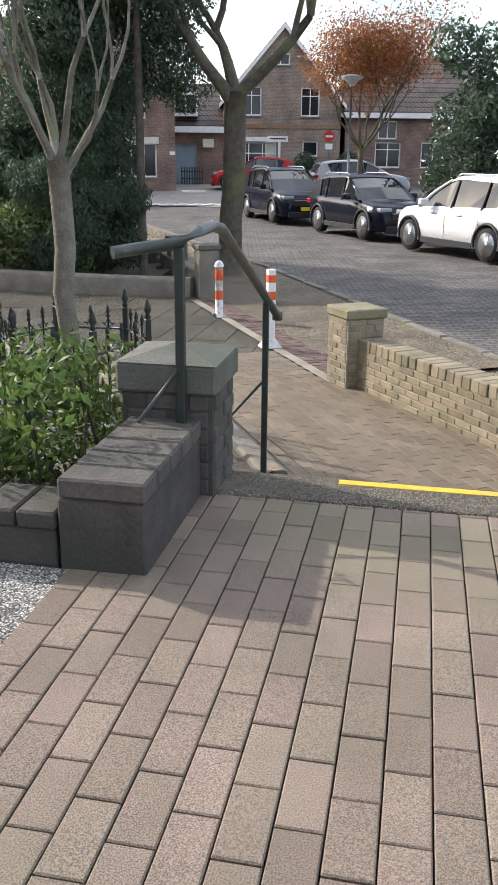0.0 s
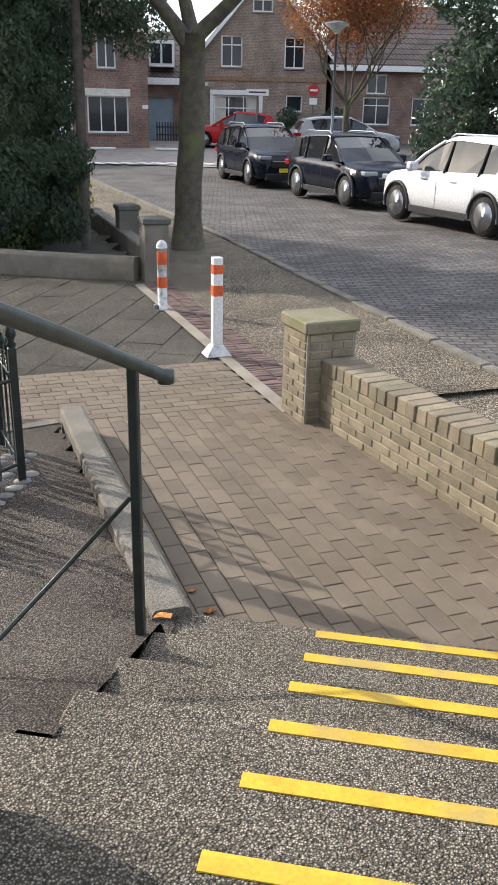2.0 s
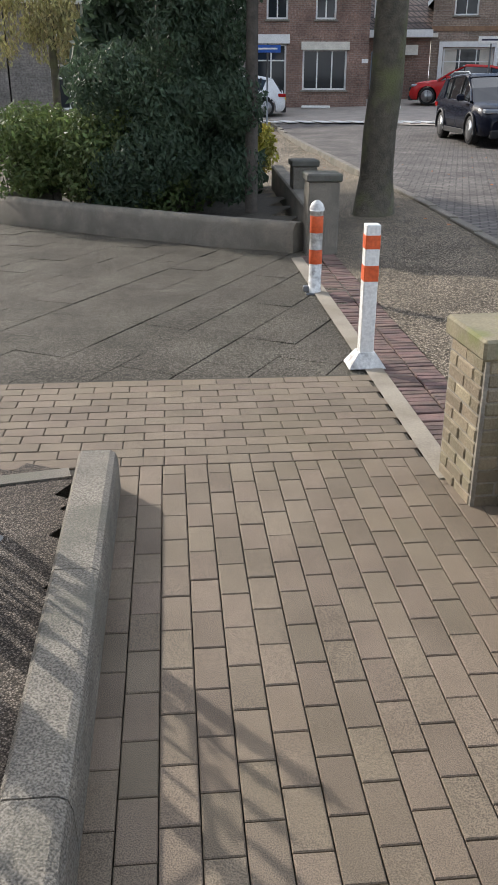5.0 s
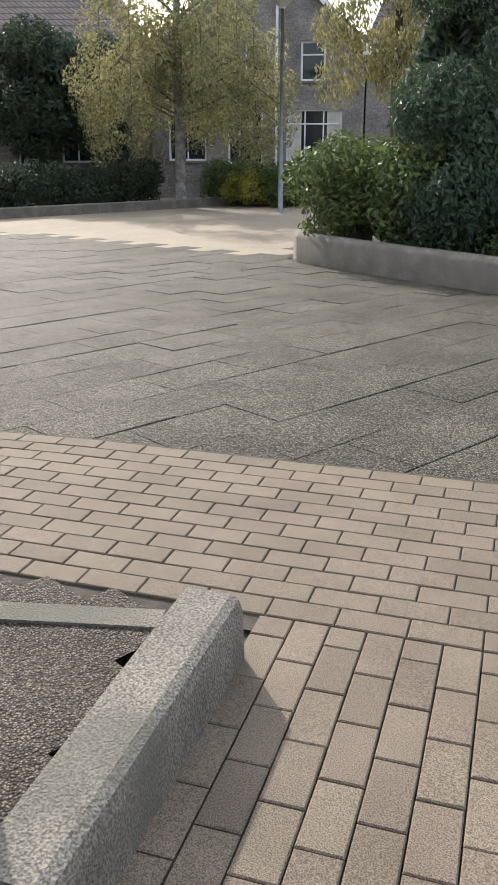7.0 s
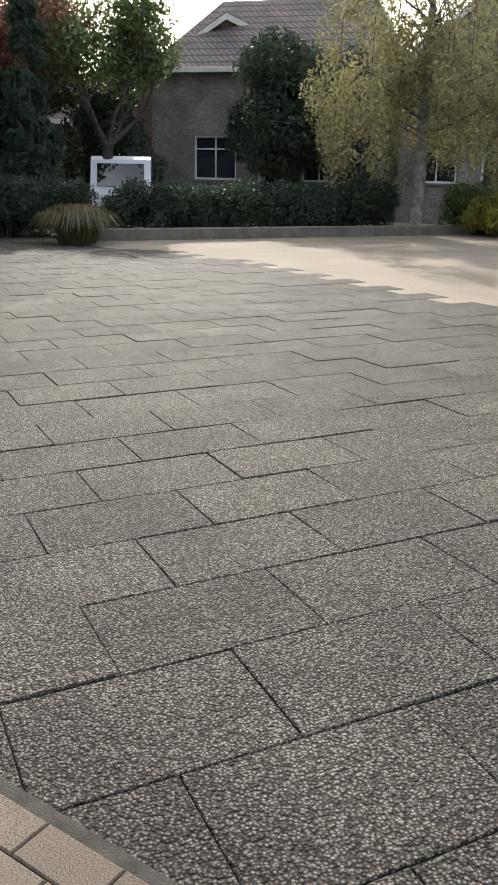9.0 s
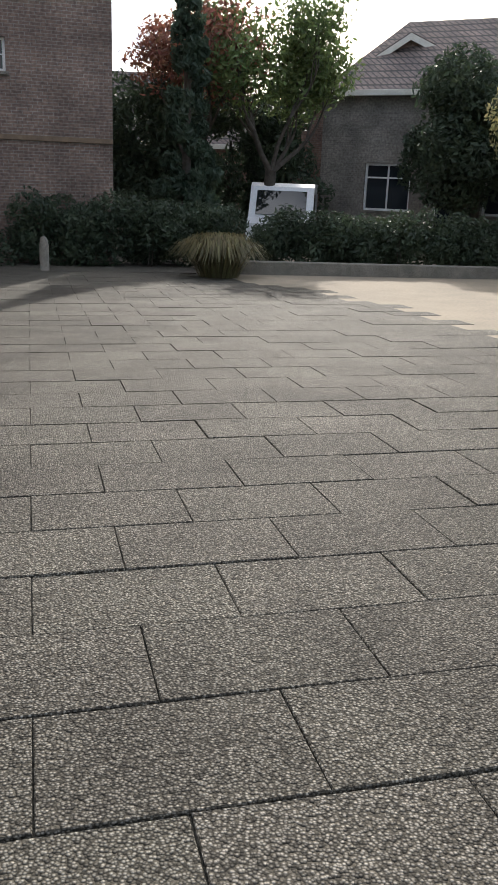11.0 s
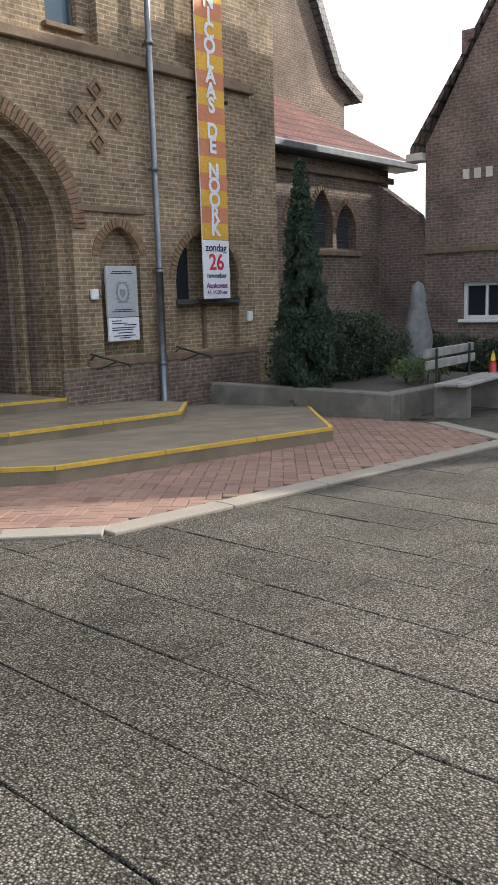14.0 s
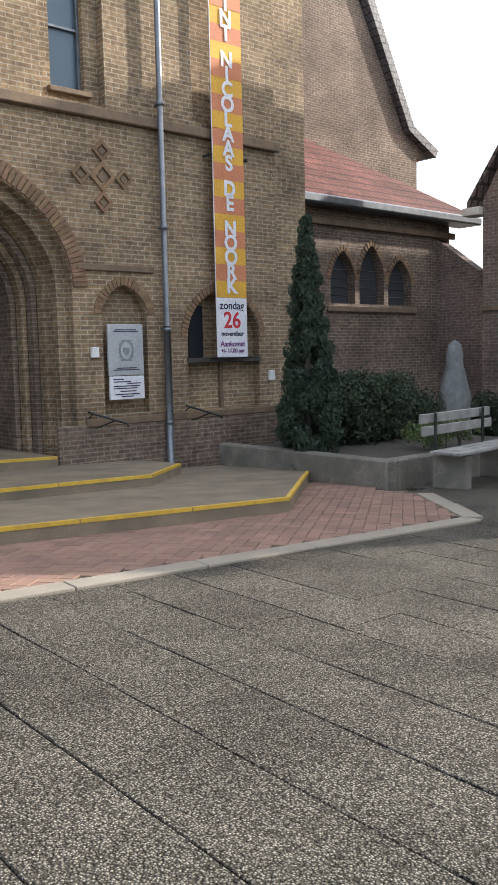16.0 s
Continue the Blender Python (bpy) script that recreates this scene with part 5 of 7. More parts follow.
for ch in reversed(LET):
    if ch == " ":
        z += 0.155
        continue
    letters(ch, 0.30, M_FLAGWHITE, flag, pose(0.0, -0.014, z), "letter", 0.010)
    z += 0.207
letters("zondag", 0.165, M_INK, flag, pose(0, -0.008, 1.85), "lettering", 0.002)
letters("26", 0.33, M_INKRED, flag, pose(0, -0.008, 1.63), "lettering", 0.006)
letters("november", 0.105, M_INK, flag, pose(0, -0.008, 1.44), "lettering", 0.002)
letters("Aankomst", 0.115, M_INKPURPLE, flag, pose(0, -0.008, 1.29), "lettering", 0.002)
letters("+/- 16.00 uur", 0.085, M_INKPURPLE, flag, pose(0, -0.008, 1.19), "lettering", 0.002)
bm = bmesh.new()
tube(bm, [(-0.42, 0.0, 1.09), (0.5, 0.0, 1.09)], 0.012, 6)
part("bottom_rod", bm, M_BLACKPLASTIC, flag)
for s in (-0.34, 0.34):
    bm = bmesh.new()
    tube(bm, [(s, 0.0, 3.98), (s, 0.15, 3.98)], 0.018, 6)
    lathe(bm, [(0.0, -.03), (0.03, -.02), (0.03, .02), (0, .03)], 8, (s, 0, 3.98))
    part("bracket", bm, M_BLACKPLASTIC, flag)

# notice board
board = thing("notice_board", church.matrix_world @ pose(0.03, -0.03, 0), "two-part metal notice board with printed emblem on the church", "notice board")
part("upper_plate", boxm(-0.28, 0.28, -0.02, 0.02, 0.885, 1.575, 0.004), M_PLATE, board)
part("lower_plate", boxm(-0.27, 0.28, -0.02, 0.02, 0.56, 0.875, 0.004), M_FLAGWHITE, board)
bm = bmesh.new()
for k in range(7):
    for s in (-1, 1):
        a = 0.35 + 0.4 * k
        box(bm, -0.05, 0.05, -0.0245, -0.021, -0.012, 0.012, 0, pose(s * 0.10 * math.sin(a), 0, 1.22 + 0.14 * math.cos(a), 0, s * 30 * k, 0))
extrude_xz(bm, [(-0.05, 1.26), (0.05, 1.26), (0.05, 1.20), (0, 1.14), (-0.05, 1.20)], -0.0245, -0.021)
part("emblem", bm, M_INKGREY, board)
for z, w in ((1.50, 0.17), (1.475, 0.20), (0.985, 0.16), (0.96, 0.21)):
    part("print_bar", boxm(-w, w, -0.024, -0.021, z - 0.006, z + 0.006), M_INK, board)
for z, x0, x1 in ((0.835, -0.22, -0.05), (0.80, -0.22, 0.05), (0.775, 0.0, 0.22), (0.74, -0.22, 0.2), (0.71, -0.22, 0.16), (0.67, -0.12, 0.14), (0.63, -0.2, 0.2), (0.60, -0.1, 0.1)):
    part("print_bar", boxm(x0, x1, -0.024, -0.021, z - 0.007, z + 0.007), M_INK, board)
for x, z0, z1, y in ((-0.45, 1.13, 1.27, -0.02), (2.72, 0.72, 0.88, -0.03)):
    o = tagged(part("wall_box", boxm(-0.055, 0.055, -0.03, 0.03, z0, z1, 0.01), M_WHITE), "small white call box on the church wall", "call box", group="wall boxes")
    o.matrix_world = church.matrix_world @ pose(x, -0.035, 0)
for x in (0.98, -0.62):
    hr = thing("wall_handrail", church.matrix_world @ pose(x, -0.1, 0.30), "short black iron handrail on the church wall", "handrail", group="church handrails")
    bm = bmesh.new()
    tube(bm, [(0, 0, 0.12), (0.06, 0.0, 0.10), (0.42, -0.25, -0.04), (0.46, -0.25, -0.08)], 0.016, 8)
    part("rail", bm, M_IRON, hr)
    bm = bmesh.new()
    tube(bm, [(0.06, 0.0, 0.09), (0.06, 0.09, 0.04)], 0.011, 6)
    tube(bm, [(0.30, -0.16, 0.0), (0.16, -0.02, -0.08), (0.12, 0.09, -0.1)], 0.011, 6)
    part("bracket", bm, M_IRON, hr)

# church steps: three low octagonal platforms that follow the fall of the ground
M_CHURCHSTEP = mat("worn_step_stone", (0.25, 0.205, 0.145), (0.19, 0.155, 0.11), scale=3, fine=90, rough=0.85, bump=0.4, stain=(0.13, 0.11, 0.08), stain_scale=1.4)
csteps = thing("church_steps", pose(0, 0, 0), "low octagonal stone platforms with yellow painted edges", "steps", kind="structure")
OCT = [[(-7.2, 0.3), (-7.2, 0.55), (-10.566, 3.762), (-13.64, 4.104), (-14.97, 2.87), (-16.2, 1.75), (-16.2, 0.3)],
       [(-8.9, 0.0), (-8.9, 0.1), (-11.12, 2.253), (-13.406, 2.155), (-14.6, 1.0), (-14.6, 0.0)],
       [(-9.62, -2.7), (-9.62, 0.10), (-11.5, 0.12), (-13.32, 0.14), (-13.32, -2.7)]]
for k, poly in enumerate(OCT):
    def top(x, y):
        return land(x, y) + 0.135 * (k + 1)
    bm = bmesh.new()
    hi = [bm.verts.new((x, y, top(x, y))) for x, y in poly]
    lo = [bm.verts.new((x, y, land(x, y) - 0.15)) for x, y in poly]
    bm.faces.new(hi)
    bm.faces.new(list(reversed(lo)))
    for i in range(len(poly)):
        j = (i + 1) % len(poly)
        bm.faces.new((lo[i], lo[j], hi[j], hi[i]))
    bmesh.ops.recalc_face_normals(bm, faces=bm.faces[:])
    st = part("platform", bm, M_CHURCHSTEP, csteps)
    for i in range(1, len(poly) - 2):
        a, b = Vector((*poly[i], top(*poly[i]))), Vector((*poly[i + 1], top(*poly[i + 1])))
        L = (b - a).length
        cnt = max(1, round(L / 0.95))
        c = sum((Vector(q) for q in poly), Vector((0, 0))) / len(poly)
        d2 = (b - a).normalized()
        nrm = Vector((-d2.y, d2.x, 0)).normalized()
        if (Vector((c.x, c.y, 0)) - Vector((a.x, a.y, 0))).dot(nrm) < 0:
            nrm = -nrm
        for q in range(cnt):
            p0, p1 = a + (b - a) * (q / cnt) + d2 * 0.006, a + (b - a) * ((q + 1) / cnt) - d2 * 0.006
            bm = bmesh.new()
            up = Vector((0, 0, 1))
            quad = [(-0.006, 0.006), (0.035, 0.006), (0.035, -0.001), (0.002, -0.001), (0.002, -0.028), (-0.006, -0.028)]
            A = [bm.verts.new(p0 + nrm * u + up * w) for u, w in quad]
            B = [bm.verts.new(p1 + nrm * u + up * w) for u, w in quad]
            bm.faces.new(A)
            bm.faces.new(list(reversed(B)))
            for i2 in range(6):
                bm.faces.new((A[i2], A[(i2 + 1) % 6], B[(i2 + 1) % 6], B[i2]))
            bmesh.ops.recalc_face_normals(bm, faces=bm.faces[:])
            part("yellow_edge", bm, M_YELLOWOLD, csteps, "worn yellow painted edge")


# ---- kerb stones and planting by the church ----
ck = thing("church_kerb", pose(0, 0, 0), "flush pale concrete kerb stones round the church pavement", "kerb", kind="structure")
LINE = [(-7.9, 3.85), (-9.30, 5.02), (-9.72, 5.42), (-14.40, 5.60), (-15.50, 4.20)]
for (xa, ya), (xb, yb) in zip(LINE, LINE[1:]):
    L = math.hypot(xb - xa, yb - ya)
    n = max(1, round(L / 1.0))
    yaw = math.degrees(math.atan2(yb - ya, xb - xa))
    for k in range(n):
        x, y = xa + (xb - xa) * (k + .5) / n, ya + (yb - ya) * (k + .5) / n
        dz = (land(xb, yb) - land(xa, ya)) / L
        part("kerb_stone", boxm(-L / n / 2 + 0.004, L / n / 2 - 0.004, -0.09, 0.09, -0.15, 0.012, 0.006), M_PALE, ck).matrix_basis = pose(x, y, land(x, y), 0, -math.degrees(math.atan(dz)), yaw)


# ---- street things ----
def wall_between(a, b, height, thick, name, label):
    d = Vector((b[0] - a[0], b[1] - a[1], 0))
    yaw = math.degrees(math.atan2(d.y, d.x))
    w = thing(name, pose(a[0], a[1], -0.01, 0, 0, yaw), label, "wall")
    L = d.length
    part("core", boxm(0, L, -thick / 2 - 0.014, thick / 2 + 0.014, 0, height - 0.05, 0), M_MORTAR, w)
    brick_courses(w, 0.0, L, -thick / 2, thick / 2, 0.0, height - 0.11, 0.21, 0.0625, M_YBRICK, 0.002)
    me = mesh_of(boxm(-0.049, 0.049, -thick / 2 - 0.024, thick / 2 + 0.024, 0, 0.105, 0.007), "coping_brick", M_YBRICK)
    for k in range(int(L / 0.104)):
        o = new("coping_brick", me)
        o.parent = w
        o.matrix_basis = pose(0.052 + 0.104 * k, rnd(-.006, .006), height - 0.108 + rnd(-.004, .004), 0, 0, rnd(-2, 2))
    return w


def brick_pillar(x, y, yaw, size, height):
    p = thing("brick_pillar", pose(x, y, -0.01, 0, 0, yaw), "sand-coloured brick pillar with a mossy flat cap", "pillar", group="pillars of the low wall")
    h = size / 2
    part("core", boxm(-h - 0.014, h + 0.014, -h - 0.014, h + 0.014, 0, height - 0.095, 0), M_MORTAR, p)
    brick_courses(p, -h, h, -h, h, 0.0, height - 0.09, size / 2, 0.0625, M_YBRICK, 0.003)
    part("cap", boxm(-h - 0.04, h + 0.04, -h - 0.04, h + 0.04, height - 0.09, height, 0.012), M_YCAP, p)
    return p


WYAW = 33.5
wa, wb = Vector((-0.67, 6.92, 0)), Vector((0.86, 4.82, 0))
brick_pillar(wa.x, wa.y, WYAW, 0.36, 0.77)
brick_pillar(wb.x, wb.y, WYAW, 0.36, 0.79)
d = (wb - wa).normalized()
off = Vector((d.y, -d.x, 0)) * -0.04
wall_between(wa + d * 0.19 + off, wb - d * 0.19 + off, 0.50, 0.21, "low_brick_wall", "low sand-coloured brick wall with upright coping bricks")
part_end = wall_between(wb + d * 0.19, wb + d * 1.2 + Vector((0.4, 0.3, 0)), 0.50, 0.21, "low_brick_wall", "low sand-coloured brick wall with upright coping bricks")


def bollard(x, y, round_one):
    b = thing("bollard", pose(x, y, 0.0, 0, 0, SYAW), "white bollard with two red reflective bands" + (", chipped paint and domed head" if round_one else " on a flared foot"), "bollard", group="bollards")
    if round_one:
        bm = bmesh.new()
        lathe(bm, [(0.055, 0), (0.055, 0.70)], 16)
        part("post", bm, M_WORNWHITE, b)
        for z0, z1 in ((0.26, 0.38), (0.52, 0.66)):
            bm = bmesh.new()
            lathe(bm, [(0.056, z0), (0.057, z0 + .003), (0.057, z1 - .003), (0.056, z1)], 16)
            part("red_band", bm, M_RED, b)
        bm = bmesh.new()
        lathe(bm, [(0.062, 0.70), (0.064, 0.72), (0.05, 0.755), (0.025, 0.78), (0.0, 0.788)], 16)
        part("head", bm, M_WORNWHITE, b)
        part("lock", boxm(-0.10, -0.05, -0.03, 0.03, 0.02, 0.07, 0.008), M_ZINC, b)
        part("foot", boxm(-0.08, 0.08, -0.07, 0.07, 0, 0.012, 0.004), M_ZINC, b)
    else:
        part("post", boxm(-0.045, 0.045, -0.045, 0.045, 0.05, 0.905, 0.006), M_WHITE, b)
        for z0, z1 in ((0.555, 0.66), (0.755, 0.845)):
            part("red_band", boxm(-0.0465, 0.0465, -0.0465, 0.0465, z0, z1, 0.005), M_RED, b)
        bm = bmesh.new()
        lo = [bm.verts.new(c) for c in ((-0.12, -0.1, 0.006), (0.12, -0.1, 0.006), (0.12, 0.1, 0.006), (-0.12, 0.1, 0.006))]
        hi = [bm.verts.new(c) for c in ((-0.055, -0.055, 0.1), (0.055, -0.055, 0.1), (0.055, 0.055, 0.1), (-0.055, 0.055, 0.1))]
        bm.faces.new(hi)
        bm.faces.new(list(reversed(lo)))
        for i in range(4):
            bm.faces.new((lo[i], lo[(i + 1) % 4], hi[(i + 1) % 4], hi[i]))
        part("foot", bm, M_WORNWHITE, b)


bollard(-1.76, 8.37, False)
bollard(-2.775, 10.11, True)

# planted bed by the street: kerb, posts, shrubs, conifer
bed = thing("bed_kerb", pose(0, 0, 0), "low rounded concrete wall of the planted bed", "kerb", kind="structure")
BL = [(-3.60, 11.78), (-4.6, 11.92), (-6.0, 12.18), (-7.3, 12.45), (-8.35, 12.72), (-8.62, 12.92), (-8.50, 13.2), (-8.0, 13.6)]
bm = bmesh.new()
prof = [(-0.11, -0.1), (-0.11, 0.24), (-0.07, 0.30), (0.07, 0.30), (0.11, 0.24), (0.11, -0.1)]
rings = []
for i, p in enumerate(BL):
    a, b2 = Vector(BL[max(0, i - 1)]), Vector(BL[min(len(BL) - 1, i + 1)])
    t = (b2 - a).normalized()
    nrm = Vector((-t.y, t.x))
    rings.append([bm.verts.new((p[0] + nrm.x * u, p[1] + nrm.y * u, land(*p) * 0.6 + w)) for u, w in prof])
for r0, r1 in zip(rings, rings[1:]):
    for k in range(len(prof) - 1):
        bm.faces.new((r0[k], r0[k + 1], r1[k + 1], r1[k])).smooth = True
bm.faces.new(rings[0])
bm.faces.new(list(reversed(rings[-1])))
part("wall", bm, M_CONCRETE, bed)
for x, y, h in ((-3.37, 11.82, 0.83), (-4.55, 14.3, 0.72)):
    gp = thing("gate_post", pose(x, y, 0.0, 0, 0, SYAW), "grey concrete gate post with a dark cap", "post", group="bed posts")
    part("shaft", boxm(-0.16, 0.16, -0.16, 0.16, -0.05, h - 0.08, 0.012), M_CONCRETE, gp)
    part("cap", boxm(-0.185, 0.185, -0.185, 0.185, h - 0.08, h, 0.015), M_CAPSTONE, gp)
o = tagged(part("bed_wall", boxm(-0.1, 0.1, 0.0, 5.5, -0.05, 0.36, 0.02), M_CONCRETE), "low concrete wall beside the street", "wall", kind="structure")
o.matrix_world = pose(-3.5, 12.15, 0, 0, 0, SYAW - 2)
sheet("soil", -9.0, -3.4, 11.7, 19, 0.4, 0.10, M_JOINT, lambda x, y: y > 12.0 - 0.2 * (x + 3.6) and x < -3.6 - 0.58 * (y - 12), "dark soil of the planted bed", "soil", kind="stuff")


def conifer(x, y, height, r, label, seed, count=16000, mat_=None, size=0.10):
    t = thing("conifer", pose(x, y, 0), label, "tree")
    bm = bmesh.new()
    tube(bm, [(0, 0, -0.1), (0, 0, height * 0.6), (0.05, 0, height * 0.95)], [0.14, 0.09, 0.02], 8)
    part("trunk", bm, M_BARKDARK, t)
    rs = random.Random(seed)
    balls = []
    for k in range(150):
        z = height * (0.03 + 0.95 * rs.random() ** 1.25)
        rr = r * (1 - (z / height) ** 1.6) * rs.uniform(0.55, 1.0)
        a = rs.uniform(0, 6.283)
        balls.append(((rr * math.cos(a), rr * math.sin(a), z), 0.30 * r * rs.uniform(0.7, 1.2) * (1.1 - 0.6 * z / height)))
    v, f = leaf_cloud(balls, count, size, 1.0, 0.5, seed)
    leaves_part("crown", v, f, mat_ or L_CONIFER, t)
    return t


conifer(-6.2, 13.6, 8.5, 1.15, "tall dense dark green conifer in the planted bed", 11, 75000, None, 0.042)
conifer(-7.2, 15.2, 7.0, 1.3, "dark green conifer behind the shrubs of the bed", 12, 20000)
CB = [((-5.35 + rnd(-1.2, 0.95), 14.1 + rnd(-1.0, 1.0), 3.1 + 4.2 * random.random()), rnd(0.45, 0.75)) for _ in range(46)]
CB += [((-5.9 + rnd(-.5, .25), 13.6 + rnd(-.4, .4), 0.5 + 2.8 * random.random()), rnd(0.3, 0.42)) for _ in range(26)]
shrub("evergreen_tree", CB, 85000, 0.042, L_CONIFER, "dark evergreen tree with a bare lower trunk in the bed", "tree", [((-5.0, 13.6, -0.05), (-5.0, 13.65, 6.0), 0.09)], M_BARKDARK, seed=13, droop=0.5)
shrub("shrub", hedge_balls(-8.6, -5.5, 12.5, 14.3, 0.15, 1.35, 0.36, 80, 21), 34000, 0.045, L_SHRUB, "rounded green shrub overhanging the bed wall", "shrub", seed=22)
shrub("shrub", hedge_balls(-7.0, -6.3, 16.6, 17.8, 0.2, 1.0, 0.22, 24, 24), 5000, 0.045, L_YELLOW, "yellow-green shrub beside the street", "shrub", seed=25)
# trees
ta = tree("street_tree", (-2.83, 5.0, 0.05), 2.05, 0.078, 0.085, (-0.02, 0.05), 0.85, 0.032, 4, 8, "young bare street tree with grey bark and few yellow leaves", M_BARKPALE, L_YELLOW, 60, 0.05, 0.5, 0.55, 0.5, seed=5, start=0.25)
tb = tree("street_tree", (-3.52, 14.2, 0.08), 3.1, 0.215, 0.185, (0.1, 0.0), 2.0, 0.13, 3, 3, "old street tree with a mossy trunk and thin autumn leaves", M_BARK, L_ORANGE, 1500, 0.07, 0.7, 0.75, 0.3, seed=8, start=0.3)
tree("autumn_tree", (-2.7, 33.5, 0.4), 2.2, 0.12, 0.10, (0.1, 0.1), 1.8, 0.06, 3, 7, "small street tree with orange-brown autumn leaves", M_BARK, L_ORANGE, 20000, 0.06, 0.95, 1.0, 0.3, seed=14)
tree("autumn_tree", (6.6, 31.0, 0.5), 3.2, 0.2, 0.15, (0.1, 0.1), 2.2, 0.09, 3, 5, "street tree with rust-red autumn leaves", M_BARK, L_RUST, 22000, 0.08, 1.1, 0.9, 0.3, seed=17)
HB = [((2.6 + rnd(-2.5, 2.7), 26.8 + rnd(-1.4, 1.4), 1.3 + 4.2 * random.random()), rnd(0.5, 0.95)) for _ in range(60)]
ht = shrub("evergreen_tree", HB, 26000, 0.10, L_HOLLY, "broad glossy dark evergreen tree behind the parked cars", "tree", [((2.6, 26.8, 0.2), (2.6, 26.9, 3.5), 0.16), ((3.4, 27.0, 0.2), (3.6, 27.2, 3.5), 0.12)], M_BARKDARK, seed=31)
shrub("hedge", hedge_balls(0.5, 9.0, 24.0, 25.0, 0.3, 1.15, 0.35, 60, 33), 9000, 0.06, L_DARKHEDGE, "low dark hedge along the far pavement", "hedge", seed=34)
for x, y, r in ((-6.0, 42.6, 0.55), (-3.9, 43.2, 0.6)):
    shrub("shrub", [((x, y, 1.9), r), ((x + .2, y, 1.6), r * .8), ((x - .2, y, 1.3), r * .7)], 1800, 0.07, L_HOLLY, "clipped round dark shrub by the house", "shrub", seed=int(r * 100), group="round shrubs")

# square's far side: hedges, birch, trees
def low_hedge(x0, x1, y0, y1, z0, z1, seed, label, mat_=None, count=16000, size=0.05):
    n = max(20, int((abs(x1 - x0)) * (abs(y1 - y0)) * 14))
    return shrub("hedge", hedge_balls(x0, x1, y0, y1, z0, z1, 0.38, n, seed), int(count * 1.6), size * 1.15, mat_ or L_DARKHEDGE, label, "hedge", seed=seed)


low_hedge(-22.8, -21.3, 12.4, 20.5, -0.5, 0.75, 41, "dark clipped hedge along the square", None, 24000)
low_hedge(-24.5, -22.6, 7.6, 12.6, -0.6, 0.85, 42, "dark hedge beside the presbytery", None, 18000)
low_hedge(-23.1, -22.3, -0.6, 7.8, -0.75, 0.25, 43, "dark low hedge at the foot of the presbytery", None, 14000)
low_hedge(-21.0, -17.4, 21.3, 23.0, -0.4, 0.75, 44, "mixed green shrubs along the square", L_SHRUB, 16000)
low_hedge(-17.4, -13.0, 21.8, 24.0, -0.3, 0.9, 46, "green shrubs along the square", L_SHRUB, 14000)
shrub("shrub", hedge_balls(-19.6, -18.3, 20.9, 21.9, -0.35, 0.55, 0.25, 24, 47), 5000, 0.05, L_YELLOW, "yellow-green shrub at the edge of the square", "shrub", seed=48)
part_k = tagged(part("bed_edge", boxm(-0.1, 0.1, 0, 12, -0.3, 0.16, 0.02), M_CONCRETE), "low concrete edge of the hedge bed", "kerb", kind="structure")
part_k.matrix_world = pose(-21.15, 11.6, -0.42, 0, 0, -6)
gb = thing("grass_clump", pose(-20.4, 11.5, -0.5), "round clump of dry ornamental grass in the hedge corner", "grass")
rs0 = np.random.RandomState(5)
bm = bmesh.new()
for k in range(1100):
    a, t0 = rs0.uniform(0, 6.28), rs0.uniform(0.15, 1.0)
    c = Vector((math.cos(a), math.sin(a), 0))
    p0 = c * 0.4 * rs0.uniform(0, 1)
    p1 = p0 + c * 0.5 * t0 + Vector((0, 0, 0.85 - 0.25 * t0))
    p2 = p1 + c * 0.35 * t0 + Vector((0, 0, -0.12 - 0.25 * t0))
    sd = Vector((-c.y, c.x, 0)) * 0.012
    vs = [bm.verts.new(p) for p in (p0 - sd, p0 + sd, p1 + sd, p1 - sd)]
    bm.faces.new(vs)
    w = bm.verts.new(p2)
    bm.faces.new((vs[3], vs[2], w))
part("blade_tuft", bm, L_GRASSY, gb)

birch = thing("birch", pose(-20.6, 20.3, -0.4), "weeping birch with yellowing hanging foliage", "tree")
bm = bmesh.new()
tube(bm, [(0, 0, -0.1), (0.05, 0, 2.0), (-0.05, 0.05, 4.5), (0.1, 0, 7.5)], [0.17, 0.14, 0.10, 0.03], 10)
part("trunk", bm, M_BIRCHBARK, birch)
rb = random.Random(9)
balls, bm = [], bmesh.new()
for k in range(46):
    a, r = rb.uniform(0, 6.283), 3.1 * math.sqrt(rb.random())
    z0 = rb.uniform(3.5, 7.5) - 0.35 * r
    x, y = r * math.cos(a), r * math.sin(a)
    low_z = rb.uniform(1.2, 3.2) if r > 1.2 else rb.uniform(2.2, 3.4)
    tube(bm, [(0, 0, z0 - 0.4), (x * .6, y * .6, z0 + 0.3), (x, y, z0 - 0.5), (x * 1.05, y * 1.05, low_z)], [0.03, 0.02, 0.012, 0.004], 4)
    zz = low_z
    while zz < z0:
        balls.append(((x + rb.uniform(-.35, .35), y + rb.uniform(-.35, .35), zz), rb.uniform(0.2, 0.6)))
        zz += 0.4
part("bough", bm, M_BARK, birch)
v, f = leaf_cloud(balls, 40000, 0.06, 1.0, 0.35, 9)
leaves_part("crown", v, f, L_BIRCH, birch)
tree("tall_tree", (-29.5, 14.8, -0.6), 2.2, 0.2, 0.16, (0.1, 0.1), 1.5, 0.09, 3, 5, "thinly leaved tall tree beyond the hedge", M_BARKDARK, L_SHRUB, 9000, 0.10, 0.9, 0.7, 0.35, seed=51)
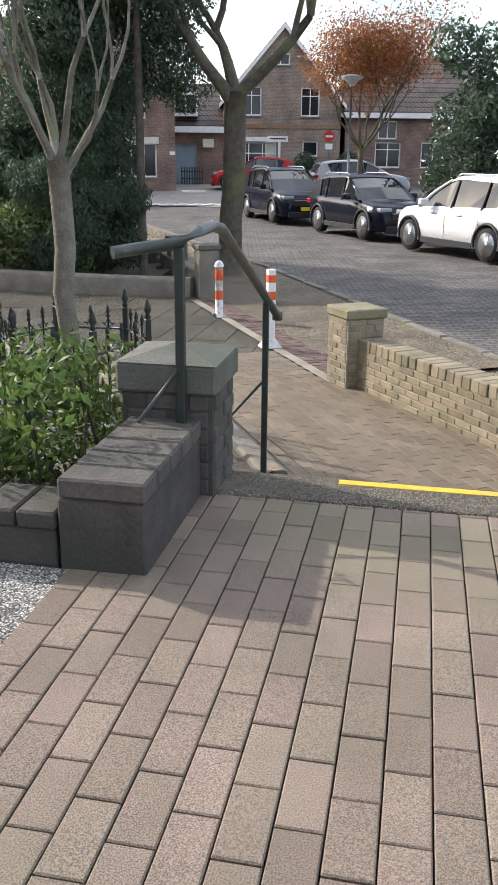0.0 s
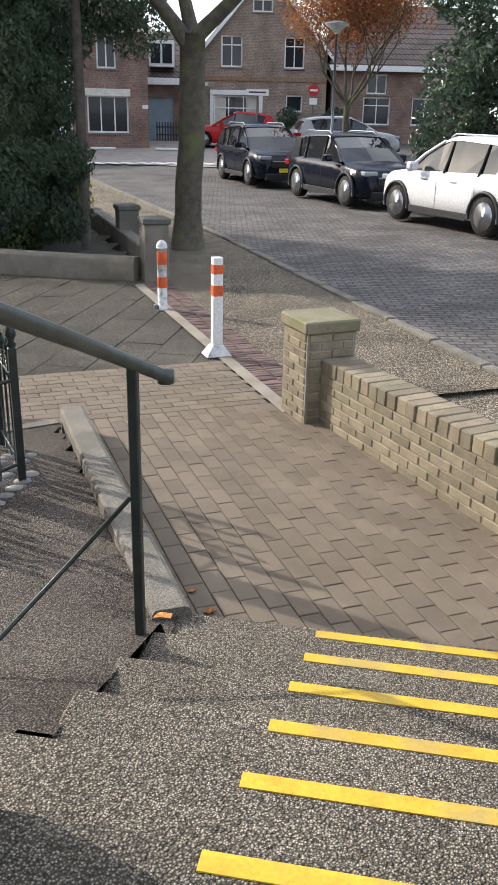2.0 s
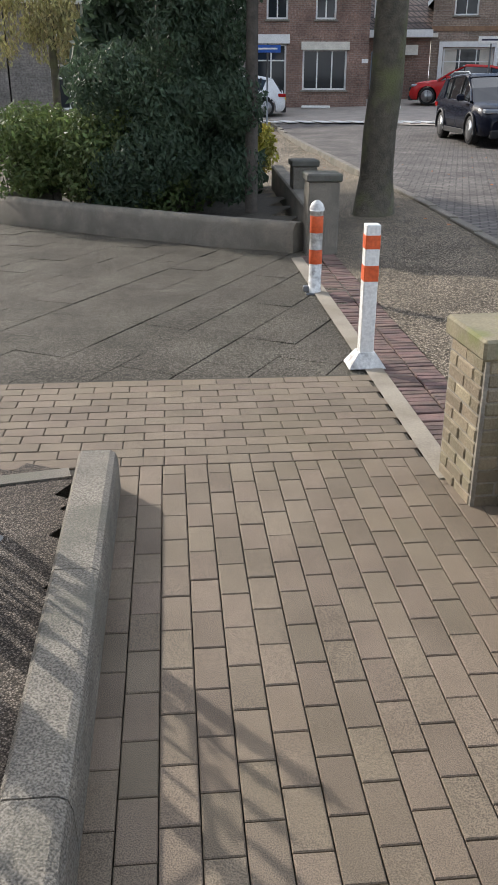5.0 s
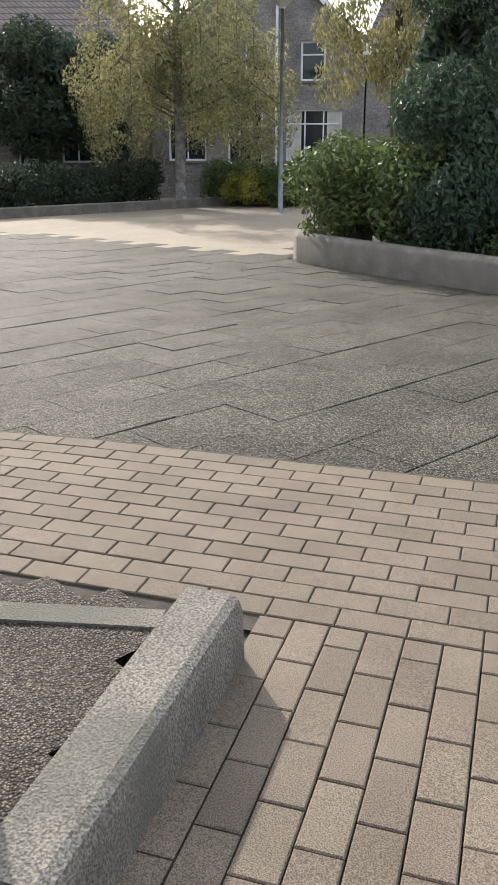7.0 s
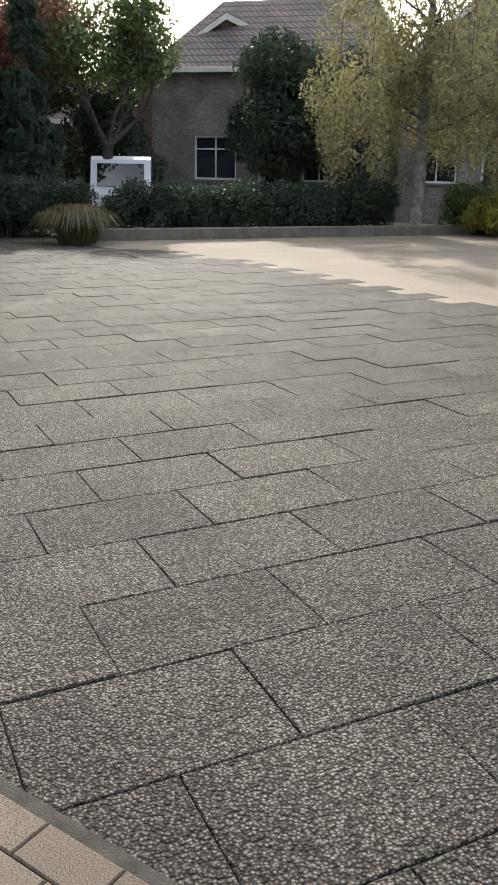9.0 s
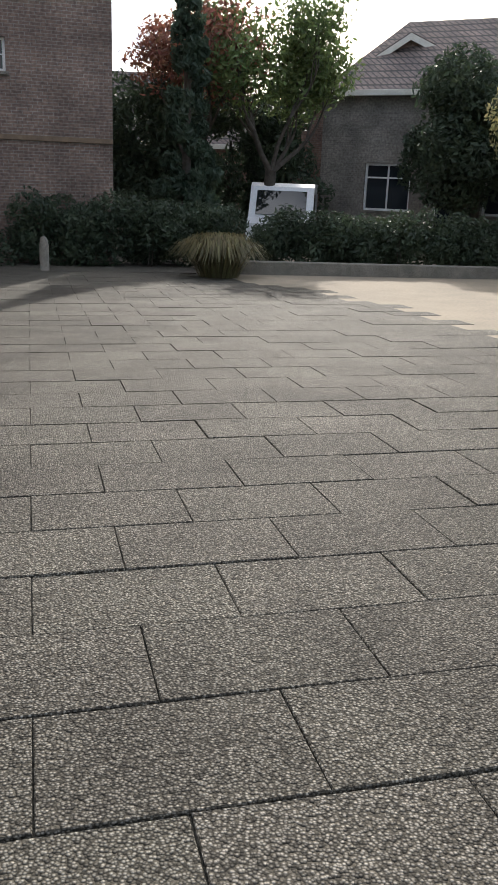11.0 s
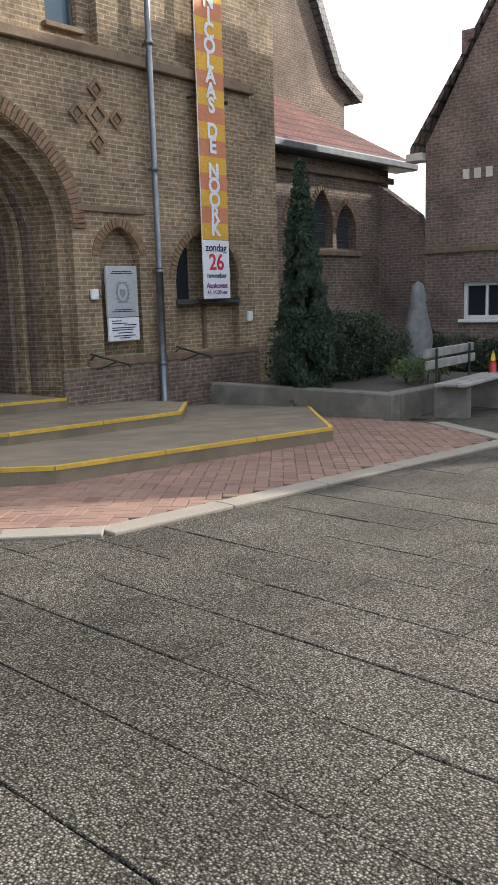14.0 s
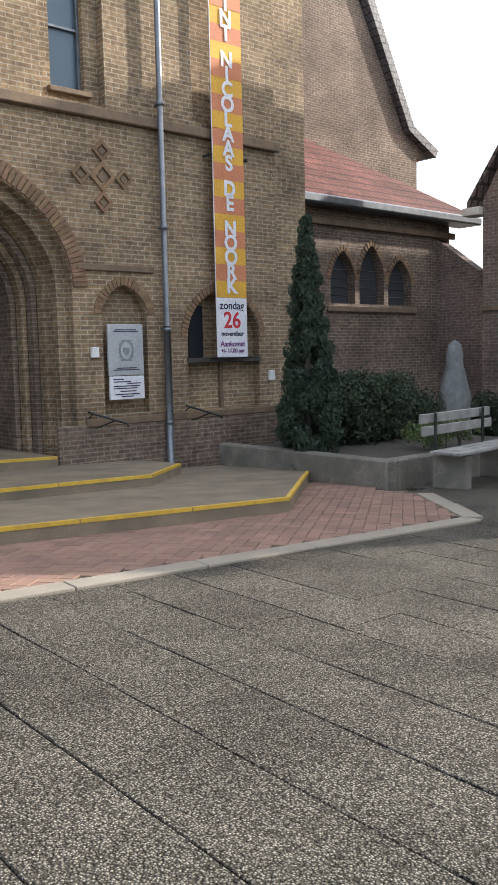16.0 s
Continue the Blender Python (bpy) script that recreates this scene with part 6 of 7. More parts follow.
tree("tall_tree", (-31.5, 13.0, -0.6), 2.4, 0.2, 0.16, (0.1, 0.1), 1.6, 0.09, 3, 5, "thinly leaved reddish tree beyond the hedge", M_BARKDARK, L_RUST, 8000, 0.10, 0.9, 0.7, 0.35, seed=52)
MB = [((-33.0 + rnd(-1.2, 1.2), 13.6 + rnd(-3.6, 3.6), 0.3 + 3.4 * random.random()), rnd(0.5, 0.9)) for _ in range(80)]
shrub("evergreen_tree", MB, 30000, 0.11, L_DARKHEDGE, "mass of dark evergreens behind the parked van", "tree", [((-33.0, 12.0 + 1.2 * k, -0.7), (-33.0, 12.1 + 1.2 * k, 2.5), 0.09) for k in range(4)], M_BARKDARK, seed=58)
RB = [((-27.6 + rnd(-1.6, 1.6), 20.6 + rnd(-1.6, 1.6), 1.2 + 3.0 * random.random()), rnd(0.5, 0.9)) for _ in range(60)]
shrub("round_tree", RB, 32000, 0.10, L_DARKHEDGE, "dense round dark tree before the far house", "tree", [((-27.6, 20.6, -0.6), (-27.6, 20.6, 2.5), 0.15)], M_BARKDARK, seed=53)
conifer(-27.0, 12.0, 7.2, 0.85, "tall ragged dark cypress beside the presbytery", 54, 16000, L_CYPRESS).location.z = -0.6
shrub("small_tree", [((-28.5 + rnd(-.35, .35), 8.6 + rnd(-.3, .3), 2.0 + rnd(0, .8)), 0.3) for _ in range(14)], 1500, 0.06, L_YELLOW, "small tree with bright orange-yellow leaves", "tree", [((-28.5, 8.6, -0.6), (-28.5, 8.6, 2.2), 0.05)], M_BARK, seed=56)
WB = [((-10.7 + rnd(-1.1, 1.1), 17.3 + rnd(-1.0, 1.0), 2.1 + 4.2 * random.random()), rnd(0.3, 0.5)) for _ in range(60)]
shrub("weeping_tree", WB, 24000, 0.05, L_BIRCH, "yellow-green weeping tree behind the bed", "tree", [((-10.7, 17.3, -0.3), (-10.7, 17.35, 5.5), 0.09)], M_BARK, seed=57, droop=0.8)

# church-side planting: cone, hedge, planter, bench, figure
def cone_tree(x, y, z, h, r):
    t = thing("cypress", pose(x, y, z), "slim dark green clipped cypress against the church", "tree")
    bm = bmesh.new()
    tube(bm, [(0, 0, -0.1), (0, 0, h * .9)], [0.06, 0.02], 6)
    part("trunk", bm, M_BARKDARK, t)
    rs = random.Random(3)
    balls = []
    for k in range(170):
        q = rs.random() ** 0.8
        zz = h * (0.02 + 0.95 * q)
        prof_r = r * min(1.0, 1.25 * (1 - q) ** 0.75)
        a = rs.uniform(0, 6.283)
        rr = prof_r * rs.uniform(.5, .85)
        balls.append(((rr * math.cos(a), rr * math.sin(a), zz), max(0.06, 0.28 * prof_r + 0.03)))
    v, f = leaf_cloud(balls, 26000, 0.034, 1.2, -0.5, 4)
    leaves_part("crown", v, f, L_CYPRESS, t)


cone_tree(-16.15, 1.75, -0.62, 3.65, 0.42)
pl = thing("planter", pose(0, 0, 0), "low grey concrete planter wall beside the church", "planter")
for x0, x1, y0, y1 in ((-15.95, -15.75, 0.3, 3.45), (-19.5, -15.952, 3.25, 3.45)):
    part("wall", boxm(x0, x1, y0, y1, -0.75, -0.12, 0.02), M_CONCRETE, pl)
part("soil", boxm(-19.5, -15.96, 0.3, 3.24, -0.75, -0.20, 0), M_JOINT, pl)
shrub("hedge", hedge_balls(-19.35, -16.6, 0.6, 1.7, -0.2, 0.82, 0.24, 260, 61), 42000, 0.035, L_DARKHEDGE, "dark clipped hedge along the church aisle", "hedge", seed=62)
shrub("shrub", [((-17.6 + rnd(-.5, .5), 2.7 + rnd(-.25, .25), -0.02 + rnd(-.06, .12)), 0.16) for _ in range(14)], 1500, 0.03, L_SHRUB, "low grey-green flowering shrub in the planter", "shrub", seed=63)

bench = thing("bench", pose(-16.75, 3.95, land(-16.75, 3.95), 0, 0, 187), "grey weathered wooden park bench on concrete feet", "bench")
for z, y in ((0.80, 0.26), (0.66, 0.235)):
    part("back_slat", boxm(-0.80, 0.80, y - 0.018, y + 0.018, z - 0.055, z + 0.055, 0.008), M_WOODGREY, bench)
for y in (-0.20, -0.06, 0.08):
    part("seat_slat", boxm(-0.80, 0.80, y - 0.055, y + 0.055, 0.41, 0.45, 0.008), M_WOODGREY, bench)
for x in (-0.55, 0.55):
    part("foot", boxm(x - 0.06, x + 0.06, -0.22, 0.22, 0, 0.405, 0.015), M_CONCRETE, bench)
    part("back_support", boxm(x - 0.025, x + 0.025, 0.20, 0.216, 0.30, 0.86, 0.004), M_IRON, bench)

bm = bmesh.new()
lathe(bm, [(0.0, -0.02), (0.30, 0.0), (0.34, 0.25), (0.30, 0.6), (0.33, 0.85), (0.24, 1.15), (0.16, 1.42), (0.17, 1.55), (0.12, 1.72), (0.03, 1.78), (0.0, 1.785)], 18)
fig = tagged(part("statue", bm, M_STATUE), "grey stone robed garden figure behind the bench", "statue")
fig.matrix_world = pose(-19.75, 1.4, -0.5) @ Matrix.Diagonal((1, 0.7, 1, 1))
cn = thing("candle_lantern", pose(-18.6, 3.36, -0.12), "small red and yellow grave lantern on the planter", "lantern")
bm = bmesh.new()
lathe(bm, [(0.05, 0), (0.05, 0.16), (0.03, 0.2)], 10)
part("glass", bm, M_SIGNRED, cn)
bm = bmesh.new()
lathe(bm, [(0.035, 0.2), (0.03, 0.28), (0.0, 0.36)], 8)
part("top", bm, M_YELLOW, cn)


# ---- cars ----
def car(x, y, yaw, paint_mat, label, L=4.5, W=1.84, H=1.66, wb=2.7, suv=True, rails=True):
    """Local x forward, y to the left, z up."""
    c = thing("car", pose(x, y, land(x, y), 0, 0, yaw + 90), label, "car", group="parked cars")
    f, r, cl = L / 2, -L / 2, 0.22 if suv else 0.17
    belt, hood = H * 0.60, H * 0.58
    ax = (wb / 2 + 0.05, -wb / 2 + 0.05)
    R_ = 0.345 if suv else 0.31

    def along(x, pts):
        return float(np.interp(x, [p[0] for p in pts], [p[1] for p in pts]))
    top_line = [(r, H * .42), (r + .03, H * .58), (r + .14, H * .645), (r + .5, H * .655), (0, H * .635), (f - 1.3, H * .62), (f - .9, H * .605), (f - .5, H * .575), (f - .25, H * .54), (f - .1, H * .48), (f, H * .36)]
    half = [(r, .70), (r + .08, .84), (r + .28, .95), (r + .8, 1), (f - .85, 1), (f - .4, .955), (f - .15, .85), (f, .66)]
    under = [(r, H * .24), (r + .12, cl), (f - .14, cl), (f, H * .20)]
    xs = {r + L * i / 40 for i in range(41)} | {cx + (R_ + 0.055) * math.cos(math.pi * k / 10) for cx in ax for k in range(11)}
    xs |= {cx + q * (R_ + 0.06) for cx in ax for q in (-1, 1)}
    bm = bmesh.new()
    rr = []
    for x in sorted(xs):
        zt, w, zb = along(x, top_line), along(x, half) * W / 2, along(x, under)
        for cx in ax:
            if abs(x - cx) < R_ + 0.056:
                zb = max(zb, R_ + math.sqrt(max(0.0, (R_ + 0.056) ** 2 - (x - cx) ** 2)))
        q = [(0.0, zb), (0.86, zb), (0.97, max(zb, cl + 0.05 * (zt - cl))), (1.0, max(zb, cl + 0.42 * (zt - cl))), (0.985, max(zb, cl + 0.70 * (zt - cl))), (0.95, max(zb, cl + 0.88 * (zt - cl))), (0.86, zt - 0.012), (0.5, zt + 0.015)]
        side = [(k * w, z) for k, z in q]
        rr.append([bm.verts.new((x, y, z)) for y, z in side] + [bm.verts.new((x, 0, zt + 0.025))] + [bm.verts.new((x, -y, z)) for y, z in reversed(side[1:])])
    n = len(rr[0])
    for a, b in zip(rr, rr[1:]):
        for i in range(n):
            bm.faces.new((a[i], a[(i + 1) % n], b[(i + 1) % n], b[i])).smooth = True
    bm.faces.new(rr[0])
    bm.faces.new(list(reversed(rr[-1])))
    bmesh.ops.recalc_face_normals(bm, faces=bm.faces[:])
    part("body", bm, paint_mat, c)
    # cabin: a rounded glass shell under a painted roof
    ins = (0.085, 0.25)
    gx = [(f - 1.05, belt + 0.02), (f - 1.98, H - 0.09), (r + 0.55, H - 0.12), (r + 0.14, belt + 0.06)]
    roof_line = [(r + 0.14, belt + 0.05), (r + 0.33, H * 0.80), (r + 0.52, H - 0.13), (r + 0.95, H - 0.055), (-0.35, H - 0.012), (0.05, H - 0.012), (f - 1.98, H - 0.075), (f - 1.5, H * 0.80), (f - 1.05, belt + 0.01)]
    bm = bmesh.new()
    rr = []
    for x, z in roof_line:
        k = max(0.0, (z - belt) / (H - 0.10 - belt))
        wt = W / 2 - ins[0] - (ins[1] - ins[0]) * min(1.0, k)
        rr.append([bm.verts.new((x, y, zz)) for y, zz in ((-W / 2 + ins[0], belt - 0.08), (-wt, z - 0.05 * k), (-wt + 0.08, z - 0.01), (0, z + 0.01), (wt - 0.08, z - 0.01), (wt, z - 0.05 * k), (W / 2 - ins[0], belt - 0.08))])
    for a, b in zip(rr, rr[1:]):
        for i in range(6):
            bm.faces.new((a[i], a[i + 1], b[i + 1], b[i]))
    bmesh.ops.recalc_face_normals(bm, faces=bm.faces[:])
    part("cabin_glass", bm, M_CARGLASS, c, "dark glass of the cabin")
    wr = W / 2 - ins[1] + 0.01
    bm = bmesh.new()
    rr = []
    for x in [r + 0.42 + (f - 1.95 - r - 0.42) * i / 14 for i in range(15)]:
        z = along(x, roof_line) + 0.014
        rr.append([bm.verts.new((x, y, zz)) for y, zz in ((-wr - 0.012, z - 0.085), (-wr, z - 0.045), (-wr + 0.08, z - 0.006), (0, z + 0.012), (wr - 0.08, z - 0.006), (wr, z - 0.045), (wr + 0.012, z - 0.085))])
    for a, b in zip(rr, rr[1:]):
        for i in range(6):
            bm.faces.new((a[i], a[i + 1], b[i + 1], b[i])).smooth = True
    bmesh.ops.recalc_face_normals(bm, faces=bm.faces[:])
    part("roof", bm, paint_mat, c)
    for sgn in (-1, 1):
        def onside(px, pz):
            k = (pz - belt) / (H - 0.10 - belt)
            return (px, sgn * (W / 2 - ins[0] - (ins[1] - ins[0]) * k + 0.006), pz)
        bm = bmesh.new()
        tube(bm, [onside(f - 1.08, belt), onside(f - 1.52, H * 0.79), onside(f - 2.0, H - 0.10)], [0.045, 0.036, 0.032], 6)
        part("front_pillar", bm, paint_mat, c)
        bm = bmesh.new()
        rear = [onside(r + 0.14, belt - 0.05), onside(r + 0.86, belt - 0.05), onside(r + 0.66, H - 0.15), onside(r + 0.46, H - 0.13)]
        lo_, hi_ = [bm.verts.new((p[0], p[1] + sgn * 0.008, p[2])) for p in rear], [bm.verts.new((p[0], p[1] - sgn * 0.06, p[2])) for p in rear]
        bm.faces.new(lo_)
        bm.faces.new(list(reversed(hi_)))
        for i in range(4):
            bm.faces.new((lo_[i], lo_[(i + 1) % 4], hi_[(i + 1) % 4], hi_[i]))
        bmesh.ops.recalc_face_normals(bm, faces=bm.faces[:])
        part("pillar_trim", bm, paint_mat, c)
        bm = bmesh.new()
        for px in (0.02, -0.98):
            tube(bm, [onside(px, belt), onside(px - 0.06, H - 0.10)], 0.024, 6)
        part("door_pillar", bm, M_BLACKPLASTIC, c)
        if rails:
            bm = bmesh.new()
            tube(bm, [(gx[1][0] - 0.1, sgn * (wr - 0.06), H - 0.03), (gx[1][0] - 0.25, sgn * (wr - 0.06), H + 0.035), (r + 0.9, sgn * (wr - 0.06), H + 0.03), (r + 0.7, sgn * (wr - 0.06), H - 0.03)], 0.016, 6)
            part("roof_rail", bm, M_RIM, c)
        m = part("mirror", boxm(f - 1.55, f - 1.38, sgn * (W / 2 + 0.0) - 0.10 + (0.10 if sgn > 0 else -0.10) * 1.0, sgn * (W / 2 + 0.0) + 0.10 + (0.10 if sgn > 0 else -0.10) * 1.0, belt + 0.02, belt + 0.17, 0.03), paint_mat, c)
        if suv:
            part("sill_trim", boxm(-wb / 2 + 0.5, wb / 2 - 0.4, sgn * W / 2 - 0.012, sgn * W / 2 + 0.012, cl, cl + 0.13, 0.008), M_BLACKPLASTIC, c)
        for k in (0.55, -0.35):
            part("door_handle", boxm(k - 0.09, k + 0.09, sgn * (W / 2 - 0.01) - 0.012, sgn * (W / 2 - 0.01) + 0.012, belt - 0.14, belt - 0.11, 0.006), paint_mat, c)
        bm = bmesh.new()
        for k in (1.28, 0.12, -1.0):
            box(bm, k - 0.004, k + 0.004, sgn * (W / 2) - 0.002, sgn * (W / 2) + 0.0015, cl + 0.14, H * 0.50, 0)
        part("door_gap", bm, M_BLACKPLASTIC, c)
        part("headlamp", boxm(f - 0.42, f - 0.07, sgn * (W / 2 - 0.30) - 0.17, sgn * (W / 2 - 0.30) + 0.17, H * 0.45, H * 0.515, 0.025), M_LAMPCLEAR, c)
        part("tail_lamp", boxm(r - 0.006, r + 0.27, sgn * (W / 2 - 0.24) - 0.17, sgn * (W / 2 - 0.24) + 0.17, H * 0.48, H * 0.56, 0.02), M_TAIL, c)
        for cx in ax:
            wh = part("wheel", bmesh.new(), M_TYRE, c)
            wh.matrix_basis = pose(cx, sgn * (W / 2 - 0.115), R_, 90 * sgn * -1)
            bm = bmesh.new()
            lathe(bm, [(R_ * 0.70, -0.10), (R_ * 0.95, -0.105), (R_, -0.08), (R_, 0.08), (R_ * 0.95, 0.105), (R_ * 0.70, 0.10)], 24, cap=False)
            part("tyre", bm, M_TYRE, wh)
            bm = bmesh.new()
            lathe(bm, [(R_ * 0.70, 0.06), (R_ * 0.72, 0.105), (R_ * 0.66, 0.105), (R_ * 0.62, 0.05)], 24, cap=False)
            for k in range(5):
                for dd in (-0.11, 0.11):
                    aa = 2 * math.pi * k / 5 + dd
                    box(bm, 0.03, R_ * 0.68, -0.011, 0.011, 0.075, 0.10, 0, pose(0, 0, 0, 0, 0, math.degrees(aa)))
            lathe(bm, [(0.05, 0.07), (0.05, 0.108), (0.0, 0.11)], 12)
            part("rim", bm, M_RIM, wh)
            bm = bmesh.new()
            lathe(bm, [(0.0, 0.02), (R_ * 0.68, 0.022), (R_ * 0.68, 0.03), (0.0, 0.032)], 20)
            part("brake_shadow", bm, M_BLACKPLASTIC, wh)
            bm = bmesh.new()
            tube(bm, [(cx + (R_ + 0.065) * math.cos(t), sgn * (W / 2 - 0.004), R_ + (R_ + 0.065) * math.sin(t)) for t in [-0.2 + (math.pi + 0.4) * k / 12 for k in range(13)]], 0.034 if suv else 0.012, 6)
            part("wheel_arch", bm, M_BLACKPLASTIC if suv else paint_mat, c)
    part("front_bumper", boxm(f - 0.16, f + 0.03, -W / 2 + 0.28, W / 2 - 0.28, cl - 0.02, cl + 0.17, 0.03), M_BLACKPLASTIC, c)
    part("rear_bumper", boxm(r - 0.03, r + 0.16, -W / 2 + 0.26, W / 2 - 0.26, cl - 0.02, cl + 0.24, 0.03), M_BLACKPLASTIC, c)
    part("grille", boxm(f - 0.04, f + 0.022, -0.48, 0.48, H * 0.33, H * 0.44, 0.012), M_BLACKPLASTIC, c)
    part("grille_bar", boxm(f - 0.02, f + 0.030, -0.46, 0.46, H * 0.425, H * 0.436, 0.003), M_RIM, c)
    for xx in (f + 0.026, r - 0.026):
        part("number_plate", boxm(xx - 0.008, xx + 0.008, -0.26, 0.26, H * 0.40 if xx < 0 else H * 0.25, (H * 0.40 if xx < 0 else H * 0.25) + 0.11, 0.003), M_NUMBERPLATE, c)
    return c


def car_at(w0, w1, heading, paint_mat, label, **k):
    """Placed by its two near-side wheels."""
    m = (Vector(w0) + Vector(w1)) / 2
    d = (Vector(w1) - Vector(w0)).normalized()
    side = Vector((-d.y, d.x)) if Vector((-d.y, d.x)).dot(Vector((R.x, R.y))) > 0 else Vector((d.y, -d.x))
    c = m + side * 0.80
    yaw = math.degrees(math.atan2(-d.x, d.y)) + (0 if heading > 0 else 180)
    return car(c.x, c.y, yaw, paint_mat, label, **k)


car_at((1.22, 16.95), (-0.20, 18.95), 1, P_WHITE, "white parked sport utility car with alloy wheels", rails=True)
car_at((-1.60, 21.4), (-2.95, 23.5), -1, P_NAVY, "dark blue parked compact sport utility car", L=4.25, W=1.8, H=1.58, wb=2.6)
car_at((-4.75, 26.3), (-6.0, 28.6), -1, P_NAVY, "dark blue parked sport utility car with roof rails", L=4.5, W=1.84, H=1.66, wb=2.68)
car(-7.9, 39.6, 100, P_RED, "red hatchback parked by the house", L=4.0, W=1.72, H=1.45, wb=2.5, suv=False, rails=False)
car(-3.0, 37.6, -70, P_SILVER, "silver estate car parked behind the lamp post", L=4.4, W=1.76, H=1.45, wb=2.6, suv=False, rails=False)
car(-14.65, 32.8, 115, P_WHITE, "white hatchback parked before the corner house", L=3.8, W=1.7, H=1.38, wb=2.5, suv=False, rails=False)
van = thing("van", pose(-30.2, 15.6, -0.75, 0, 0, -20), "white delivery van parked behind the hedge", "van")
bm = bmesh.new()
extrude_xz(bm, [(-2.4, 0.25), (2.3, 0.25), (2.35, 0.9), (1.75, 1.05), (1.15, 1.9), (0.9, 2.0), (-2.4, 2.0)], -0.92, 0.92)
part("body", bm, P_WHITE, van)
bm = bmesh.new()
extrude_xz(bm, [(1.72, 1.14), (1.24, 1.79), (1.20, 1.77), (1.68, 1.12)], -0.72, 0.72)
o = part("windscreen", bm, M_CARGLASS, van)
o.location.x = 0.03
for s in (-1, 1):
    part("side_window", boxm(0.35, 1.2, s * 0.925 - 0.006, s * 0.925 + 0.006, 1.12, 1.7, 0), M_CARGLASS, van)
    for x in (-1.5, 1.5):
        w = part("wheel", bmesh.new(), M_TYRE, van)
        w.matrix_basis = pose(x, s * 0.82, 0.32, 90)
        bm = bmesh.new()
        lathe(bm, [(0.2, -0.1), (0.32, -0.09), (0.32, 0.09), (0.2, 0.1)], 18)
        part("tyre", bm, M_TYRE, w)
        bm = bmesh.new()
        lathe(bm, [(0.0, -0.09), (0.2, -0.08), (0.2, 0.08), (0.0, 0.09)], 14)
        part("rim", bm, M_RIM, w)


# ---- lamps and signs ----
def lamp(x, y, z, h, r, label):
    l = thing("street_lamp", pose(x, y, z), label, "street lamp", group="street lamps")
    bm = bmesh.new()
    tube(bm, [(0, 0, -0.1), (0, 0, 1.1), (0, 0, 1.12), (0, 0, h - 0.25)], [0.06, 0.06, 0.045, 0.035], 12)
    part("pole", bm, M_ZINC, l)
    bm = bmesh.new()
    lathe(bm, [(0.05, h - 0.27), (0.10, h - 0.22), (r * 0.6, h - 0.10), (r, h - 0.02), (r, h)], 20)
    part("globe", bm, M_LAMPGLASS, l)
    bm = bmesh.new()
    lathe(bm, [(r + 0.02, h), (r + 0.02, h + 0.025), (r * 0.4, h + 0.09), (0.0, h + 0.10)], 20)
    part("hood", bm, M_ZINC, l)


lamp(-2.75, 29.6, 0.24, 4.45, 0.36, "grey street lamp with a shallow bowl head")
lamp(-16.0, 19.75, -0.4, 4.75, 0.40, "slim pale street lamp with a wide disc head")


def sign(x, y, z, h, face, label, kind_):
    s = thing("road_sign", pose(x, y, z, 0, 0, 15), label, "sign")
    bm = bmesh.new()
    tube(bm, [(0, 0, -0.1), (0, 0, h)], 0.03, 8)
    part("pole", bm, M_ZINC, s)
    if kind_ == "noentry":
        bm = bmesh.new()
        extrude_xz(bm, [(0.23 * math.cos(k * math.pi / 12), h - 0.3 + 0.23 * math.sin(k * math.pi / 12)) for k in range(24)], -0.06, -0.035)
        part("disc", bm, M_SIGNRED, s)
        part("bar", boxm(-0.16, 0.16, -0.066, -0.061, h - 0.34, h - 0.26, 0), M_WHITE, s)
        part("sub_plate", boxm(-0.16, 0.16, -0.06, -0.04, h - 0.85, h - 0.60, 0.005), M_WHITE, s)
    else:
        part("panel", boxm(-0.42, 0.42, -0.05, -0.032, h - 0.26, h - 0.04, 0.005), face, s)
        part("text_bar", boxm(-0.32, 0.32, -0.056, -0.0505, h - 0.17, h - 0.12, 0), M_WHITE if face is M_SIGNBLUE else M_INK, s)
    return s


sign(-4.45, 38.9, 0.6, 2.75, None, "round red no-entry sign with a white sub-plate", "noentry")
sign(-6.1, 34.9, 0.5, 2.5, M_WHITE, "white street sign on a grey pole", "panel")
sign(-12.2, 30.4, 0.25, 2.42, M_SIGNBLUE, "blue street name sign on a grey pole", "panel")
mp_ = thing("bed_marker", pose(-21.4, 8.3, -0.6), "small pale stone post before the hedge", "post")
bm = bmesh.new()
lathe(bm, [(0.09, 0), (0.09, 0.55), (0.06, 0.68), (0.0, 0.72)], 10)
part("shaft", bm, M_CONCRETE, mp_)

# fallen leaves
lf = bmesh.new()
pts = [(0.0, -0.5), (0.28, -0.3), (0.42, 0.05), (0.2, 0.2), (0.12, 0.5), (-0.1, 0.25), (-0.4, 0.15), (-0.3, -0.25)]
cv = lf.verts.new((0, 0, 0.03))
ring_v = [lf.verts.new((x, y, 0.10 if k % 2 else 0.02)) for k, (x, y) in enumerate(pts)]
for k in range(8):
    lf.faces.new((cv, ring_v[k], ring_v[(k + 1) % 8]))
leaf_me = mesh_of(lf, "fallen_leaf", M_DEADLEAF)
LP = [(-0.80, 3.86, 0.01, .09), (-0.92, 3.60, 0.25, .10), (-0.74, 3.95, 0.01, .07), (-0.83, 4.05, 0.01, .08), (-0.95, 4.2, 0.01, .05), (-0.7, 3.83, 0.01, .06), (0.55, 3.84, 0.01, .09), (0.42, 3.82, 0.01, .06)]
rl = random.Random(77)
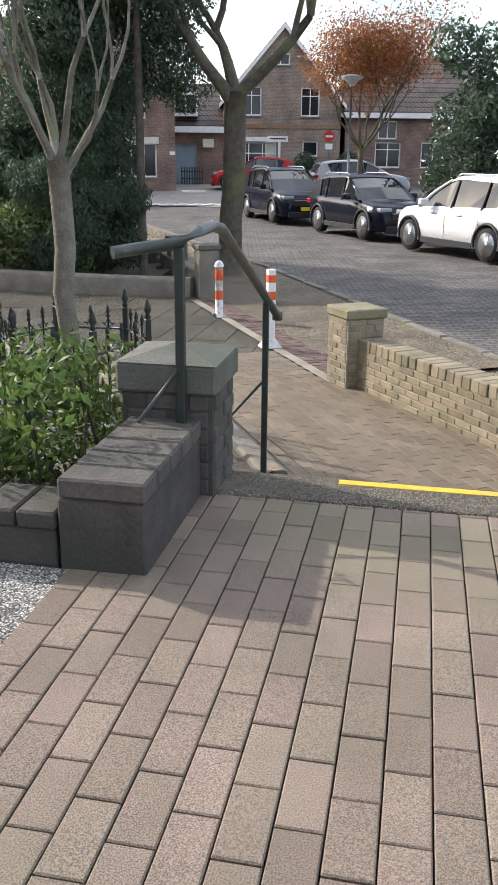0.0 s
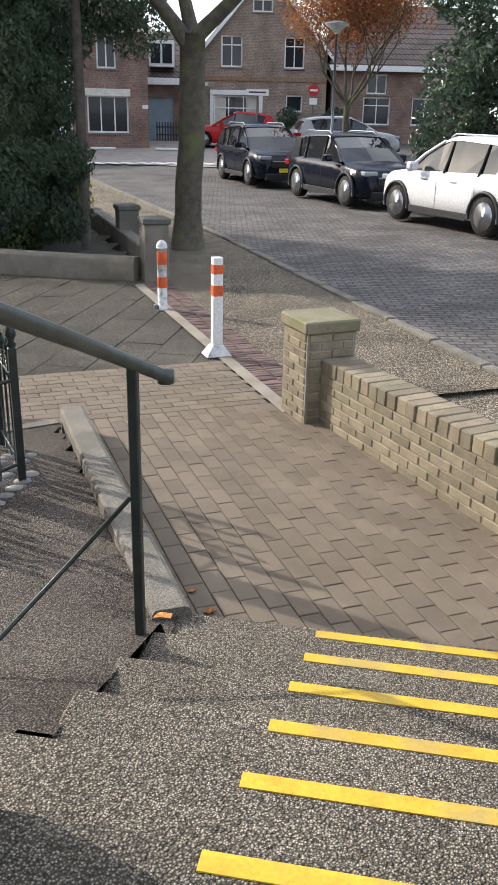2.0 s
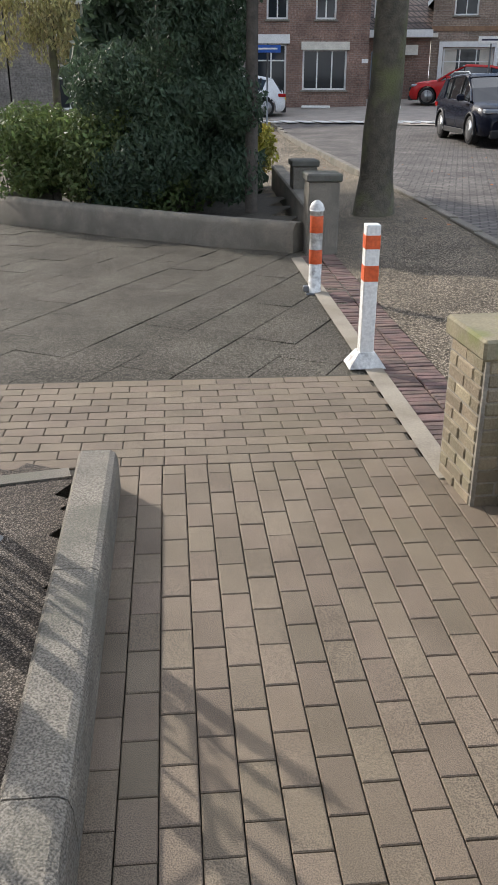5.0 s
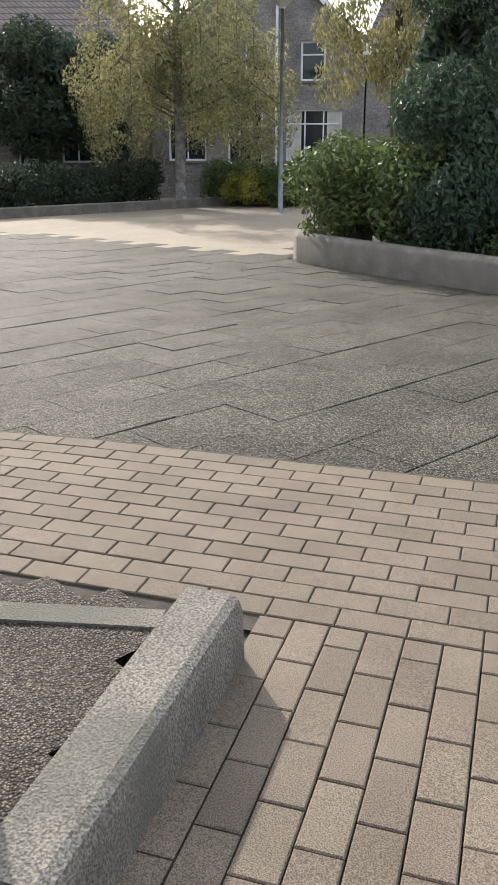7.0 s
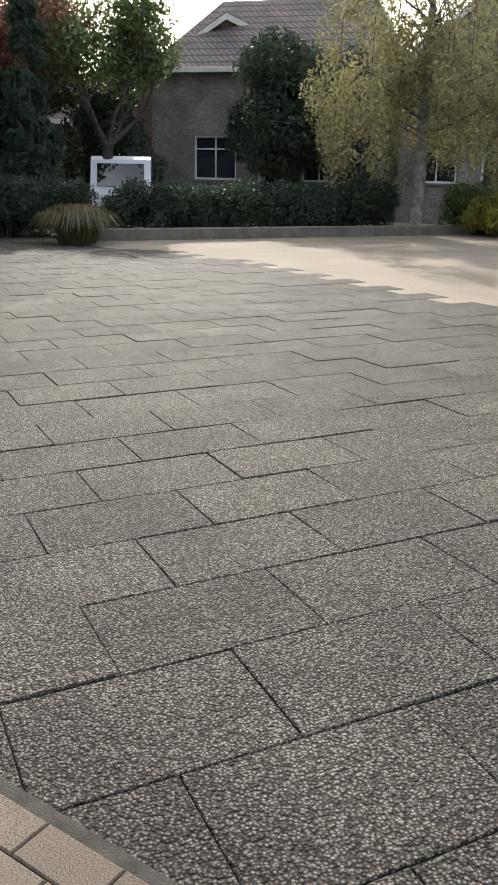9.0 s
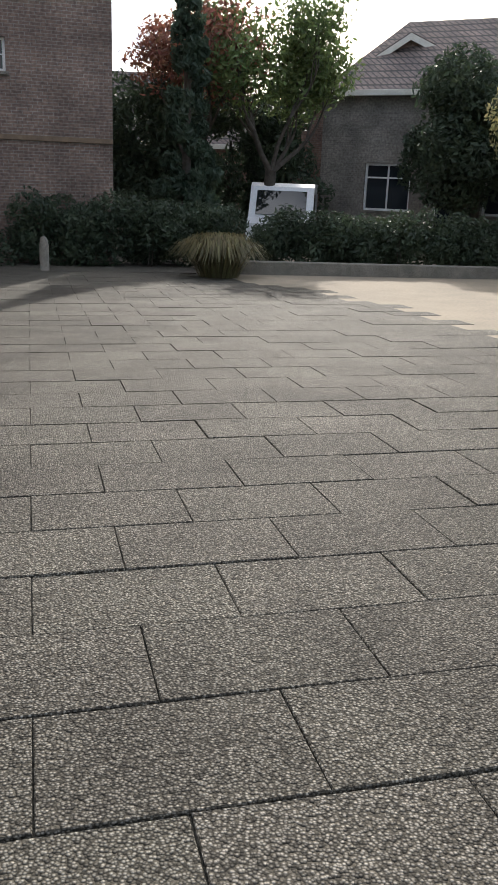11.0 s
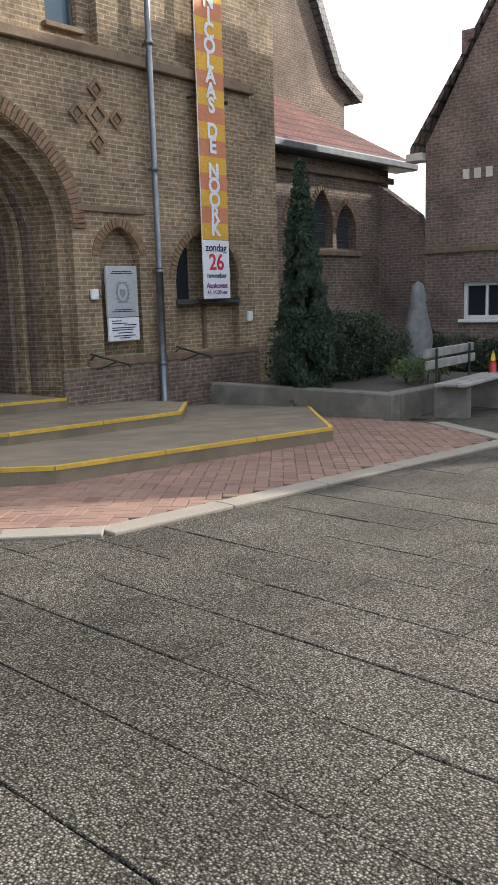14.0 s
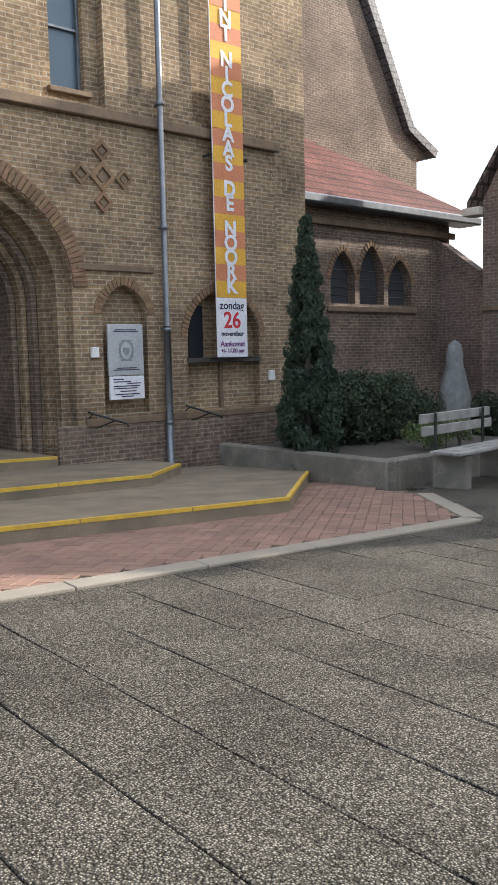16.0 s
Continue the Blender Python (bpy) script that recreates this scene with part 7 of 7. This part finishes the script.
for k in range(60):
    u, v = rl.uniform(4.0, 9.0), rl.uniform(8, 22)
    p = uv(u, v)
    LP.append((p.x, p.y, land(p.x, p.y) + 0.0, rl.uniform(.03, .06)))
for x, y, z, s in LP:
    o = new("fallen_leaf", leaf_me)
    o.matrix_world = pose(x, y, z, rl.uniform(-15, 15), rl.uniform(-15, 15), rl.uniform(0, 360)) @ Matrix.Diagonal((s, s, s, 1))
    tagged(o, "dry orange autumn leaf lying on the ground", "leaf", group="fallen leaves")


# ---- paving pieces ----
def piece_mesh(name, lx, ly, h, c, material):
    v, fs = piece_data(0, 0, 0, lx, ly, h, c, 0, None)
    me = bpy.data.meshes.new(name)
    me.from_pydata(v, [], fs)
    me.materials.append(material)
    return me


def piece_data(x, y, z, lx, ly, h, c, yaw, base, fall=(0.0, 0.0)):
    """Verts and faces of one chamfered block; top at z."""
    out = []
    cs, sn = math.cos(radians(yaw)), math.sin(radians(yaw))
    for zz, k in ((-h, 0), (-c, 0), (0, c)):
        for sx, sy in ((-1, -1), (1, -1), (1, 1), (-1, 1)):
            px, py = sx * (lx / 2 - k), sy * (ly / 2 - k)
            dx, dy = px * cs - py * sn, px * sn + py * cs
            out.append((x + dx, y + dy, z + zz + dx * fall[0] + dy * fall[1]))
    b = base or 0
    fs = [(b + 8, b + 9, b + 10, b + 11)]
    for lo in (0, 4):
        for i in range(4):
            j = (i + 1) % 4
            fs.append((b + lo + i, b + lo + j, b + lo + 4 + j, b + lo + 4 + i))
    return out, fs


def lay(owner, name, material, places, lx, ly, near, h=0.05, c=0.005, joint=0.004, jz=0.0015, tilt=0.35, rest_name="paving_rest", joint_y=None):
    """places: (x, y, z, yaw). The near ones are pieces of their own, the rest one mesh."""
    wy = ly - (joint if joint_y is None else joint_y)
    me = piece_mesh(name, lx - joint, wy, h, c, material)
    V, F, count = [], [], 0
    for x, y, z, yaw in places:
        zz = z + rnd(-jz, jz)
        fall = (land(x + 0.2, y) - land(x - 0.2, y)) / 0.4, (land(x, y + 0.2) - land(x, y - 0.2)) / 0.4
        if z > 0.5:
            fall = (0.0, 0.0)
        if near(x, y) and count < 300:
            o = new(name, me)
            o.parent = owner
            o.matrix_basis = pose(x, y, zz, math.degrees(fall[1]) + rnd(-tilt, tilt), -math.degrees(fall[0]) + rnd(-tilt, tilt)) @ pose(0, 0, 0, 0, 0, yaw + rnd(-.4, .4))
            count += 1
        else:
            v, f = piece_data(x, y, zz, lx - joint, wy, h, c, yaw, len(V), fall)
            V += v
            F += f
    if V:
        m2 = bpy.data.meshes.new(rest_name)
        m2.from_pydata(V, [], F)
        m2.materials.append(material)
        o = new(rest_name, m2)
        o.parent = owner
        o["kind"] = "stuff"


PL_, PW = 0.21, 0.105
pl_t = []
for i in range(-10, 17):
    for j in range(-22, 8):
        x, y = -0.0535 + PW * i, 0.426 + PL_ * (j + (0.0 if i % 2 else 0.5))
        if y + 0.1 < 1.72 and x > -1.12:
            pl_t.append((x, y, TERRACE, 90))
lay(terrace, "paver", M_TERRACE, pl_t, PL_, PW, lambda x, y: y > -0.9 and x < 1.0, c=0.0035, rest_name="paver_rest")
tops = {}
for x, y, z, w in pl_t:
    tops[x] = max(tops.get(x, -9), y + PL_ / 2)
half = {}
for x, y in tops.items():
    g = 1.712 - y
    if g > 0.02:
        k = round(g, 3)
        if k not in half:
            half[k] = piece_mesh("paver", g - 0.004, PW - 0.004, 0.05, 0.005, M_TERRACE)
        o = new("paver", half[k])
        o.parent = terrace
        o.matrix_basis = pose(x, y + g / 2, TERRACE, 0, 0, 90)

path = strip_uv("path", 0.9, 3.3, 2.6, 6.66, 0.2, -0.02, M_JOINT, "path of brown concrete pavers below the stairs", "path")
PPL, PPW = 0.2065, 0.1075
pp, row_end = [], {}
for i in range(-4, 16):
    for j in range(-14, 8):
        u, v = 1.571 + PPW * (i + 0.5), 5.11 + PPL * (j + (0.5 if i % 2 == 0 else 0.0))
        p = uv(u, v)
        if v + 0.1 < 6.675 and p.y > 3.75 and u < 3.2:
            pp.append((p.x, p.y, 0.004, SYAW + 90))
            row_end[i] = max(row_end.get(i, -9), v + PPL / 2)
lay(path, "paver", M_PATH, pp, PPL, PPW, lambda x, y: True, c=0.0035, rest_name="paver_rest")
for i, last in row_end.items():
    g = 6.658 - last
    if g > 0.025:
        o = new("paver", piece_mesh("paver", g - 0.004, PPW - 0.004, 0.05, 0.0035, M_PATH))
        o.parent = path
        p = uv(1.571 + PPW * (i + 0.5), last + g / 2)
        o.matrix_basis = pose(p.x, p.y, 0.004, 0, 0, SYAW + 90)
band = strip_uv("paver_band", -9.0, 2.64, 6.58, 7.96, 0.25, -0.006, M_JOINT, "band of pavers laid crosswise along the square", "path")
pb = []
for j in range(12):
    for i in range(-42, 13):
        u, v = 0.0 + PL_ * (i + (0.5 if j % 2 else 0)), 6.715 + PW * j
        if u < 2.70:
            p = uv(u, v)
            pb.append((p.x, p.y, land(p.x, p.y) + 0.004, SYAW))
lay(band, "paver", M_PATH, pb, PL_, PW, lambda x, y: x > -3.4, c=0.0035, rest_name="paver_rest")
M_EDGE = mat("edging_stone", (0.30, 0.265, 0.21), (0.24, 0.21, 0.17), scale=4, fine=90, rough=0.9, stain=(0.2, 0.17, 0.12), stain_scale=2)
edge = strip_uv("edging", 2.64, 2.76, 6.4, 11.6, 0.2, 0.009, M_EDGE, "pale flush edging stone along the gutter", "kerb")
gut = strip_uv("gutter", 2.76, 3.12, 6.3, 11.8, 0.2, -0.02, M_JOINT, "gutter of clinkers set on edge", "gutter")
pg = []
for j in range(86):
    for i in range(2):
        u, v = 2.85 + 0.18 * i, 6.35 + 0.063 * j
        p = uv(u, v)
        pg.append((p.x, p.y, land(p.x, p.y) - 0.004 + 0.004 * (i % 2), SYAW))
lay(gut, "clinker", M_GUTTER, pg, 0.175, 0.060, lambda x, y: True, jz=0.004, tilt=1.5)

# washed slabs of the square
SX, SY = 0.427, 0.64
plaza = thing("plaza", pose(0, 0, 0), "square paved with washed concrete slabs", "square", kind="structure")
ps = []
for i in range(-46, 4):
    for j in range(-8, 20):
        x, y = -3.207 + SX * (i + 0.5), 7.365 + SY * (j + (0.5 if i % 2 else 0))
        if any(inside(PLAZA, x + dx, y + dy) for dx, dy in ((0, 0), (.15, 0), (-.15, 0), (0, .45), (-.25, .25), (0, -.5))) or (x < -17.8 and y < 11 and y > 1.0 and x > -22):
            ps.append((x, y, land(x, y) - 0.008, 0.0))
lay(plaza, "slab", M_SLAB, ps, SX, SY, lambda x, y: x > -9.5, h=0.04, c=0.003, joint=0.0065, jz=0.003, tilt=0.35, rest_name="slab_rest", joint_y=0.004)

# red pavers round the church steps, in herringbone
CP = [(-7.6, 3.0), (-9.22, 4.92), (-9.70, 5.32), (-14.33, 5.50), (-15.42, 4.15), (-16.5, 0.2), (-7.0, 0.2)]
cpave = sheet("church_pavement", -16.5, -7.0, 0.2, 5.6, 0.1, -0.012, M_JOINT, lambda x, y: inside(CP, x, y), "red brick herringbone pavement round the church steps", "pavement")
pc = []
B = 0.103
for m_ in range(-30, 31):
    for k in range(-60, 61):
        for hor in (0, 1):
            cx, cy = (k + 4 * m_ + 1.0, k + 0.5) if hor else (k + 4 * m_ + 0.5, k + 2.0)
            X, Y = cx * B, cy * B
            a = radians(40)
            x, y = -11.5 + X * math.cos(a) - Y * math.sin(a), 4.3 + X * math.sin(a) + Y * math.cos(a)
            if inside(CP, x, y) and y > 2.2:
                pc.append((x, y, land(x, y) + 0.003, 40 + (0 if hor else 90)))
lay(cpave, "paver", M_CHURCHPAVE, pc, 0.206, 0.103, lambda x, y: y > 4.0, h=0.03, c=0.004)
